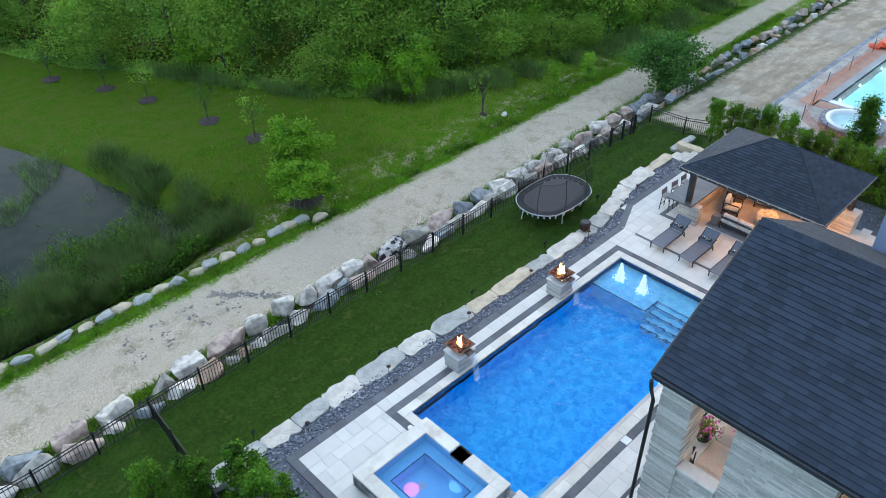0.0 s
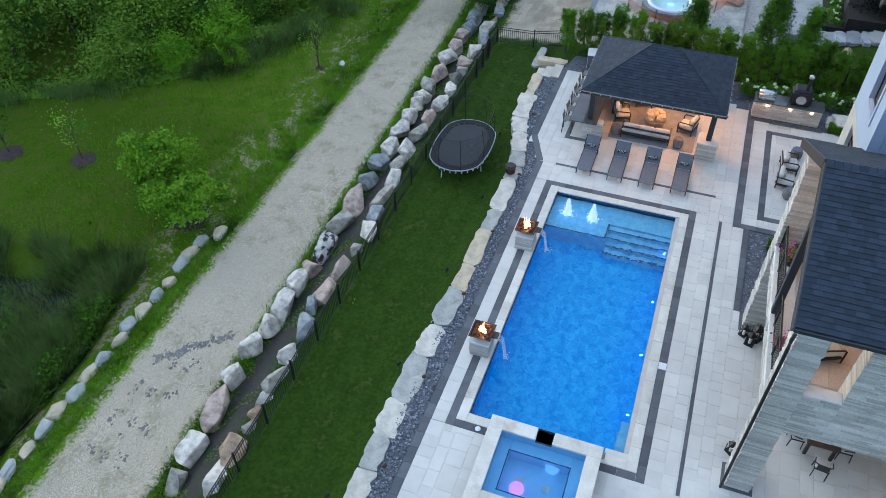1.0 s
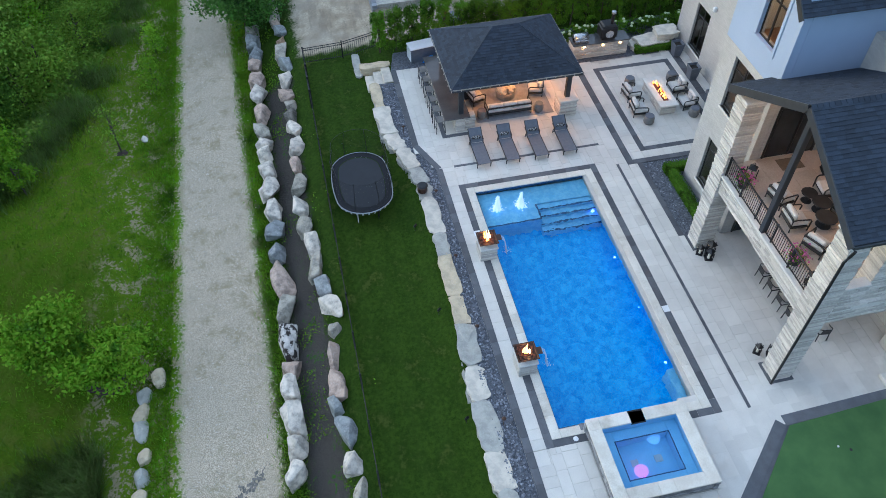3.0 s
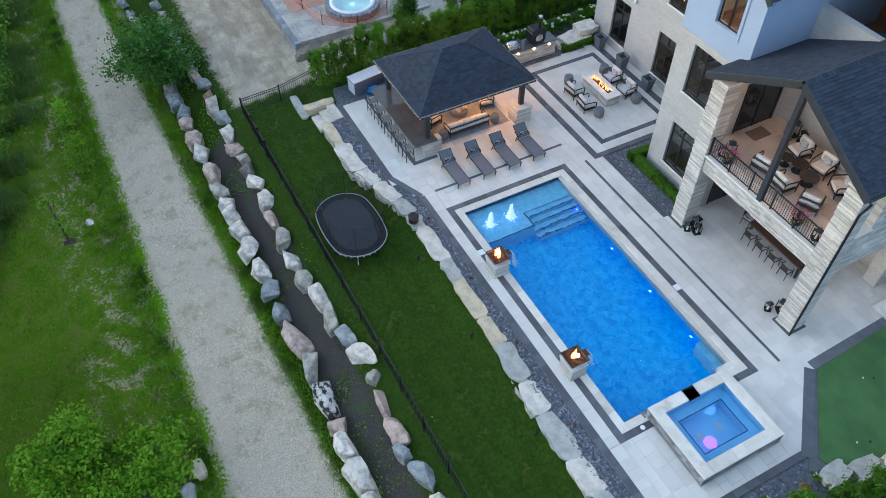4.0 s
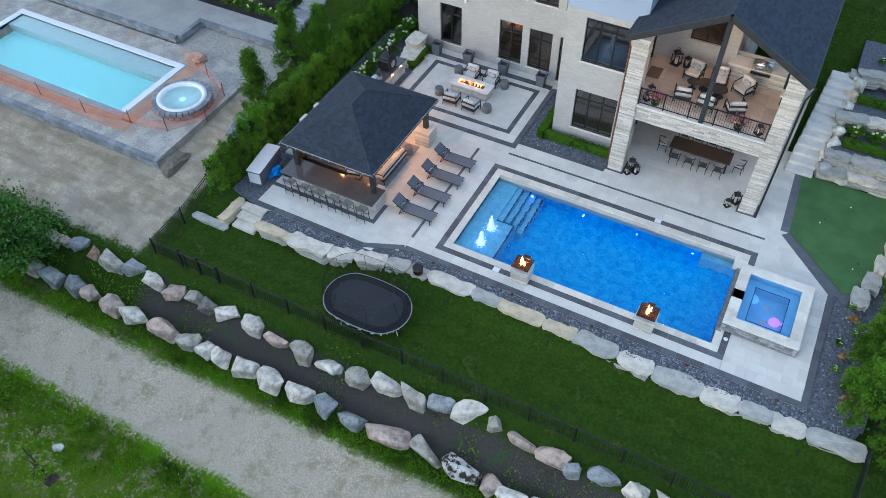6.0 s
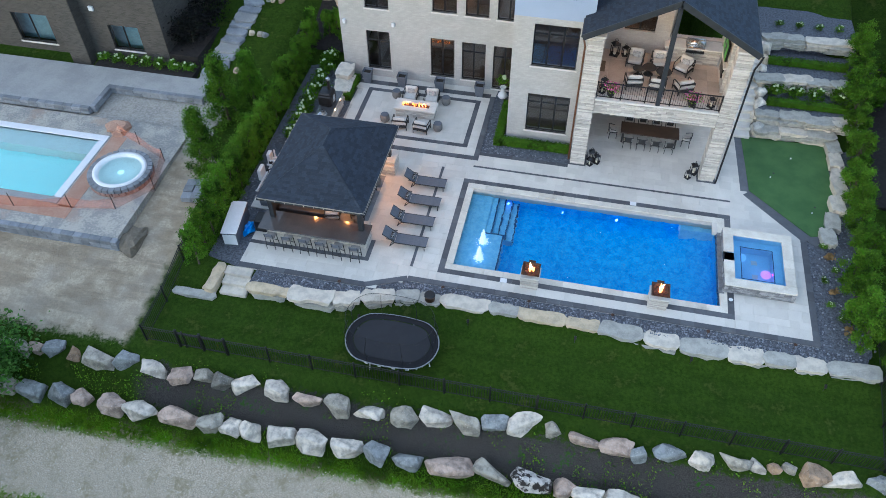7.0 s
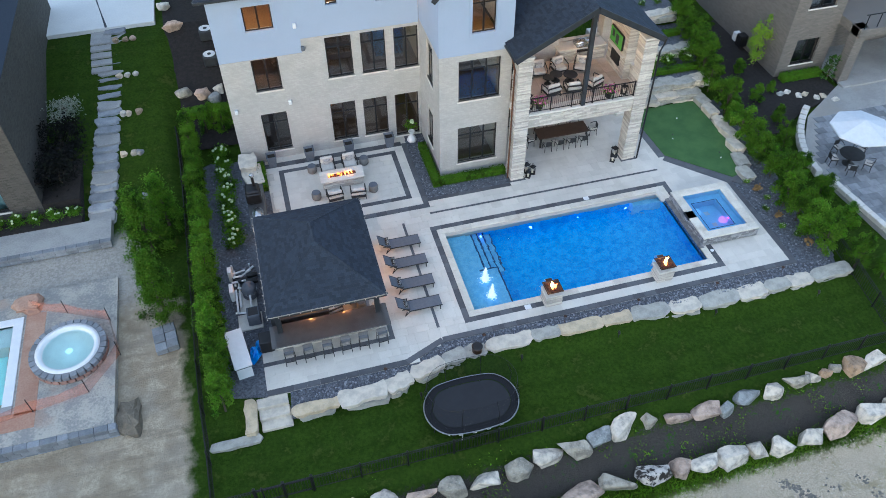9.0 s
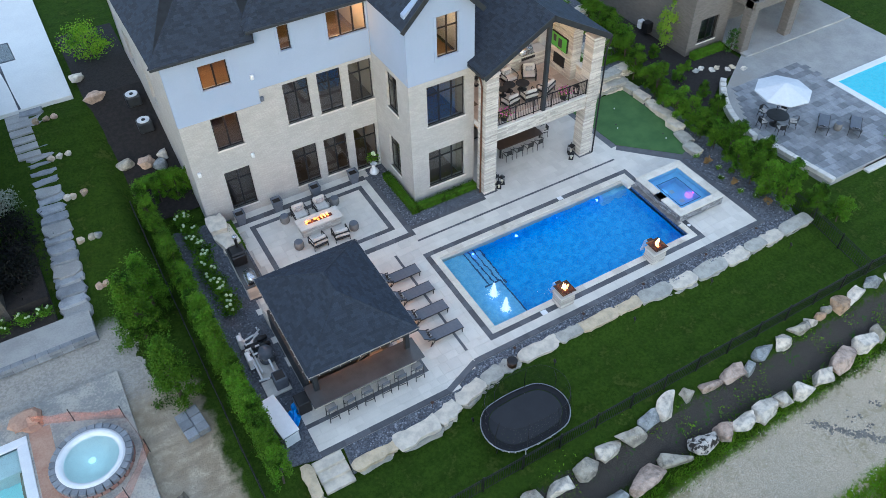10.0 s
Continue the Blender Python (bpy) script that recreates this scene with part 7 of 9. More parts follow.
def box_hedge(name, x0, y0, x1, y1, z0, z1, seed, label):
    g = np.random.default_rng(seed)
    vol = (x1 - x0) * (y1 - y0)
    n = int(min(max(vol * 2200, 900), 9000))
    p = np.stack([g.uniform(x0, x1, n), g.uniform(y0, y1, n), g.uniform(z0, z1, n)], 1)
    ax = g.integers(0, 5, n)
    for a, (d, v) in enumerate(((0, x0), (0, x1), (1, y0), (1, y1), (2, z1))):
        p[ax == a, d] = v + g.normal(0, 0.02, (ax == a).sum())
    p[ax == 4, 2] = z1 + g.normal(0, 0.02, (ax == 4).sum())
    r = thing(name, label, "hedge", group="clipped box hedges")
    part("foliage", quads("foliage", leaves(g, p, 0.07), GREEN_BOX), None, r)
    part("core", S().box(x0 + 0.04, y0 + 0.04, z0, x1 - 0.04, y1 - 0.04, z1 - 0.04, 0.03), GREEN_BOX, r)


box_hedge("box_hedge", 1.05, 9.9, 1.5, 13.6, -0.04, 0.42, 1, "low clipped box hedge round the bay")
box_hedge("box_hedge", 1.5, 9.9, 5.3, 10.35, -0.04, 0.42, 2, "low clipped box hedge below the bay window")
box_hedge("box_hedge", -8.5, 12.2, -8.05, 14.4, -0.04, 0.4, 3, "low clipped box hedge beside the stone slabs")
for k in range(9):
    x, y = 18.4 + rt.uniform(-0.3, 0.5), 0.2 + k * 0.75
    place_copy(hy, x, y, rt.uniform(0, 360), 0.35, z=-0.05) if k % 3 else plant("grass_tuft", "small straw-coloured grass tuft in the pebbles", "ornamental grass", 480 + k, 0.4, 0.35, 150, 0.16, mat("straw", (0.3, 0.18, 0.07), (0.2, 0.14, 0.06), 0.9), pose(x, y, -0.05), "grass tufts", 0.01, clumps=8)

GRIT = mat("path_stone", (0.62, 0.57, 0.48), (0.36, 0.32, 0.26), 0.9, island=0.4, bump=0.1)
s = S()
for _ in range(6500):
    x = rt.uniform(-34, 27)
    y = rt.uniform(-13.7, -9.9 + 0.03 * x) if rt.random() < 0.8 else rt.choice((-13.6, -10.0 + 0.03 * x)) + rt.gauss(0, 0.3)
    r0 = rt.uniform(0.012, 0.035)
    s.lump((x, y, float(np.interp(y, [-14.4, -13.7, -10.2, -9.4], [-2.65, -2.42, -2.4, -2.3])) + 0.01), (r0, r0 * 0.8, r0 * 0.5), rt, 3, 5, 0.1, 0, rt.uniform(0, 6))
tagged(part("path_stones", s, GRIT), "loose pale crushed stone on the path", "gravel", kind="stuff")
# damp dark streaks across the path
DAMP = mat("damp_soil", (0.12, 0.11, 0.1), (0.24, 0.22, 0.19), 0.9, fine=12, coarse=3)
s = S()
for k in range(330):
    f = rt.random()
    x, y = (11.2 + 2.4 * f + rt.gauss(0, 0.12), -10.2 - 2.6 * f + rt.gauss(0, 0.1)) if k < 200 else (13.5 + 1.5 * (k % 4) + rt.gauss(0, 0.22), -12.6 + 0.7 * (k % 3) + rt.gauss(0, 0.12))
    r0 = rt.uniform(0.03, 0.1)
    s.add([(x, y, -2.39)] + [(x + r0 * rt.uniform(0.5, 1.3) * math.cos(j * 0.9), y + r0 * rt.uniform(0.4, 1.0) * math.sin(j * 0.9), -2.398) for j in range(7)], [(0, j + 1, (j + 1) % 7 + 1) for j in range(7)])
tagged(part("damp_patch", s, DAMP), "dark damp streaks across the gravel path", "stain", kind="stuff")
# bushy weeds on the pond bank
bx, by = rng.uniform(11, 30, 40000), -16.2 - np.abs(rng.normal(0, 2.6, 40000))
bk = np.array([noise.noise((a * 0.45, b * 0.45, 5)) for a, b in zip(bx, by)])
sel = bk > np.where(by < -19.5, 0.12, -0.08)
bx, by, bk = bx[sel], by[sel], bk[sel]
tagged(new("bank_weeds", quads("bank_weeds", leaves(rng, np.stack([bx, by, np.maximum(land(bx, by), -3.2) + rng.uniform(0.0, 1, len(bx)) * (0.4 + bk * 1.6)], 1), 0.17), GREEN_BOX)), "tangled weeds on the pond bank", "weeds", kind="stuff")

# ---- balcony furniture ----
bc = lounge_chair("dark framed chair with pale cushions on the balcony", "chairs on the balcony", 0.8)
bc.matrix_basis = pose(8.0, 12.7, BAL + 0.002, 0, 0, 172)
for x, y, a in ((9.25, 12.75, 185), (10.5, 12.5, 150), (8.0, 10.75, 10), (9.2, 10.65, -4), (10.5, 10.8, 25)):
    copy_thing(bc, pose(x, y, BAL + 0.002, 0, 0, a))
for x, y, r0 in ((8.2, 11.75, 0.3), (8.75, 11.95, 0.36), (9.5, 11.7, 0.4)):
    r = thing("coffee_table", "round black coffee table on the balcony", "table", pose(x, y, BAL + 0.002), "balcony tables")
    part("tabletop", S().lathe([(r0, 0.4), (r0 + 0.01, 0.42), (r0 - 0.01, 0.44)], 22), WICKER, r)
    part("pedestal", S().lathe([(r0 * 0.7, 0.0), (r0 * 0.25, 0.06), (r0 * 0.22, 0.34), (r0 * 0.6, 0.4)], 16), WICKER, r)


CANDLE = mat("candle_wax", (0.75, 0.7, 0.58), (0.68, 0.62, 0.5), 0.6)


def lantern(h=0.7):
    r = thing("lantern", "black metal lantern with a pale candle", "lantern", group="candle lanterns")
    w = 0.15
    for x in (-w, w):
        for y in (-w, w):
            part("post", S().box(x - 0.015, y - 0.015, 0.04, x + 0.015, y + 0.015, h * 0.72, 0.004), BLACK, r)
    part("base", S().box(-w - 0.03, -w - 0.03, 0, w + 0.03, w + 0.03, 0.045, 0.01), BLACK, r)
    part("roof", S().lathe([(w * 1.5, h * 0.72), (w * 1.1, h * 0.8), (w * 0.4, h * 0.9), (w * 0.25, h * 0.93)], 4), BLACK, r)
    part("ring_handle", S().tube([(0.07 * math.cos(a * 0.628), 0, h * 0.97 + 0.07 * math.sin(a * 0.628)) for a in range(10)], 0.01, 5, True), BLACK, r)
    part("candle", S().lathe([(0.06, 0.045), (0.06, h * 0.4), (0.01, h * 0.41)], 12), CANDLE, r, "pale pillar candle")
    return r


ln = lantern()
ln.matrix_basis = pose(6.55, 10.25, BAL + 0.002)
for x, y, z, s_ in ((6.5, 9.85, BAL, 0.8), (6.9, 13.4, BAL, 1.3), (7.45, 13.45, BAL, 0.95), (11.9, 9.75, BAL, 0.9), (12.05, 9.75, 0, 1.1), (11.75, 9.3, 0, 0.8), (6.55, 9.75, 0, 1.1), (6.5, 9.3, 0, 0.8), (6.85, 9.55, 0, 0.95)):
    c = copy_thing(ln, pose(x, y, z + 0.002, 0, 0, x * 50))
    c.scale = (s_, s_, s_)
PINK = mat("petunia", (0.5, 0.06, 0.28), (0.7, 0.2, 0.45), 0.7, fine=8, coarse=8, island=0.4)
fp = thing("flower_pot", "black pot of pink and purple petunias", "flower pot", pose(6.95, 9.72, BAL + 0.002), "flower pots on the balcony")
part("pot", S().lathe([(0.17, 0), (0.24, 0.3), (0.26, 0.32), (0.22, 0.32), (0.2, 0.26)], 16), BLACK, fp)
g_ = np.random.default_rng(9)
pt = g_.normal(size=(420, 3)) * np.array([0.17, 0.17, 0.11]) + np.array([0, 0, 0.45])
part("leaves", quads("leaves", leaves(g_, pt, 0.08), GREEN_TREE), None, fp)
pt = g_.normal(size=(150, 3)) * np.array([0.19, 0.19, 0.1]) + np.array([0, 0, 0.52])
part("flowers", quads("flowers", leaves(g_, pt, 0.09, 0.6, 0.9), PINK), None, fp)
copy_thing(fp, pose(10.95, 9.7, BAL + 0.002))
# outdoor kitchen on the balcony
kt = thing("outdoor_kitchen", "pale stone outdoor kitchen with a steel grill", "kitchen", pose(11.0, 13.75, BAL))
stack_column("base", -1.55, -0.4, 1.3, 0.4, 0, 0.88, rc, kt)
part("worktop", S().box(-1.62, -0.46, 0.88, 1.34, 0.44, 0.94, 0.012), STONE_CAP, kt)
STEEL = mat("steel", (0.55, 0.56, 0.58), (0.45, 0.46, 0.48), 0.25, metal=0.9, bump=0.03)
gr = part("grill", S().box(-0.5, -0.44, 0.62, 0.45, 0.3, 1.0, 0.03), STEEL, kt, "stainless steel grill")
hood = S().tube([(-0.5, -0.02, 1.02), (0.45, -0.02, 1.02)], 0.26, 14)
hood.smooth = True
part("hood", hood, STEEL, gr)
part("handle", S().bar((-0.4, -0.3, 1.1), (0.35, -0.3, 1.1), 0.03), STEEL, gr)
part("control_panel", S().box(-0.5, -0.47, 0.7, 0.45, -0.44, 0.82, 0.006), BLACK, gr)
tv = thing("television", "wall screen showing a green field above the fireplace", "television", pose(12.26, 12.1, BAL + 2.05))
part("bezel", S().box(-0.06, -0.75, -0.45, 0.05, 0.75, 0.45, 0.015), BLACK, tv)
part("screen", S().box(-0.07, -0.71, -0.41, -0.06, 0.71, 0.41), glow("screen_green", (0.08, 0.3, 0.04), 0.08), tv, "lit green screen")
part("picture_patch", S().box(-0.074, -0.3, -0.3, -0.07, 0.05, 0.25).box(-0.074, 0.25, -0.1, -0.07, 0.5, 0.3), glow("screen_patch", (0.02, 0.02, 0.03), 0.05), tv)
solid("door_mat", S().box(5.85, 11.7, BAL + 0.003, 6.5, 12.7, BAL + 0.015, 0.004), mat("coir", (0.18, 0.14, 0.1), None, 0.95), "brown coir mat by the sliding door", "mat")

# ---- dining table under the balcony ----
dt = thing("dining_table", "long dark wood outdoor dining table", "dining table", pose(9.55, 12.0, 0.002))
part("tabletop", S().box(-1.6, -0.52, 0.7, 1.6, 0.52, 0.76, 0.015), mat("dark_wood", (0.045, 0.028, 0.02), (0.075, 0.045, 0.03), 0.4, fine=18, coarse=2), dt)
for x in (-1.45, 1.45):
    for y in (-0.4, 0.4):
        part("leg", S().box(x - 0.05, y - 0.05, 0, x + 0.05, y + 0.05, 0.7, 0.008), WICKER, dt)


def dining_chair():
    r = thing("dining_chair", "dark framed dining chair with a pale seat pad", "chair", group="chairs at the dining table")
    for x in (-0.22, 0.22):
        part("leg", S().bar((x, 0.2, 0), (x * 0.95, 0.18, 0.44), 0.03), WICKER, r)
        part("leg", S().bar((x, -0.24, 0), (x * 0.95, -0.2, 0.44), 0.03), WICKER, r)
    part("seat", S().box(-0.24, -0.22, 0.42, 0.24, 0.22, 0.46, 0.01), WICKER, r)
    part("seat_pad", cushion(S(), -0.22, -0.2, 0.46, 0.22, 0.21, 0.53), FABRIC, r, "pale seat pad")
    pts = [(-0.26, 0.1, 0.62), (-0.27, -0.15, 0.7), (-0.16, -0.26, 0.78), (0.16, -0.26, 0.78), (0.27, -0.15, 0.7), (0.26, 0.1, 0.62)]
    part("back_hoop", S().tube(pts, 0.022, 6), WICKER, r)
    part("backrest", S().slab([(-0.18, -0.25, 0.5), (0.18, -0.25, 0.5), (0.18, -0.265, 0.78), (-0.18, -0.265, 0.78)], 0.02), WICKER, r)
    return r


dc = dining_chair()
dc.matrix_basis = pose(8.4, 11.3, 0.002)
for k in range(1, 4):
    copy_thing(dc, pose(8.4 + 0.76 * k, 11.28, 0.002, 0, 0, k - 2))
for k in range(4):
    copy_thing(dc, pose(8.4 + 0.76 * k, 12.75, 0.002, 0, 0, 180))
copy_thing(dc, pose(7.55, 12.0, 0.002, 0, 0, -80))
copy_thing(dc, pose(11.6, 12.05, 0.002, 0, 0, 82))

# ---- cooking island with the pizza oven ----
isl = thing("cooking_island", "stone cooking island with dark counter and lit niches", "kitchen island", pose(-8.75, 10.0, 0.002))
stack_column("base", -0.4, -1.5, 0.42, 1.7, 0, 0.88, rc, isl)
part("counter", S().box(-0.46, -1.56, 0.88, 0.48, 1.76, 0.94, 0.015), COUNTER, isl, "dark granite counter")
for y in (-0.9, 0.2, 1.2):
    part("niche_lamp", S().box(0.44, y - 0.06, 0.74, 0.47, y + 0.06, 0.8, 0.006), WARM, isl, "small warm lamp")
gg = thing("gas_grill", "stainless steel gas grill on the stone island", "grill", pose(-8.75, 9.0, 0.945))
part("firebox", S().box(-0.3, -0.4, 0.0, 0.3, 0.4, 0.16, 0.02), STEEL, gg)
hood = S().tube([(0, -0.4, 0.18), (0, 0.4, 0.18)], 0.25, 14)
hood.smooth = True
part("hood", hood, STEEL, gg)
part("handle", S().bar((0.27, -0.32, 0.26), (0.27, 0.32, 0.26), 0.025), STEEL, gg)
ov = thing("pizza_oven", "black metal pizza oven with a short chimney", "pizza oven", pose(-8.8, 10.55, 0.945))
part("body", S().box(-0.42, -0.48, 0.08, 0.36, 0.48, 0.72, 0.06), BLACK, ov)
part("vault", S().box(-0.4, -0.4, 0.68, 0.34, 0.4, 0.86, 0.08), BLACK, ov)
part("door", S().lathe([(0.22, 0.0), (0.24, 0.03), (0.18, 0.04)], 18), STEEL, ov, "round steel-rimmed door", Matrix.Translation((0.36, 0, 0.36)) @ pose(0, 0, 0, 0, 90, 0))
part("chimney", S().tube([(0.1, 0.15, 0.8), (0.1, 0.15, 1.45)], 0.08, 12), BLACK, ov)
part("chimney_cap", S().lathe([(0.1, 1.45), (0.13, 1.5), (0.13, 1.6), (0.05, 1.64)], 14, (0.1, 0.15, 0)), STEEL, ov, "bright steel chimney cap")
for y in (-0.35, 0.35):
    part("foot", S().box(-0.3, y - 0.05, 0, 0.3, y + 0.05, 0.09, 0.01), BLACK, ov)
for k, (x, y, z, w, d) in enumerate(((-8.7, 13.2, 0.45, 1.0, 1.9), (-8.9, 14.2, 0.8, 1.0, 1.3), (-8.8, 12.5, 0.25, 0.8, 0.9), (-8.8, 13.6, 0.42, 1.1, 1.6))):
    solid("limestone_slab", split_slab(w, d, 0.4, rb), LIMES[0], "big stacked limestone slab beside the island", "stone", group="stacked slabs", at=pose(x, y, z, 0, 0, rb.uniform(-8, 8)))
vs_ = thing("vase_planter", "white vase with a small leafy plant by the door", "vase", pose(0.85, 14.35, 0.0))
v_ = S().lathe([(0.2, 0), (0.3, 0.12), (0.24, 0.3), (0.1, 0.45), (0.1, 0.6), (0.2, 0.75), (0.18, 0.78), (0.12, 0.7)], 20)
v_.smooth = True
part("vase", v_, WHITE, vs_)
cm, _c = crown_mesh("plant", 501, 0.8, 0.6, 260, 0.12, GREEN_HEDGE, clumps=12)
part("plant", cm, None, vs_, at=Matrix.Translation((0, 0, 0.7)))
part("flower_head", S().lump((0.05, 0, 1.45), (0.14, 0.14, 0.12), rb, 5, 8), FLOWER, vs_)
for x, y, z, m_ in ((-5.9, 14.95, 3.75, WHITE), (-8.9, 14.95, 3.65, WHITE), (-4.75, 14.9, 7.0, SLING), (-5.0, 14.95, 8.35, WHITE)):
    solid("wall_light", S().box(x - 0.09, y - 0.12, z - 0.13, x + 0.09, y + 0.06, z + 0.13, 0.03), m_, "small box light fixed to the house wall", "wall light", group="wall lights")

# ---- service corner west of the pavilion ----
sb = thing("outdoor_cooler", "long dark cabinet with a white lid", "cabinet", pose(-10.55, 0.7, -0.04, 0, 0, 8))
part("body", S().box(-0.36, -1.1, 0, 0.36, 1.1, 0.86, 0.02), SLING, sb)
part("lid", S().box(-0.4, -1.14, 0.86, 0.4, 1.14, 0.93, 0.02), WHITE, sb, "white lid")
part("door_panel", S().box(-0.34, -1.125, 0.1, 0.34, -1.1, 0.78, 0.01), WHITE, sb)
BLUE = mat("blue_tarp", (0.01, 0.16, 0.62), (0.02, 0.3, 0.8), 0.4, fine=6, coarse=3, bump=0.5, dist=0.05)
solid("pool_cleaner", S().lump((0, 0, 0.2), (0.28, 0.45, 0.2), rb, 7, 10, 0.3, cuts=5).lump((0.25, 0.5, 0.15), (0.2, 0.25, 0.16), rb, 6, 9, 0.3).tube([(-0.1, -0.3, 0.3), (0.1, 0.1, 0.5), (0.35, 0.5, 0.3)], 0.05, 8), BLUE, "bright blue pool cleaner and crumpled cover", "pool cleaner", at=pose(-9.9, 0.75, -0.03))
eq = thing("pool_equipment", "white pipes, pumps and filters on the pebbles", "pool equipment", pose(-9.95, 4.1, -0.04))
for x0, y0, x1, y1 in ((-0.55, -1.75, 0.6, -0.75), (-0.4, -0.6, 0.45, 0.75)):
    part("pad", S().box(x0, y0, 0, x1, y1, 0.1, 0.02), STONE_CAP, eq, "pale concrete pad")
t_ = S().lathe([(0.28, 0.1), (0.36, 0.2), (0.36, 0.75), (0.3, 0.9), (0.12, 1.0), (0.1, 1.06)], 20, (0.2, 0.35, 0))
t_.smooth = True
part("filter_tank", t_, SLING, eq, "dark grey filter tank")
part("filter_clamp", S().lathe([(0.38, 0.5), (0.39, 0.53), (0.38, 0.56)], 20, (0.2, 0.35, 0)), STEEL, eq, "steel clamp ring")
part("heater", S().box(-0.05, -1.6, 0.1, 0.55, -0.95, 0.8, 0.04), SLING, eq, "grey pool heater")
part("heater_grille", S().box(0.02, -1.52, 0.8, 0.48, -1.03, 0.82, 0.01), BLACK, eq)
for x, y in ((0.35, 1.15), (0.35, 1.6), (-0.15, 1.35)):
    part("pump", S().tube([(x - 0.22, y, 0.28), (x + 0.05, y, 0.28), (x + 0.3, y, 0.28)], [0.13, 0.15, 0.11], 12), BLACK, eq, "black pump")
for pts in (((-0.45, -0.9, 0.45), (-0.45, 1.9, 0.45)), ((-0.3, -0.4, 0.3), (-0.3, 1.5, 0.3)), ((-0.45, 0.7, 0.45), (0.3, 0.7, 0.45), (0.3, 0.7, 0.2)), ((-0.45, 1.2, 0.1), (-0.45, 1.2, 0.75), (-0.1, 1.2, 0.75)), ((-0.3, 1.5, 0.3), (0.35, 1.95, 0.3), (0.35, 1.95, 0.75)),
            ((-0.6, 1.0, 0.6), (0.1, 1.0, 0.6)), ((-0.6, 1.6, 0.55), (0.1, 1.75, 0.55)), ((-0.6, -0.75, 0.3), (-0.1, -0.85, 0.3)), ((0.2, 0.0, 0.55), (0.2, -0.7, 0.55), (0.2, -0.95, 0.55)), ((-0.5, 1.9, 0.05), (-0.5, 1.9, 0.9)), ((0.1, 2.0, 0.15), (0.5, 2.3, 0.15))):
    part("pipe", S().tube(pts, 0.05, 8), WHITE, eq, "white pipe")
for x, y, z in ((-0.45, 1.2, 0.6), (-0.45, 0.7, 0.45), (-0.3, 1.5, 0.35), (-0.2, 1.0, 0.6)):
    part("valve", S().box(x - 0.09, y - 0.09, z - 0.07, x + 0.09, y + 0.09, z + 0.09, 0.03), BLACK, eq, "black valve body")
for y0, y1 in ((0.0, 0.6), (1.35, 1.75)):
    part("control_box", S().box(-0.72, y0, 0.3, -0.52, y1, 1.0, 0.02), WHITE, eq, "white control cabinet")
hp = thing("heat_pump", "black slatted pool heater on the pebbles", "heater", pose(-9.3, 1.15, -0.03))
part("casing", S().box(-0.3, -0.35, 0, 0.3, 0.35, 0.75, 0.03), BLACK, hp)
for k in range(8):
    part("slat", S().box(-0.32, -0.34, 0.1 + k * 0.075, 0.32, 0.34, 0.12 + k * 0.075), SLING, hp)

# ---- putting green and the stone terraces east of it ----
pg = thing("putting_green", "small putting green of clipped artificial turf", "putting green", kind="structure")
part("turf", S().prism([(14.95, 8.95), (17.8, 6.1), (18.7, 6.4), (19.25, 9.5), (19.2, 13.5), (14.7, 13.5)], -0.3, 0.02), mat("turf", (0.04, 0.105, 0.03), (0.07, 0.15, 0.045), 0.95, fine=70, coarse=0.8, bump=0.4), pg, "even green turf")
for x, y in ((16.3, 10.6), (18.2, 8.3)):
    part("cup", S().lathe([(0.055, 0.021), (0.055, 0.025), (0.0, 0.026)], 12, (x, y, 0)), BLACK, pg)
for x, y in ((16.1, 10.2), (18.0, 7.8), (17.3, 12.0)):
    solid("golf_ball", S().lathe([(0.0, 0.02), (0.03, 0.03), (0.04, 0.06), (0.03, 0.09), (0, 0.1)], 8, (x, y, 0)), WHITE, "white ball lying on the putting green", "ball", group="golf balls")
for k in range(7):
    f = k / 6
    x, y = 18.55 + 1.0 * min(f * 2, 1), 6.0 + 7.2 * f
    solid("limestone_slab", split_slab(0.75, 1.3, 0.4, rb), LIMES[rb.choice((0, 2))], "pale limestone slab edging the putting green", "stone", group="slabs round the putting green", at=pose(x, y, 0.28 + rb.uniform(-0.05, 0.12), 0, rb.uniform(-4, 4), rb.uniform(-12, 12)))
for tier, (y, z) in enumerate(((13.9, 0.55), (14.5, 1.05), (17.2, 1.75), (20.2, 2.6))):
    for k in range(4 if tier else 3):
        x = 16.1 + k * 1.35
        for zz in (z, z - 0.2, z - 0.42):
            solid("limestone_slab", split_slab(rb.uniform(1.2, 1.9), rb.uniform(0.7, 1.0), 0.24, rb), LIMES[rb.choice((0, 2, 2))], "stacked limestone slab of a garden terrace wall", "stone", group="terrace wall slabs", at=pose(x + rb.uniform(-0.2, 0.2), y + rb.uniform(-0.12, 0.12), zz, 0, 0, rb.uniform(-8, 8)))
tb_ = thing("terrace_bed", "dark pebble terrace bed between stone walls", "planting bed", kind="structure")
for y0, y1, z in ((14.5, 17.2, 0.98), (17.2, 20.2, 1.7), (20.2, 24, 2.55)):
    part("pebbles", S().box(15.5, y0, z - 1.0, 21.0, y1, z), BED, tb_)
box_hedge("box_hedge", 16.0, 15.3, 20.3, 15.75, 0.98, 1.38, 5, "low clipped box hedge on the stone terrace")
box_hedge("box_hedge", 16.0, 18.4, 20.4, 18.85, 1.7, 2.1, 6, "low clipped box hedge on the upper terrace")
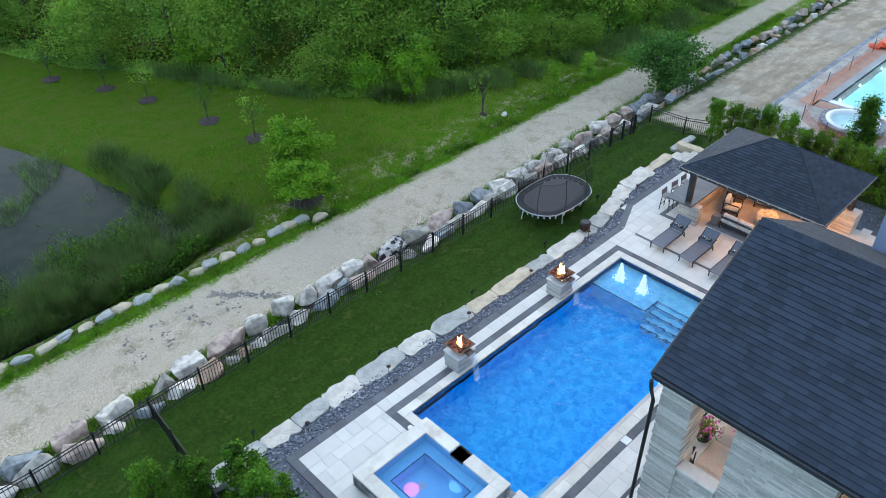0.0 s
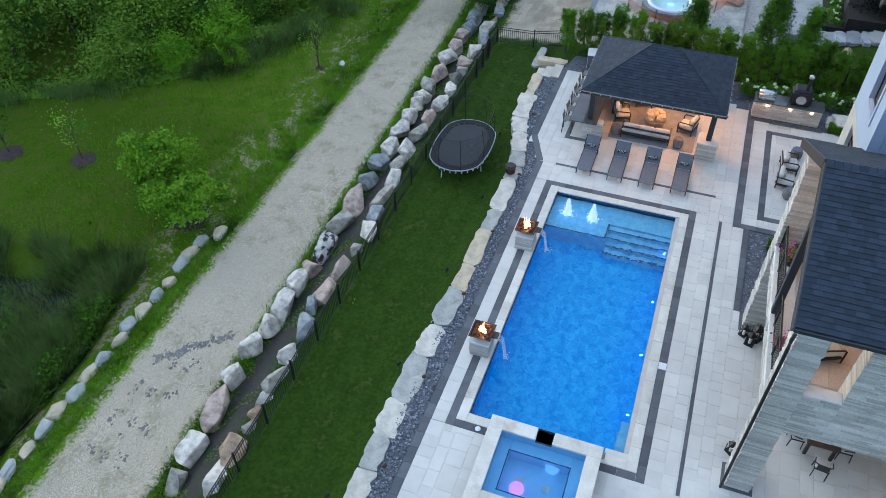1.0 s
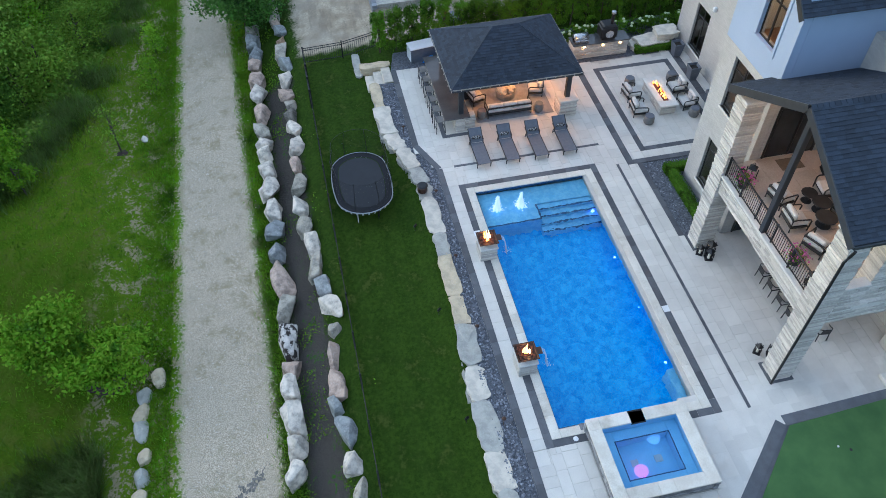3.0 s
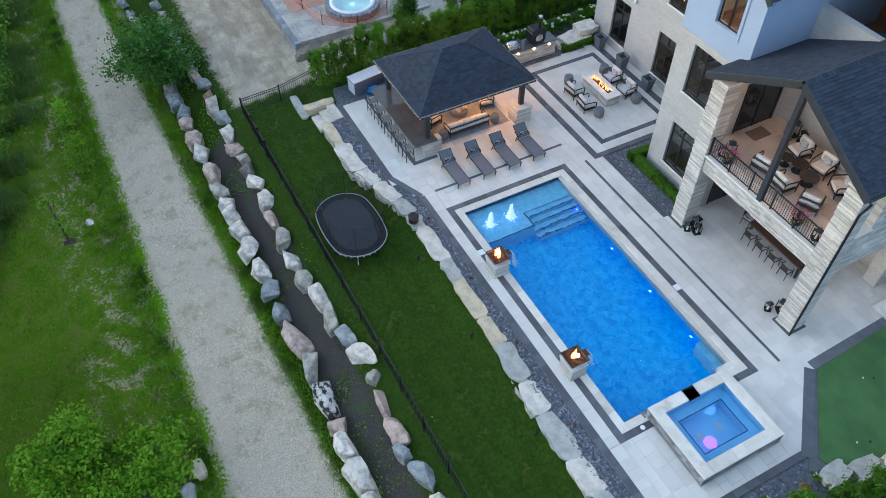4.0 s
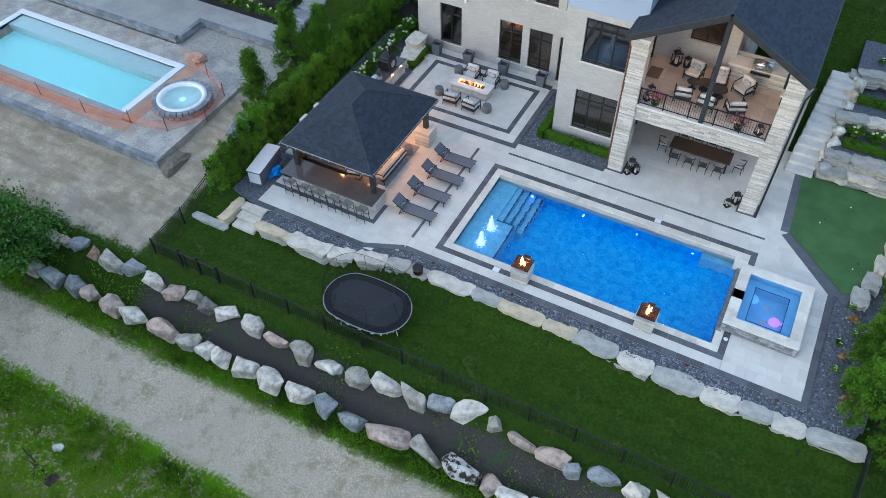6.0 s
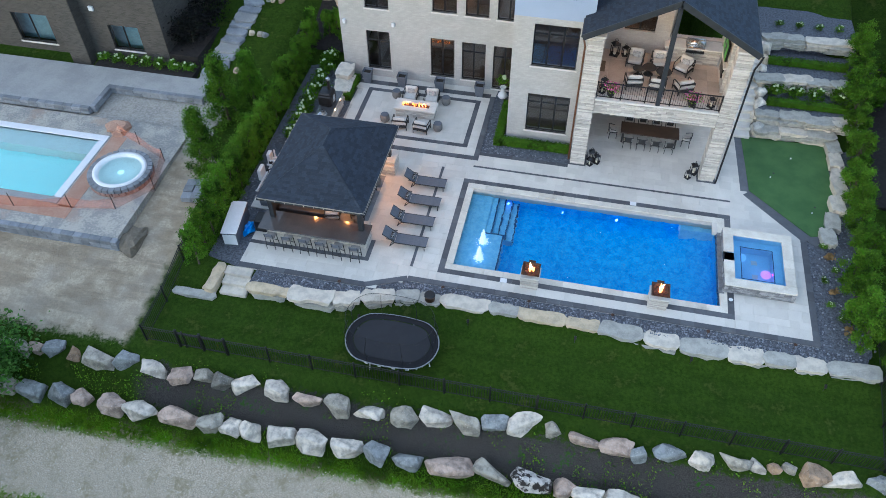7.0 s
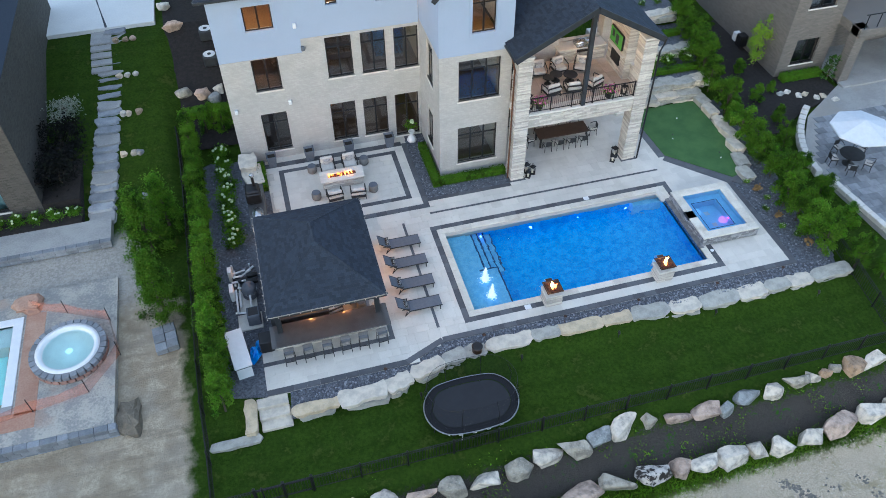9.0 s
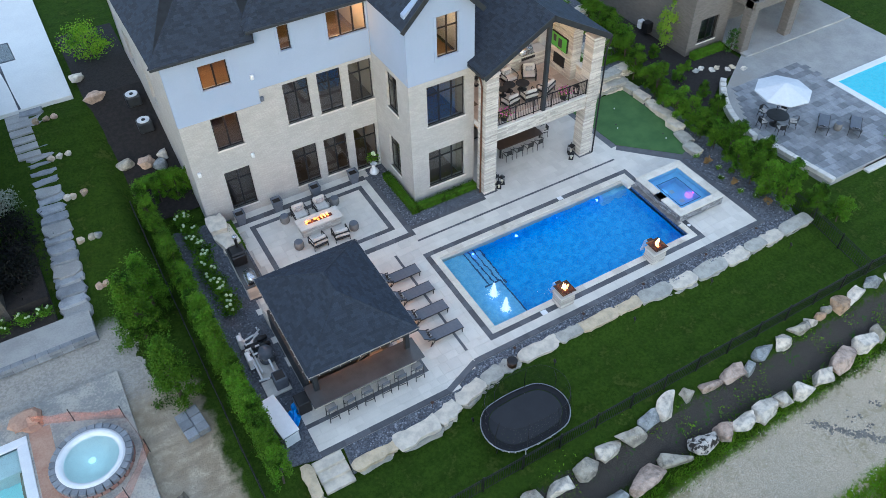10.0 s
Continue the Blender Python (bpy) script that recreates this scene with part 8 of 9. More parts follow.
for k in range(4):
    place_copy(hy, 16.4 + k * 1.15, 16.4, k * 70, 0.9, z=0.98)
    place_copy(hy, 16.6 + k * 1.15, 21.4, k * 50, 0.45, z=2.55)
es = thing("side_steps", "pale stone steps climbing beside the house", "steps")
for k in range(12):
    part("step", S().box(13.75 + 0.05 * k, 13.3 + 0.55 * k, 0.0 + 0.12 * k, 15.15 + 0.05 * k, 13.3 + 0.55 * k + 0.75, 0.19 * (k + 1), 0.03), STONE_CAP, es)
for k in range(8):
    boulder(15.45 + 0.05 * k, 13.9 + k * 0.8, 0.7, 0.8, 0.8, rb, "rough stone set beside the garden steps", "stones by the steps", LIME, 0.3, z=0.15 + 0.25 * k)

# ---- western neighbour: a pool still being built ----
CONCRETE = mat("concrete", (0.37, 0.37, 0.36), (0.28, 0.28, 0.28), 0.85, fine=14, coarse=0.7, stain=(0.3, 0.28, 0.25))
BLOCK = mat("grey_block", (0.2, 0.215, 0.24), (0.3, 0.315, 0.34), 0.85, fine=18, coarse=2, vary=0.2, island=0.25)
REDDIRT = mat("red_dirt", (0.36, 0.2, 0.14), (0.45, 0.3, 0.22), 0.95, fine=10, coarse=1.2, bump=0.7, dist=0.04)
ORANGE = mat("orange_plastic", (0.7, 0.1, 0.03), (0.6, 0.08, 0.02), 0.5)
np_ = thing("neighbour_terrace", "unfinished paved terrace round a new pool", "terrace", kind="structure")
s = S()
for q in cut_rects(-36, -1.3, -16.1, 7.4, [(-34, 0.7, -20.8, 5.5)]):
    s.box(*q[:2], -0.9, *q[2:], 0.2)
SITE = mat("site_rubble", (0.27, 0.265, 0.25), (0.44, 0.41, 0.36), 0.9, fine=9, coarse=1.1, stain=(0.36, 0.27, 0.21), bump=0.9, dist=0.05, band=(0.42, 0.58))
part("slab", s, SITE, np_)
part("fill", S().box(-20.3, 0.2, 0.2, -19.4, 6, 0.215).box(-34, -0.6, 0.2, -19.4, 0.3, 0.215), REDDIRT, np_, "reddish dirt fill")
rw = random.Random(61)
for row in range(3):
    x = -36 - 0.2 * row
    while x < -16.2:
        w = rw.uniform(0.4, 0.7)
        part("wall_block", S().box(x, -1.62, -0.6 + 0.27 * row, min(x + w, -16.0) - 0.01, -1.3, -0.335 + 0.27 * row, 0.02), BLOCK, np_)
        x += w
pn = thing("neighbour_pool", "new pool with pale turquoise water and white coping", "swimming pool")
part("basin", S().box(-34, 0.7, -1.2, -20.8, 5.5, -1.0).box(-34.2, 0.5, -1.2, -34, 5.7, 0.2).box(-20.8, 0.5, -1.2, -20.6, 5.7, 0.2).box(-34, 0.5, -1.2, -20.8, 0.7, 0.2).box(-34, 5.5, -1.2, -20.8, 5.7, 0.2), mat("pale_plaster", (0.62, 0.95, 0.97), (0.56, 0.92, 0.95), 0.6), pn)
part("shelf", S().box(-34, 4.3, -1.0, -20.8, 5.5, 0.06, 0.02), WHITE, pn, "white shallow shelf")
for q in ring(-34.4, 0.3, -20.4, 5.9, 0.45):
    part("coping", S().box(*q[:2], 0.2, *q[2:], 0.26, 0.015), CONCRETE if q[1] < 0.5 else WHITE, pn)
PALEW = water_material("turquoise_water", (0.82, 1.0, 1.0), 2.0, 0.15)
wn = part("water", S().add([(-34, 0.7, 0.17), (-20.8, 0.7, 0.17), (-20.8, 5.5, 0.17), (-34, 5.5, 0.17)], [(0, 1, 2, 3)]), PALEW, pn)
wn.visible_shadow = False
for x, y, z, e in ((-32, 0.82, -0.6, 55), (-28.5, 0.82, -0.6, 55), (-25, 0.82, -0.6, 55), (-22, 0.82, -0.6, 55), (-18.1, 3.0, 0.5, 2.2), (34, 4, 0.4, 0)):
    if e:
        lamp = new("pool_light", bpy.data.lights.new("pool_light", "POINT"))
        lamp.data.energy, lamp.data.shadow_soft_size, lamp.data.color = e, 0.1 if e > 5 else 0.4, (0.55, 0.95, 1.0)
        lamp.location = (x, y, z)
ns = thing("round_spa", "round white spa shell in a ring of grey blocks", "spa", pose(-18.1, 3.0, 0.2))
sh = S().lathe([(1.4, 0.0), (1.42, 0.5), (1.25, 0.52), (1.15, 0.45), (1.1, 0.2), (0.8, 0.15), (0.75, 0.05), (0.0, 0.04)], 36)
sh.smooth = True
part("shell", sh, WHITE, ns, "white acrylic shell")
wn = part("water", S().add([(0, 0, 0.36)] + [(1.13 * math.cos(k * math.pi / 16), 1.13 * math.sin(k * math.pi / 16), 0.36) for k in range(32)], [(0, k + 1, (k + 1) % 32 + 1) for k in range(32)]), PALEW, ns)
wn.visible_shadow = False
for row in range(2):
    for k in range(30):
        a = 2 * math.pi * (k + 0.5 * row) / 30
        part("ring_block", S().box(-0.15, -0.15, 0, 0.15, 0.15, 0.22, 0.015), BLOCK if row else mat("red_brick", (0.3, 0.16, 0.13), (0.36, 0.24, 0.2), 0.9, vary=0.2), ns, at=pose(1.55 * math.cos(a), 1.55 * math.sin(a), 0.235 * row, 0, 0, math.degrees(a)))
of = thing("safety_netting", "sagging orange safety netting on thin stakes", "netting")
ONET, N_, L_, P_ = nt("orange_net")
_t = N_.new("ShaderNodeBsdfTransparent")
_m = N_.new("ShaderNodeMixShader")
_m.inputs[0].default_value = 0.35
P_.inputs["Base Color"].default_value = (0.7, 0.22, 0.12, 1)
L_.new(_t.outputs[0], _m.inputs[1])
L_.new(P_.outputs[0], _m.inputs[2])
L_.new(_m.outputs[0], N_["Material Output"].inputs["Surface"])
pts = [(-34, -0.3), (-30, -0.4), (-26, -0.3), (-22.5, -0.3), (-19.5, 0.2), (-17.2, 0.6), (-15.9, 2.4), (-16.4, 4.6), (-18.4, 5.6), (-20, 6.3)]
for a, b in zip(pts, pts[1:]):
    part("net_panel", S().add([(*a, 0.2), (*b, 0.2), (*b, 0.95), ((a[0] + b[0]) / 2, (a[1] + b[1]) / 2, 0.75), (*a, 0.95)], [(0, 1, 2, 3, 4)]), ONET, of)
    part("stake", S().tube([(*a, 0.1), (*a, 1.15)], 0.02, 6), BLACK, of)
solid("orange_netting", S().lump((0, 0, 0.2), (0.7, 0.35, 0.25), rw, 6, 10, 0.35).lump((0.6, -0.4, 0.1), (0.3, 0.4, 0.15), rw, 6, 9, 0.3), ORANGE, "bright orange bundle of netting by the pool", "netting", at=pose(-31.5, -0.2, 0.2))
solid("soil_mound", S().lump((0, 0, 0), (0.8, 0.6, 0.35), rw, 7, 12, 0.3), REDDIRT, "small heap of red-brown dirt", "mound", at=pose(-20.2, 6.6, 0.2))
solid("soil_mound", S().lump((0, 0, 0), (0.55, 0.9, 0.5), rw, 7, 12, 0.3), mat("dark_dirt", (0.14, 0.12, 0.09), (0.2, 0.17, 0.13), 0.95, fine=12, bump=0.8, dist=0.05), "heap of dark dirt beside the wall", "mound", at=pose(-15.6, -0.9, -0.4))
pal = thing("paver_pallet", "low stack of grey paving stones", "paving stones", pose(-13.9, 2.9, float(land(-13.9, 2.9)), 0, 0, 8))
for i in range(2):
    for j in range(3):
        part("paver", S().box(-0.52 + 0.53 * i, -0.75 + 0.5 * j, 0, -0.01 + 0.53 * i, -0.27 + 0.5 * j, 0.32 + 0.05 * ((i + j) % 2), 0.015), BLOCK, pal)
# upper walk and its low wall
uw = thing("upper_walk", "raised concrete walk with a grey block edge", "walkway", kind="structure")
part("slab", S().prism([(-40, 7.8), (-22.6, 7.8), (-22.6, 10.0), (-16.4, 10.0), (-16.4, 11.6), (-40, 11.6)], -0.2, 0.62), CONCRETE, uw)
for row in range(2):
    for k in range(24):
        part("edge_block", S().box(-36 + k * 0.56, 7.5, 0.2 + row * 0.22, -35.45 + k * 0.56, 7.8, 0.415 + row * 0.22, 0.02), BLOCK, uw)
    for k in range(11):
        part("edge_block", S().box(-22.55 + k * 0.56, 9.7, 0.2 + row * 0.22, -22.0 + k * 0.56, 10.0, 0.415 + row * 0.22, 0.02), BLOCK, uw)
    for k in range(4):
        part("edge_block", S().box(-22.6, 7.8 + k * 0.5, 0.2 + row * 0.22, -22.3, 8.29 + k * 0.5, 0.415 + row * 0.22, 0.02), BLOCK, uw)
gs = thing("garden_stairs", "grey flagstone stairs climbing between the houses", "stairs")
for k in range(22):
    part("step", S().flagstone(1.5, 0.75 if k % 4 else 1.3, 0.3, rw), BLOCK if k % 4 else CONCRETE, gs, at=pose(-17.0 + 0.06 * k + rw.uniform(-0.06, 0.06), 11.9 + 0.68 * k, 0.5 + 0.145 * k))
for k in range(16):
    f = k // 3
    boulder(-15.6 + (k % 3) * 0.45 + rw.uniform(-0.1, 0.1), 13.0 + f * 3.0, 0.4, 0.35, 0.35, rw, "small pale stone set in the side lawn", "stones in the side lawn")
# grey brick house of the neighbour
DARK_BRICK = brick_material("grey_brick", (0.05, 0.046, 0.041), (0.095, 0.086, 0.076), (0.1, 0.093, 0.086), 0.26, 0.08, 0.6)
nh = thing("neighbour_house", "grey-brown brick house with blue-reflecting windows", "house")
NW = [(12.6, 1.2, 14.6, 2.9), (12.6, 5.4, 14.6, 7.4), (6.0, 1.0, 8.5, 3.0)]
_, mN = wall_with_holes("wall", (-36, 12.8), (1, 0), 16.2, 0, 8.2, 0.35, NW, DARK_BRICK, nh)
for h in NW:
    window(mN, *h, nh, 2, (), depth=0.08)
# pale blue panel behind the panes; the sky's reflection is put into its colour
part("interior", S().box(-35, 13.7, 0, -20.5, 13.75, 8), mat("blue_reflection", (0.45, 0.75, 0.9), (0.35, 0.6, 0.75), 0.9, fine=3), nh)
part("wall", S().box(-20.15, 13.15, 0, -19.8, 30, 8.2), DARK_BRICK, nh)
roof_plane([(-36.5, 12.3, 8.2), (-19.3, 12.3, 8.2), (-25, 20, 11.5), (-36.5, 20, 11.5)], nh, rr, 0.12, False)
roof_plane([(-19.3, 12.3, 8.2), (-19.3, 30, 8.2), (-25, 25, 11.5), (-25, 20, 11.5)], nh, rr, 0.12, False)
part("roof_skin", S().slab([(-36.5, 12.28, 8.22), (-19.28, 12.28, 8.22), (-25, 20, 11.53), (-36.5, 20, 11.53)], 0.01).slab([(-19.28, 12.28, 8.22), (-19.28, 30, 8.22), (-25, 25, 11.53), (-25, 20, 11.53)], 0.01), SHINGLE, nh)
part("chimney_pier", S().box(-26.2, 12.0, 0, -24.9, 12.9, 7.6, 0.03), DARK_BRICK, nh, "brick pier")
part("wall_light", S().box(-24.2, 12.65, 3.8, -23.9, 12.8, 4.1, 0.02), WHITE, nh)
bn = thing("planting_strip", "dark mulch strip below the neighbour's wall", "planting bed", kind="structure")
part("mulch", S().box(-24.4, 11.6, -0.2, -17.9, 12.8, 0.66).box(-19.8, 12.8, -0.2, -17.9, 22, 1.3), MULCH, bn)
for k in range(7):
    c = copy_thing(hy, pose(-24 + k * 0.95, 12.2, 0.66, 0, 0, k * 50))
    c.scale = (0.75, 0.75, 0.7)
dk = plant("dark_shrub", "dark purple-leaved shrub beside the stairs", "shrub", 520, 2.4, 2.6, 2600, 0.16, foliage("purple_leaf", (0.012, 0.012, 0.014), (0.02, 0.02, 0.02), (0.01, 0.012, 0.012)), pose(-18.9, 14.4, 1.2), trunk=0.06, low=0.05)
copy_thing(dk, pose(-18.7, 16.6, 1.3, 0, 0, 90))
ws = plant("white_shrub", "silvery white variegated shrub by the stairs", "shrub", 521, 1.2, 1.7, 1300, 0.13, foliage("silver_leaf", (0.4, 0.45, 0.35), (0.55, 0.58, 0.5), (0.2, 0.3, 0.18)), pose(-18.6, 19.5, 2.0), trunk=0.03, low=0.05)
# side bed along the house, with cooling units
sb2 = thing("side_bed", "dark mulch bed along the house side", "planting bed", kind="structure")
part("mulch", S().add([(-12.6, 16.5, 0.35), (-9.2, 16.5, 0.35), (-9.2, 34, 3.75), (-12.8, 34, 3.75), (-12.7, 26, 3.5), (-9.2, 26, 3.5)], [(0, 1, 5, 4), (4, 5, 2, 3)]), MULCH, sb2)
for x, y in ((-10.1, 22.6), (-10.1, 24.6)):
    ac = thing("cooling_unit", "round grey air conditioner unit beside the house", "air conditioner", pose(x, y, float(land(x, y)) + 0.05), "cooling units")
    part("casing", S().box(-0.42, -0.42, 0, 0.42, 0.42, 0.7, 0.08), DARK_TRIM, ac)
    part("fan_guard", S().lathe([(0.37, 0.7), (0.37, 0.73), (0.31, 0.73), (0.31, 0.71)], 20), WHITE, ac, "pale fan guard")
    part("fan", S().lathe([(0.12, 0.71), (0.12, 0.74), (0.02, 0.75)], 12), BLACK, ac)
for x, y, w in ((-12.0, 20.5, 1.1), (-10.9, 20.2, 0.9), (-10.2, 19.8, 0.8), (-9.9, 20.4, 0.7), (-12.2, 25.6, 1.4), (-12.6, 28.0, 0.8)):
    boulder(x, y, w, 0.7, 0.6, rw, "rough stone lying in the mulch bed", "stones in the side bed", z=float(land(x, y)) + 0.2)
box_hedge("side_hedge", -11.9, 18.6, -9.5, 19.3, 0.8, 1.6, 8, "clipped green hedge across the side bed")
plant("round_shrub", "bright yellow-green round shrub on the mulch", "shrub", 530, 2.3, 2.6, 2600, 0.15, GREEN_BRIGHT, pose(-11.2, 30.5, 3.6), trunk=0.06, low=0.08)
for k in range(5):
    place_copy(hb[k % 3], -11.0 + 0.5 * k, 17.6 + 0.2 * (k % 2), k * 60, 0.7, 0.2)
dw = solid("driveway", S().box(-22, 26.4, 3.2, -13.2, 70, 3.68, 0.02), mat("white_concrete", (0.72, 0.72, 0.7), (0.64, 0.64, 0.63), 0.8, fine=10, coarse=0.4), "broad pale concrete driveway", "driveway", "structure")
fpth = thing("footpath", "narrow concrete footpath climbing to the driveway", "path", kind="structure")
for k in range(7):
    part("slab", S().box(-0.62, -0.29, -0.2, 0.62, 0.29, 0.0, 0.015), CONCRETE, fpth, at=pose(-16.55, 22.8 + 0.6 * k, float(land(-16.55, 22.8 + 0.6 * k)) + 0.06))
bh = thing("basketball_hoop", "basketball hoop with a clear backboard on a dark pole", "basketball hoop", pose(-16.2, 26.5, 3.66))
part("pole", S().tube([(0, 0, 0), (0, 0, 2.6), (0.0, 0.7, 3.1)], 0.08, 8), SLING, bh)
part("backboard", S().box(-0.9, 0.7, 2.7, 0.9, 0.74, 3.75, 0.01), GLASS, bh, "clear backboard")
for q in ((-0.92, 0.69, 2.68, 0.92, 0.75, 2.72), (-0.92, 0.69, 3.73, 0.92, 0.75, 3.77), (-0.92, 0.69, 2.72, -0.88, 0.75, 3.73), (0.88, 0.69, 2.72, 0.92, 0.75, 3.73)):
    part("board_frame", S().box(*q), SLING, bh)
part("rim", S().tube([(0.23 * math.cos(k * 0.524), 1.0 + 0.23 * math.sin(k * 0.524), 3.05) for k in range(12)], 0.012, 6, True), ORANGE, bh)

# ---- eastern neighbour ----
ep = thing("east_terrace", "grey paved terrace of the eastern neighbour", "terrace", kind="structure")
part("bedding", S().prism([(22.6, 6.5), (23.2, -0.4), (40, -0.4), (40, 12), (30, 13), (25.3, 10)], -0.6, 0.03), CONCRETE, ep)
s = S()
re_ = random.Random(71)
for i in range(24):
    for j in range(20):
        x, y = 23.3 + i * 0.62 + (0.3 if j % 2 else 0), -0.3 + j * 0.5
        if x > 23.2 + max(0, y - 6.5) * 0.7 and not (x > 31.4 and y > 1.0):
            s.box(x, y, 0.03, x + 0.61, y + 0.49, 0.07, 0.008)
tagged(part("paver_field", s, BLOCK, ep, "mottled grey pavers"), kind="stuff")
for k in range(14):
    a = k / 13
    part("edge_stone", S().box(-0.215, -0.2, 0, 0.215, 0.2, 0.45, 0.03), STONE_CAP, ep, at=pose(22.5 + 2.8 * a ** 2, 5.0 + 5.4 * a, 0, 0, 0, 80 - 40 * a))
for k in range(9):
    part("edge_stone", S().box(-0.265, -0.18, 0, 0.265, 0.18, 0.3, 0.03), STONE_CAP, ep, at=pose(22.9 + 0.06 * k, 4.2 - 0.55 * k, 0, 0, 0, 95))
for k in range(3):
    part("step", S().box(26.2, -0.4 - 0.4 * k, -0.6, 29, 0.0 - 0.4 * k, 0.0 - 0.16 * k, 0.02), STONE_CAP, ep)
en = thing("east_pool", "neighbour's pool with pale blue water and white coping", "swimming pool")
part("coping", S().box(31.6, 1.2, 0.03, 46, 1.7, 0.12, 0.02).box(31.6, 6.5, 0.03, 46, 7.0, 0.12, 0.02).box(31.6, 1.7, 0.03, 32.1, 6.5, 0.12, 0.02), WHITE, en)
part("basin", S().box(32.1, 1.7, 0.035, 46, 6.5, 0.05), mat("bright_pool", (0.2, 0.72, 0.85), (0.15, 0.65, 0.8), 0.6), en)
we = part("water", S().add([(32.1, 1.7, 0.09), (46, 1.7, 0.09), (46, 6.5, 0.09), (32.1, 6.5, 0.09)], [(0, 1, 2, 3)]), PALEW, en)
we.visible_shadow = False
um = thing("parasol", "pale grey octagonal garden parasol, open", "parasol", pose(25.1, 5.7, 0.07))
cn, rad = [(0, 0, 2.65)], 1.75
oc = [(rad * math.cos(k * math.pi / 4 + 0.2), rad * math.sin(k * math.pi / 4 + 0.2)) for k in range(8)]
part("canopy", S().add([(0, 0, 2.75)] + [(*p, 2.2) for p in oc] + [(*p, 2.12) for p in oc], [(0, k + 1, (k + 1) % 8 + 1) for k in range(8)] + [(k + 1, k + 9, (k + 1) % 8 + 9, (k + 1) % 8 + 1) for k in range(8)]), mat("canopy_cloth", (0.62, 0.65, 0.7), (0.55, 0.58, 0.63), 0.9, fine=30), um)
part("pole", S().tube([(0, 0, 0), (0, 0, 2.7)], 0.03, 8), BLACK, um)
for p in oc:
    part("rib", S().bar((0, 0, 2.7), (*p, 2.15), 0.02), BLACK, um)
et = thing("round_table", "round dark table under the parasol", "table", pose(24.8, 5.3, 0.07))
part("tabletop", S().lathe([(0.68, 0.7), (0.7, 0.73), (0.66, 0.75)], 24), WICKER, et)
part("pedestal", S().lathe([(0.35, 0), (0.1, 0.1), (0.1, 0.7)], 12), WICKER, et)
for k in range(5):
    a = k * 1.257 + 0.4
    copy_thing(dc, pose(24.8 + 1.0 * math.cos(a), 5.3 + 1.0 * math.sin(a), 0.07, 0, 0, math.degrees(a) + 90))
for x, y in ((26.9, 3.4), (28.4, 2.2)):
    lc = copy_thing(lg, pose(x, y, 0.07, 0, 0, 35))
    lc["label"] = "grey sun lounger on the neighbour's terrace"
    lc["group"] = "neighbour's loungers"
drum("small dark table between the neighbour's loungers", "", pose(27.7, 2.9, 0.07), 0.25)
eh = thing("east_house", "taupe brick house with a covered terrace", "house")
TAUPE = brick_material("taupe_brick", (0.13, 0.12, 0.11), (0.185, 0.17, 0.155), (0.16, 0.15, 0.14), 0.26, 0.08, 0.5)
_, mE = wall_with_holes("wall", (25.6, 34), (0, -1), 19.595, 0, 9, 0.35, [(15.5, 5, 17, 7)], TAUPE, eh)
EW2 = [(0.55, 0.8, 2.25, 2.6), (0.55, 4.8, 2.45, 6.8)]
_, mF = wall_with_holes("wall", (25.954, 14.4), (1, 0), 3.246, 0, 9, 0.35, EW2, TAUPE, eh)
for h in EW2:
    window(mF, *h, eh, 2, ())
# dark sheet behind the panes: an unlit room's shade put into its colour
part("interior", S().box(26.1, 15.5, 0, 29, 15.55, 8.8), mat("dark_room", (0.05, 0.06, 0.07), None, 0.9), eh)
for x in (29.2, 33.5):
    part("pier", S().box(x, 12.6, 0, x + 0.7, 13.3, 4.0, 0.03), TAUPE, eh)
part("balcony", S().box(29.2, 12.4, 3.4, 40, 17, 4.0, 0.03), TAUPE, eh)
part("wall", S().box(29.2, 16.5, 0, 40, 16.85, 9), TAUPE, eh)
part("terrace_floor", S().box(29.2, 12.0, 0.0, 40, 16.5, 0.16, 0.02), CONCRETE, eh)
for k in range(12):
    part("baluster", S().box(29.4 + k * 0.9, 12.5, 4.0, 29.44 + k * 0.9, 12.54, 4.95), BLACK, eh)
part("rail", S().box(29.2, 12.49, 4.95, 40, 12.55, 5.0, 0.01), BLACK, eh)
mb = thing("east_bed", "dark mulch bed below the eastern house", "planting bed", kind="structure")
part("mulch", S().prism([(21.3, 9.0), (22.8, 9.0), (25.3, 10.6), (28.8, 11.6), (28.8, 14.4), (25.6, 14.4), (25.6, 24), (22.3, 24)], -0.3, 0.02), MULCH, mb)
for k in range(7):
    solid("stepping_stone", S().flagstone(0.55, 0.4, 0.1, rw), LIME, "pale stepping stone in the mulch", "stepping stone", group="stepping stones", at=pose(25.0 + 0.5 * k, 12.6 - 0.25 * k + 0.3 * (k % 2), 0.07, 0, 0, rw.uniform(0, 90)))
box_hedge("house_hedge", 25.8, 13.6, 28.6, 14.2, 0.0, 0.5, 9, "low clipped hedge below the neighbour's window")
plant("dark_conifer", "small dark upright conifer by the house corner", "conifer", 540, 1.9, 1.0, 1300, 0.1, GREEN_CONIFER, pose(28.8, 13.2, 0.0), "", 0.05, cone=0.6, low=0.03, clumps=40, tight=0.09)
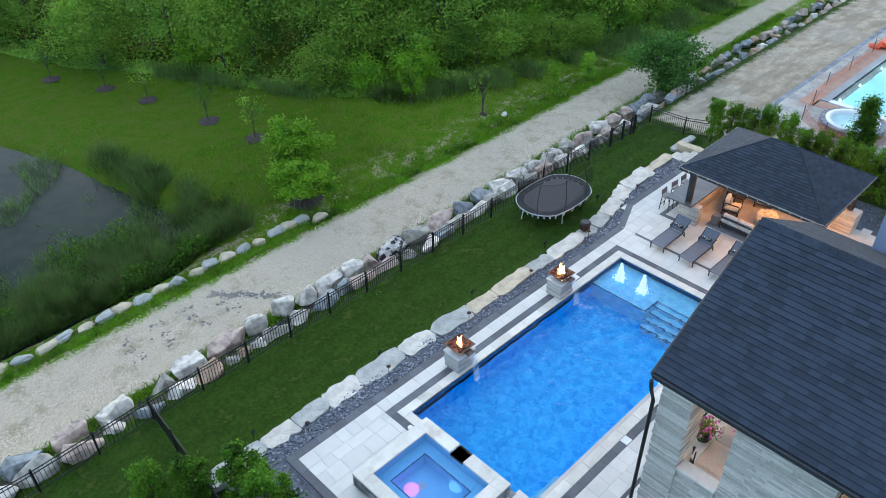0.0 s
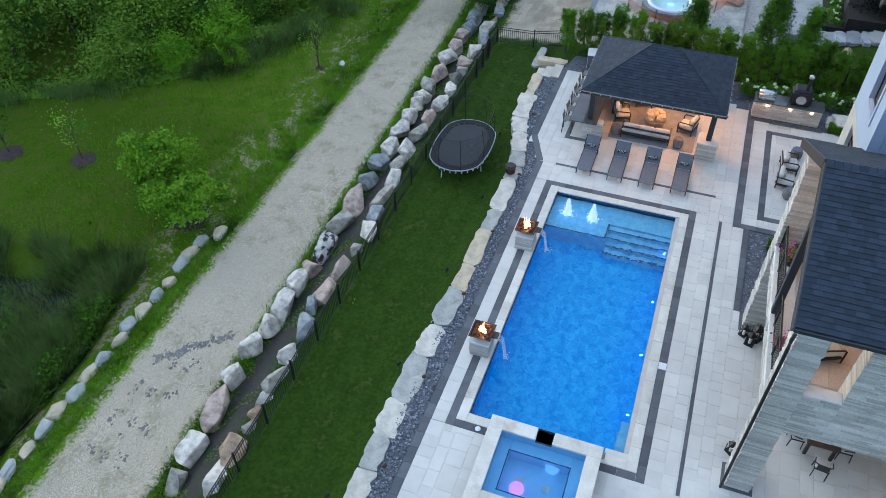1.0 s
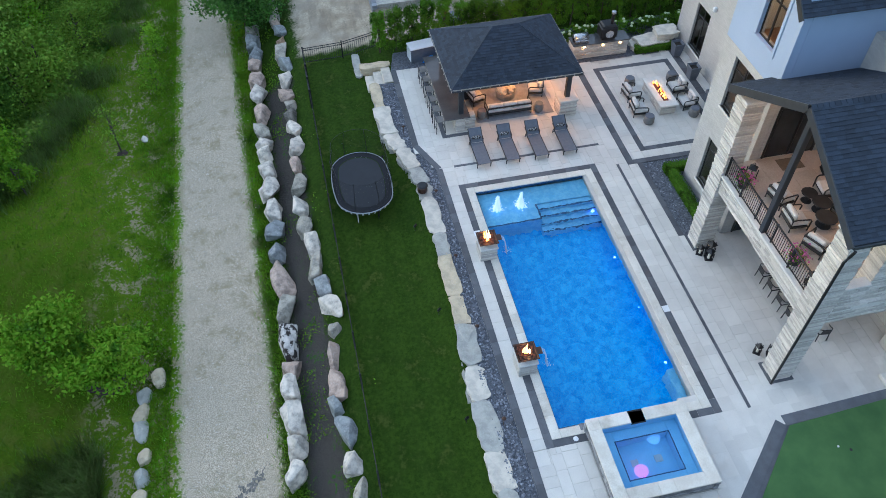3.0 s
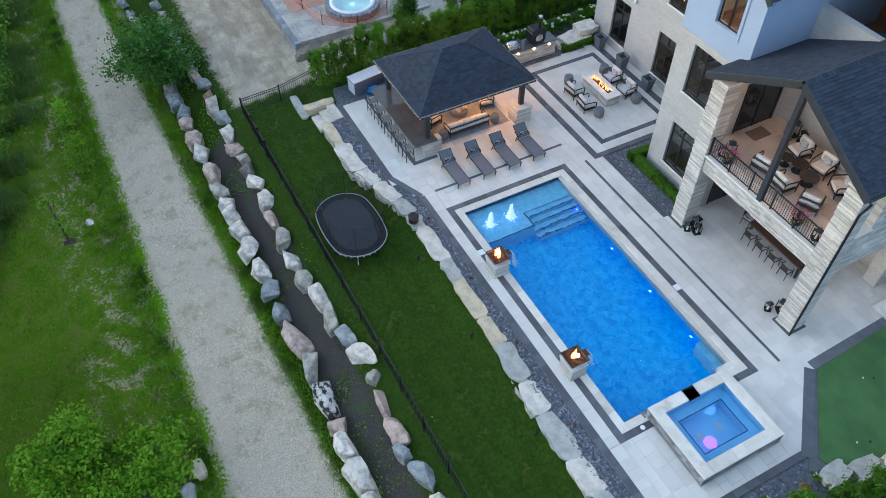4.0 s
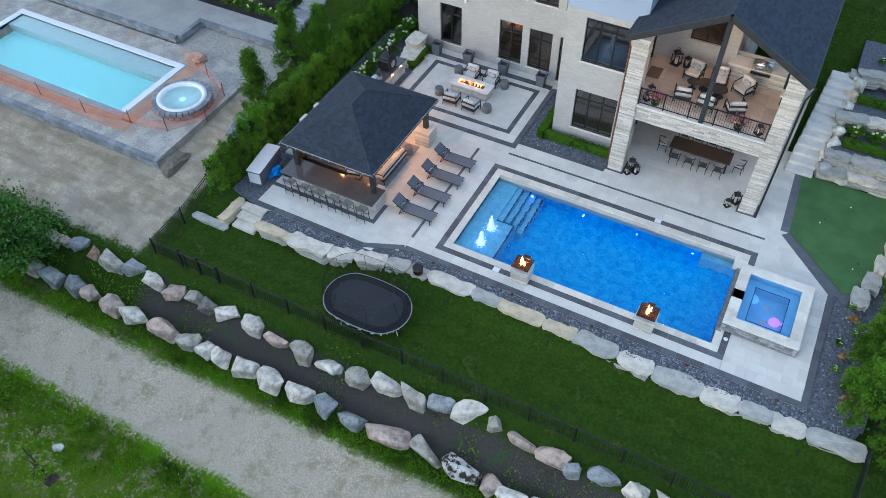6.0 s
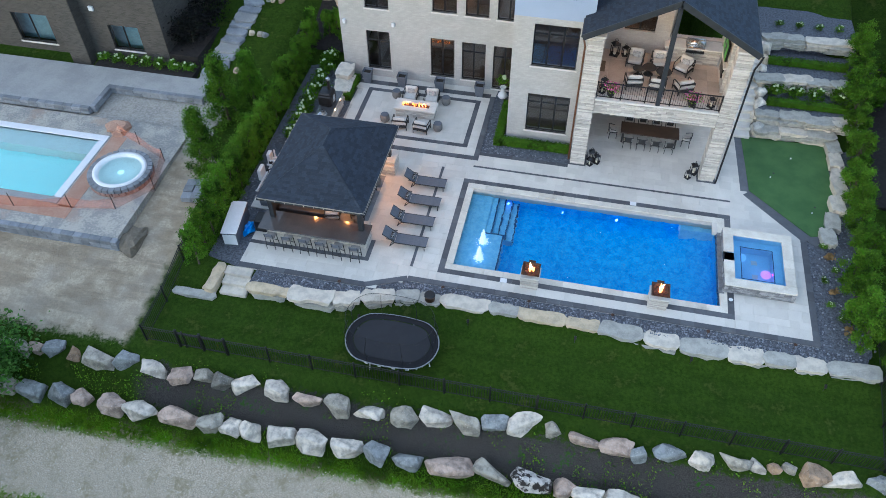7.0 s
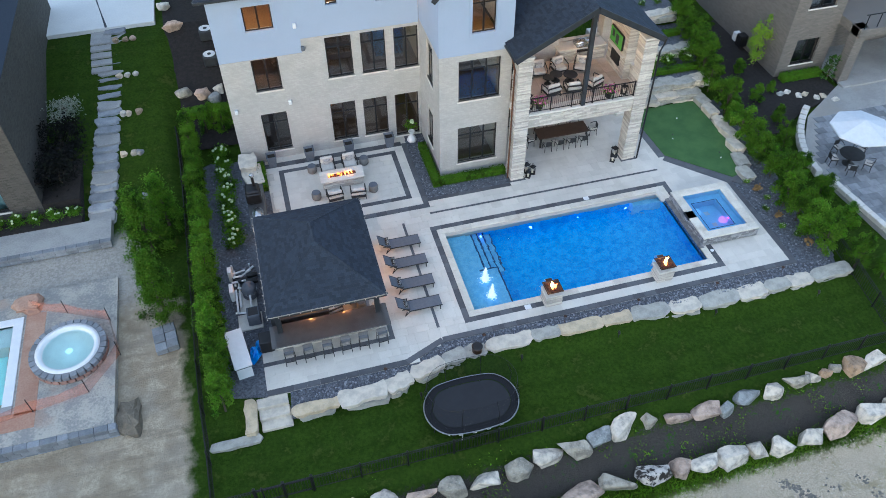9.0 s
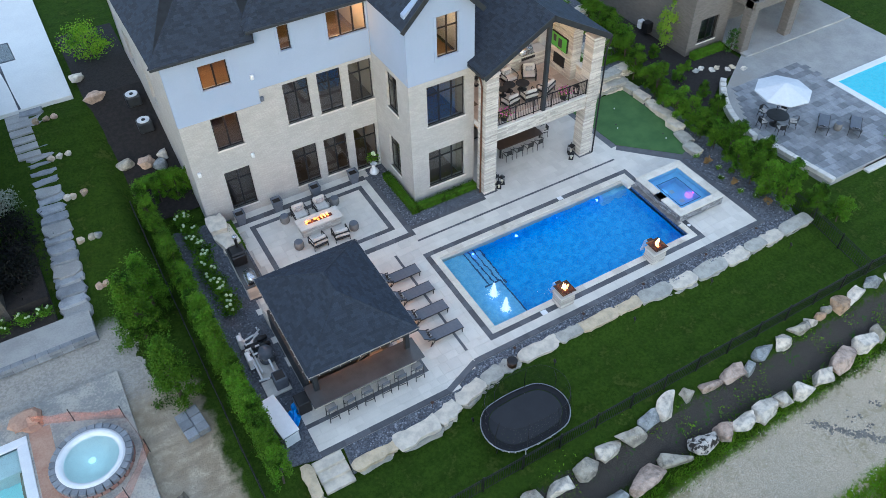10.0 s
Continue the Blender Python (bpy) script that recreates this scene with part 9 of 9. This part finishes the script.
plant("wall_shrub", "tall narrow green shrub against the taupe wall", "shrub", 541, 4.2, 1.3, 2000, 0.14, GREEN_TREE, pose(25.0, 16.0, 0.0), "", 0.05, low=0.03, clumps=40, tight=0.09)
pf = copy_thing(fp, pose(29.3, 0.3, 0.07))
pf["label"], pf["group"] = "dark pot of red flowers by the steps", "neighbour's flower pots"
gm = thing("utility_meters", "grey and white utility boxes against the wall", "utility boxes", pose(25.3, 18.2, 0.3))
part("box", S().box(-0.3, -0.3, 0, 0.25, 0.3, 0.8, 0.03), BLACK, gm)
part("box", S().box(-0.2, 0.5, 0, 0.25, 0.9, 0.6, 0.03), WHITE, gm)


# ---- pavers, laid last ----
def paver_mesh(w, h, c=0.006):
    return S().box(0.0018, 0.0018, -0.045, w - 0.0018, h - 0.0018, 0.0, c)


near = [q for q in tiles if (q[2] - q[0]) * (q[3] - q[1]) > 0.12 and -1.3 < q[0] < 17.6 and q[1] < 8.3]
near = near[:300]
keep = {id(q) for q in near}
cache = {}
for q in near:
    key = (round(q[2] - q[0], 2), round(q[3] - q[1], 2))
    if key not in cache:
        cache[key] = paver_mesh(*key).mesh("paver", PAVER)
    part("paver", cache[key], None, terrace, at=Matrix.Translation((q[0], q[1], 0)))
rest = S()
for q in tiles:
    if id(q) not in keep:
        rest.box(q[0] + 0.0018, q[1] + 0.0018, -0.045, q[2] - 0.0018, q[3] - 0.0018, 0.0, 0.006)
tagged(part("paver_field", rest, PAVER, terrace), kind="stuff")
cache = {}
for x0, y0, x1, y1 in BANDS:
    along = x1 - x0 > y1 - y0
    n = max(1, round(max(x1 - x0, y1 - y0) / 0.6))
    w, h = ((x1 - x0) / n, y1 - y0) if along else (x1 - x0, (y1 - y0) / n)
    key = (round(w, 3), round(h, 3))
    if key not in cache:
        cache[key] = S().box(0.002, 0.002, -0.045, w - 0.002, h - 0.002, 0.002, 0.005).mesh("dark_paver", PAVER_DARK)
    for k in range(n):
        part("dark_paver", cache[key], None, terrace, at=Matrix.Translation((x0 + (w * k if along else 0), y0 + (0 if along else h * k), 0)))
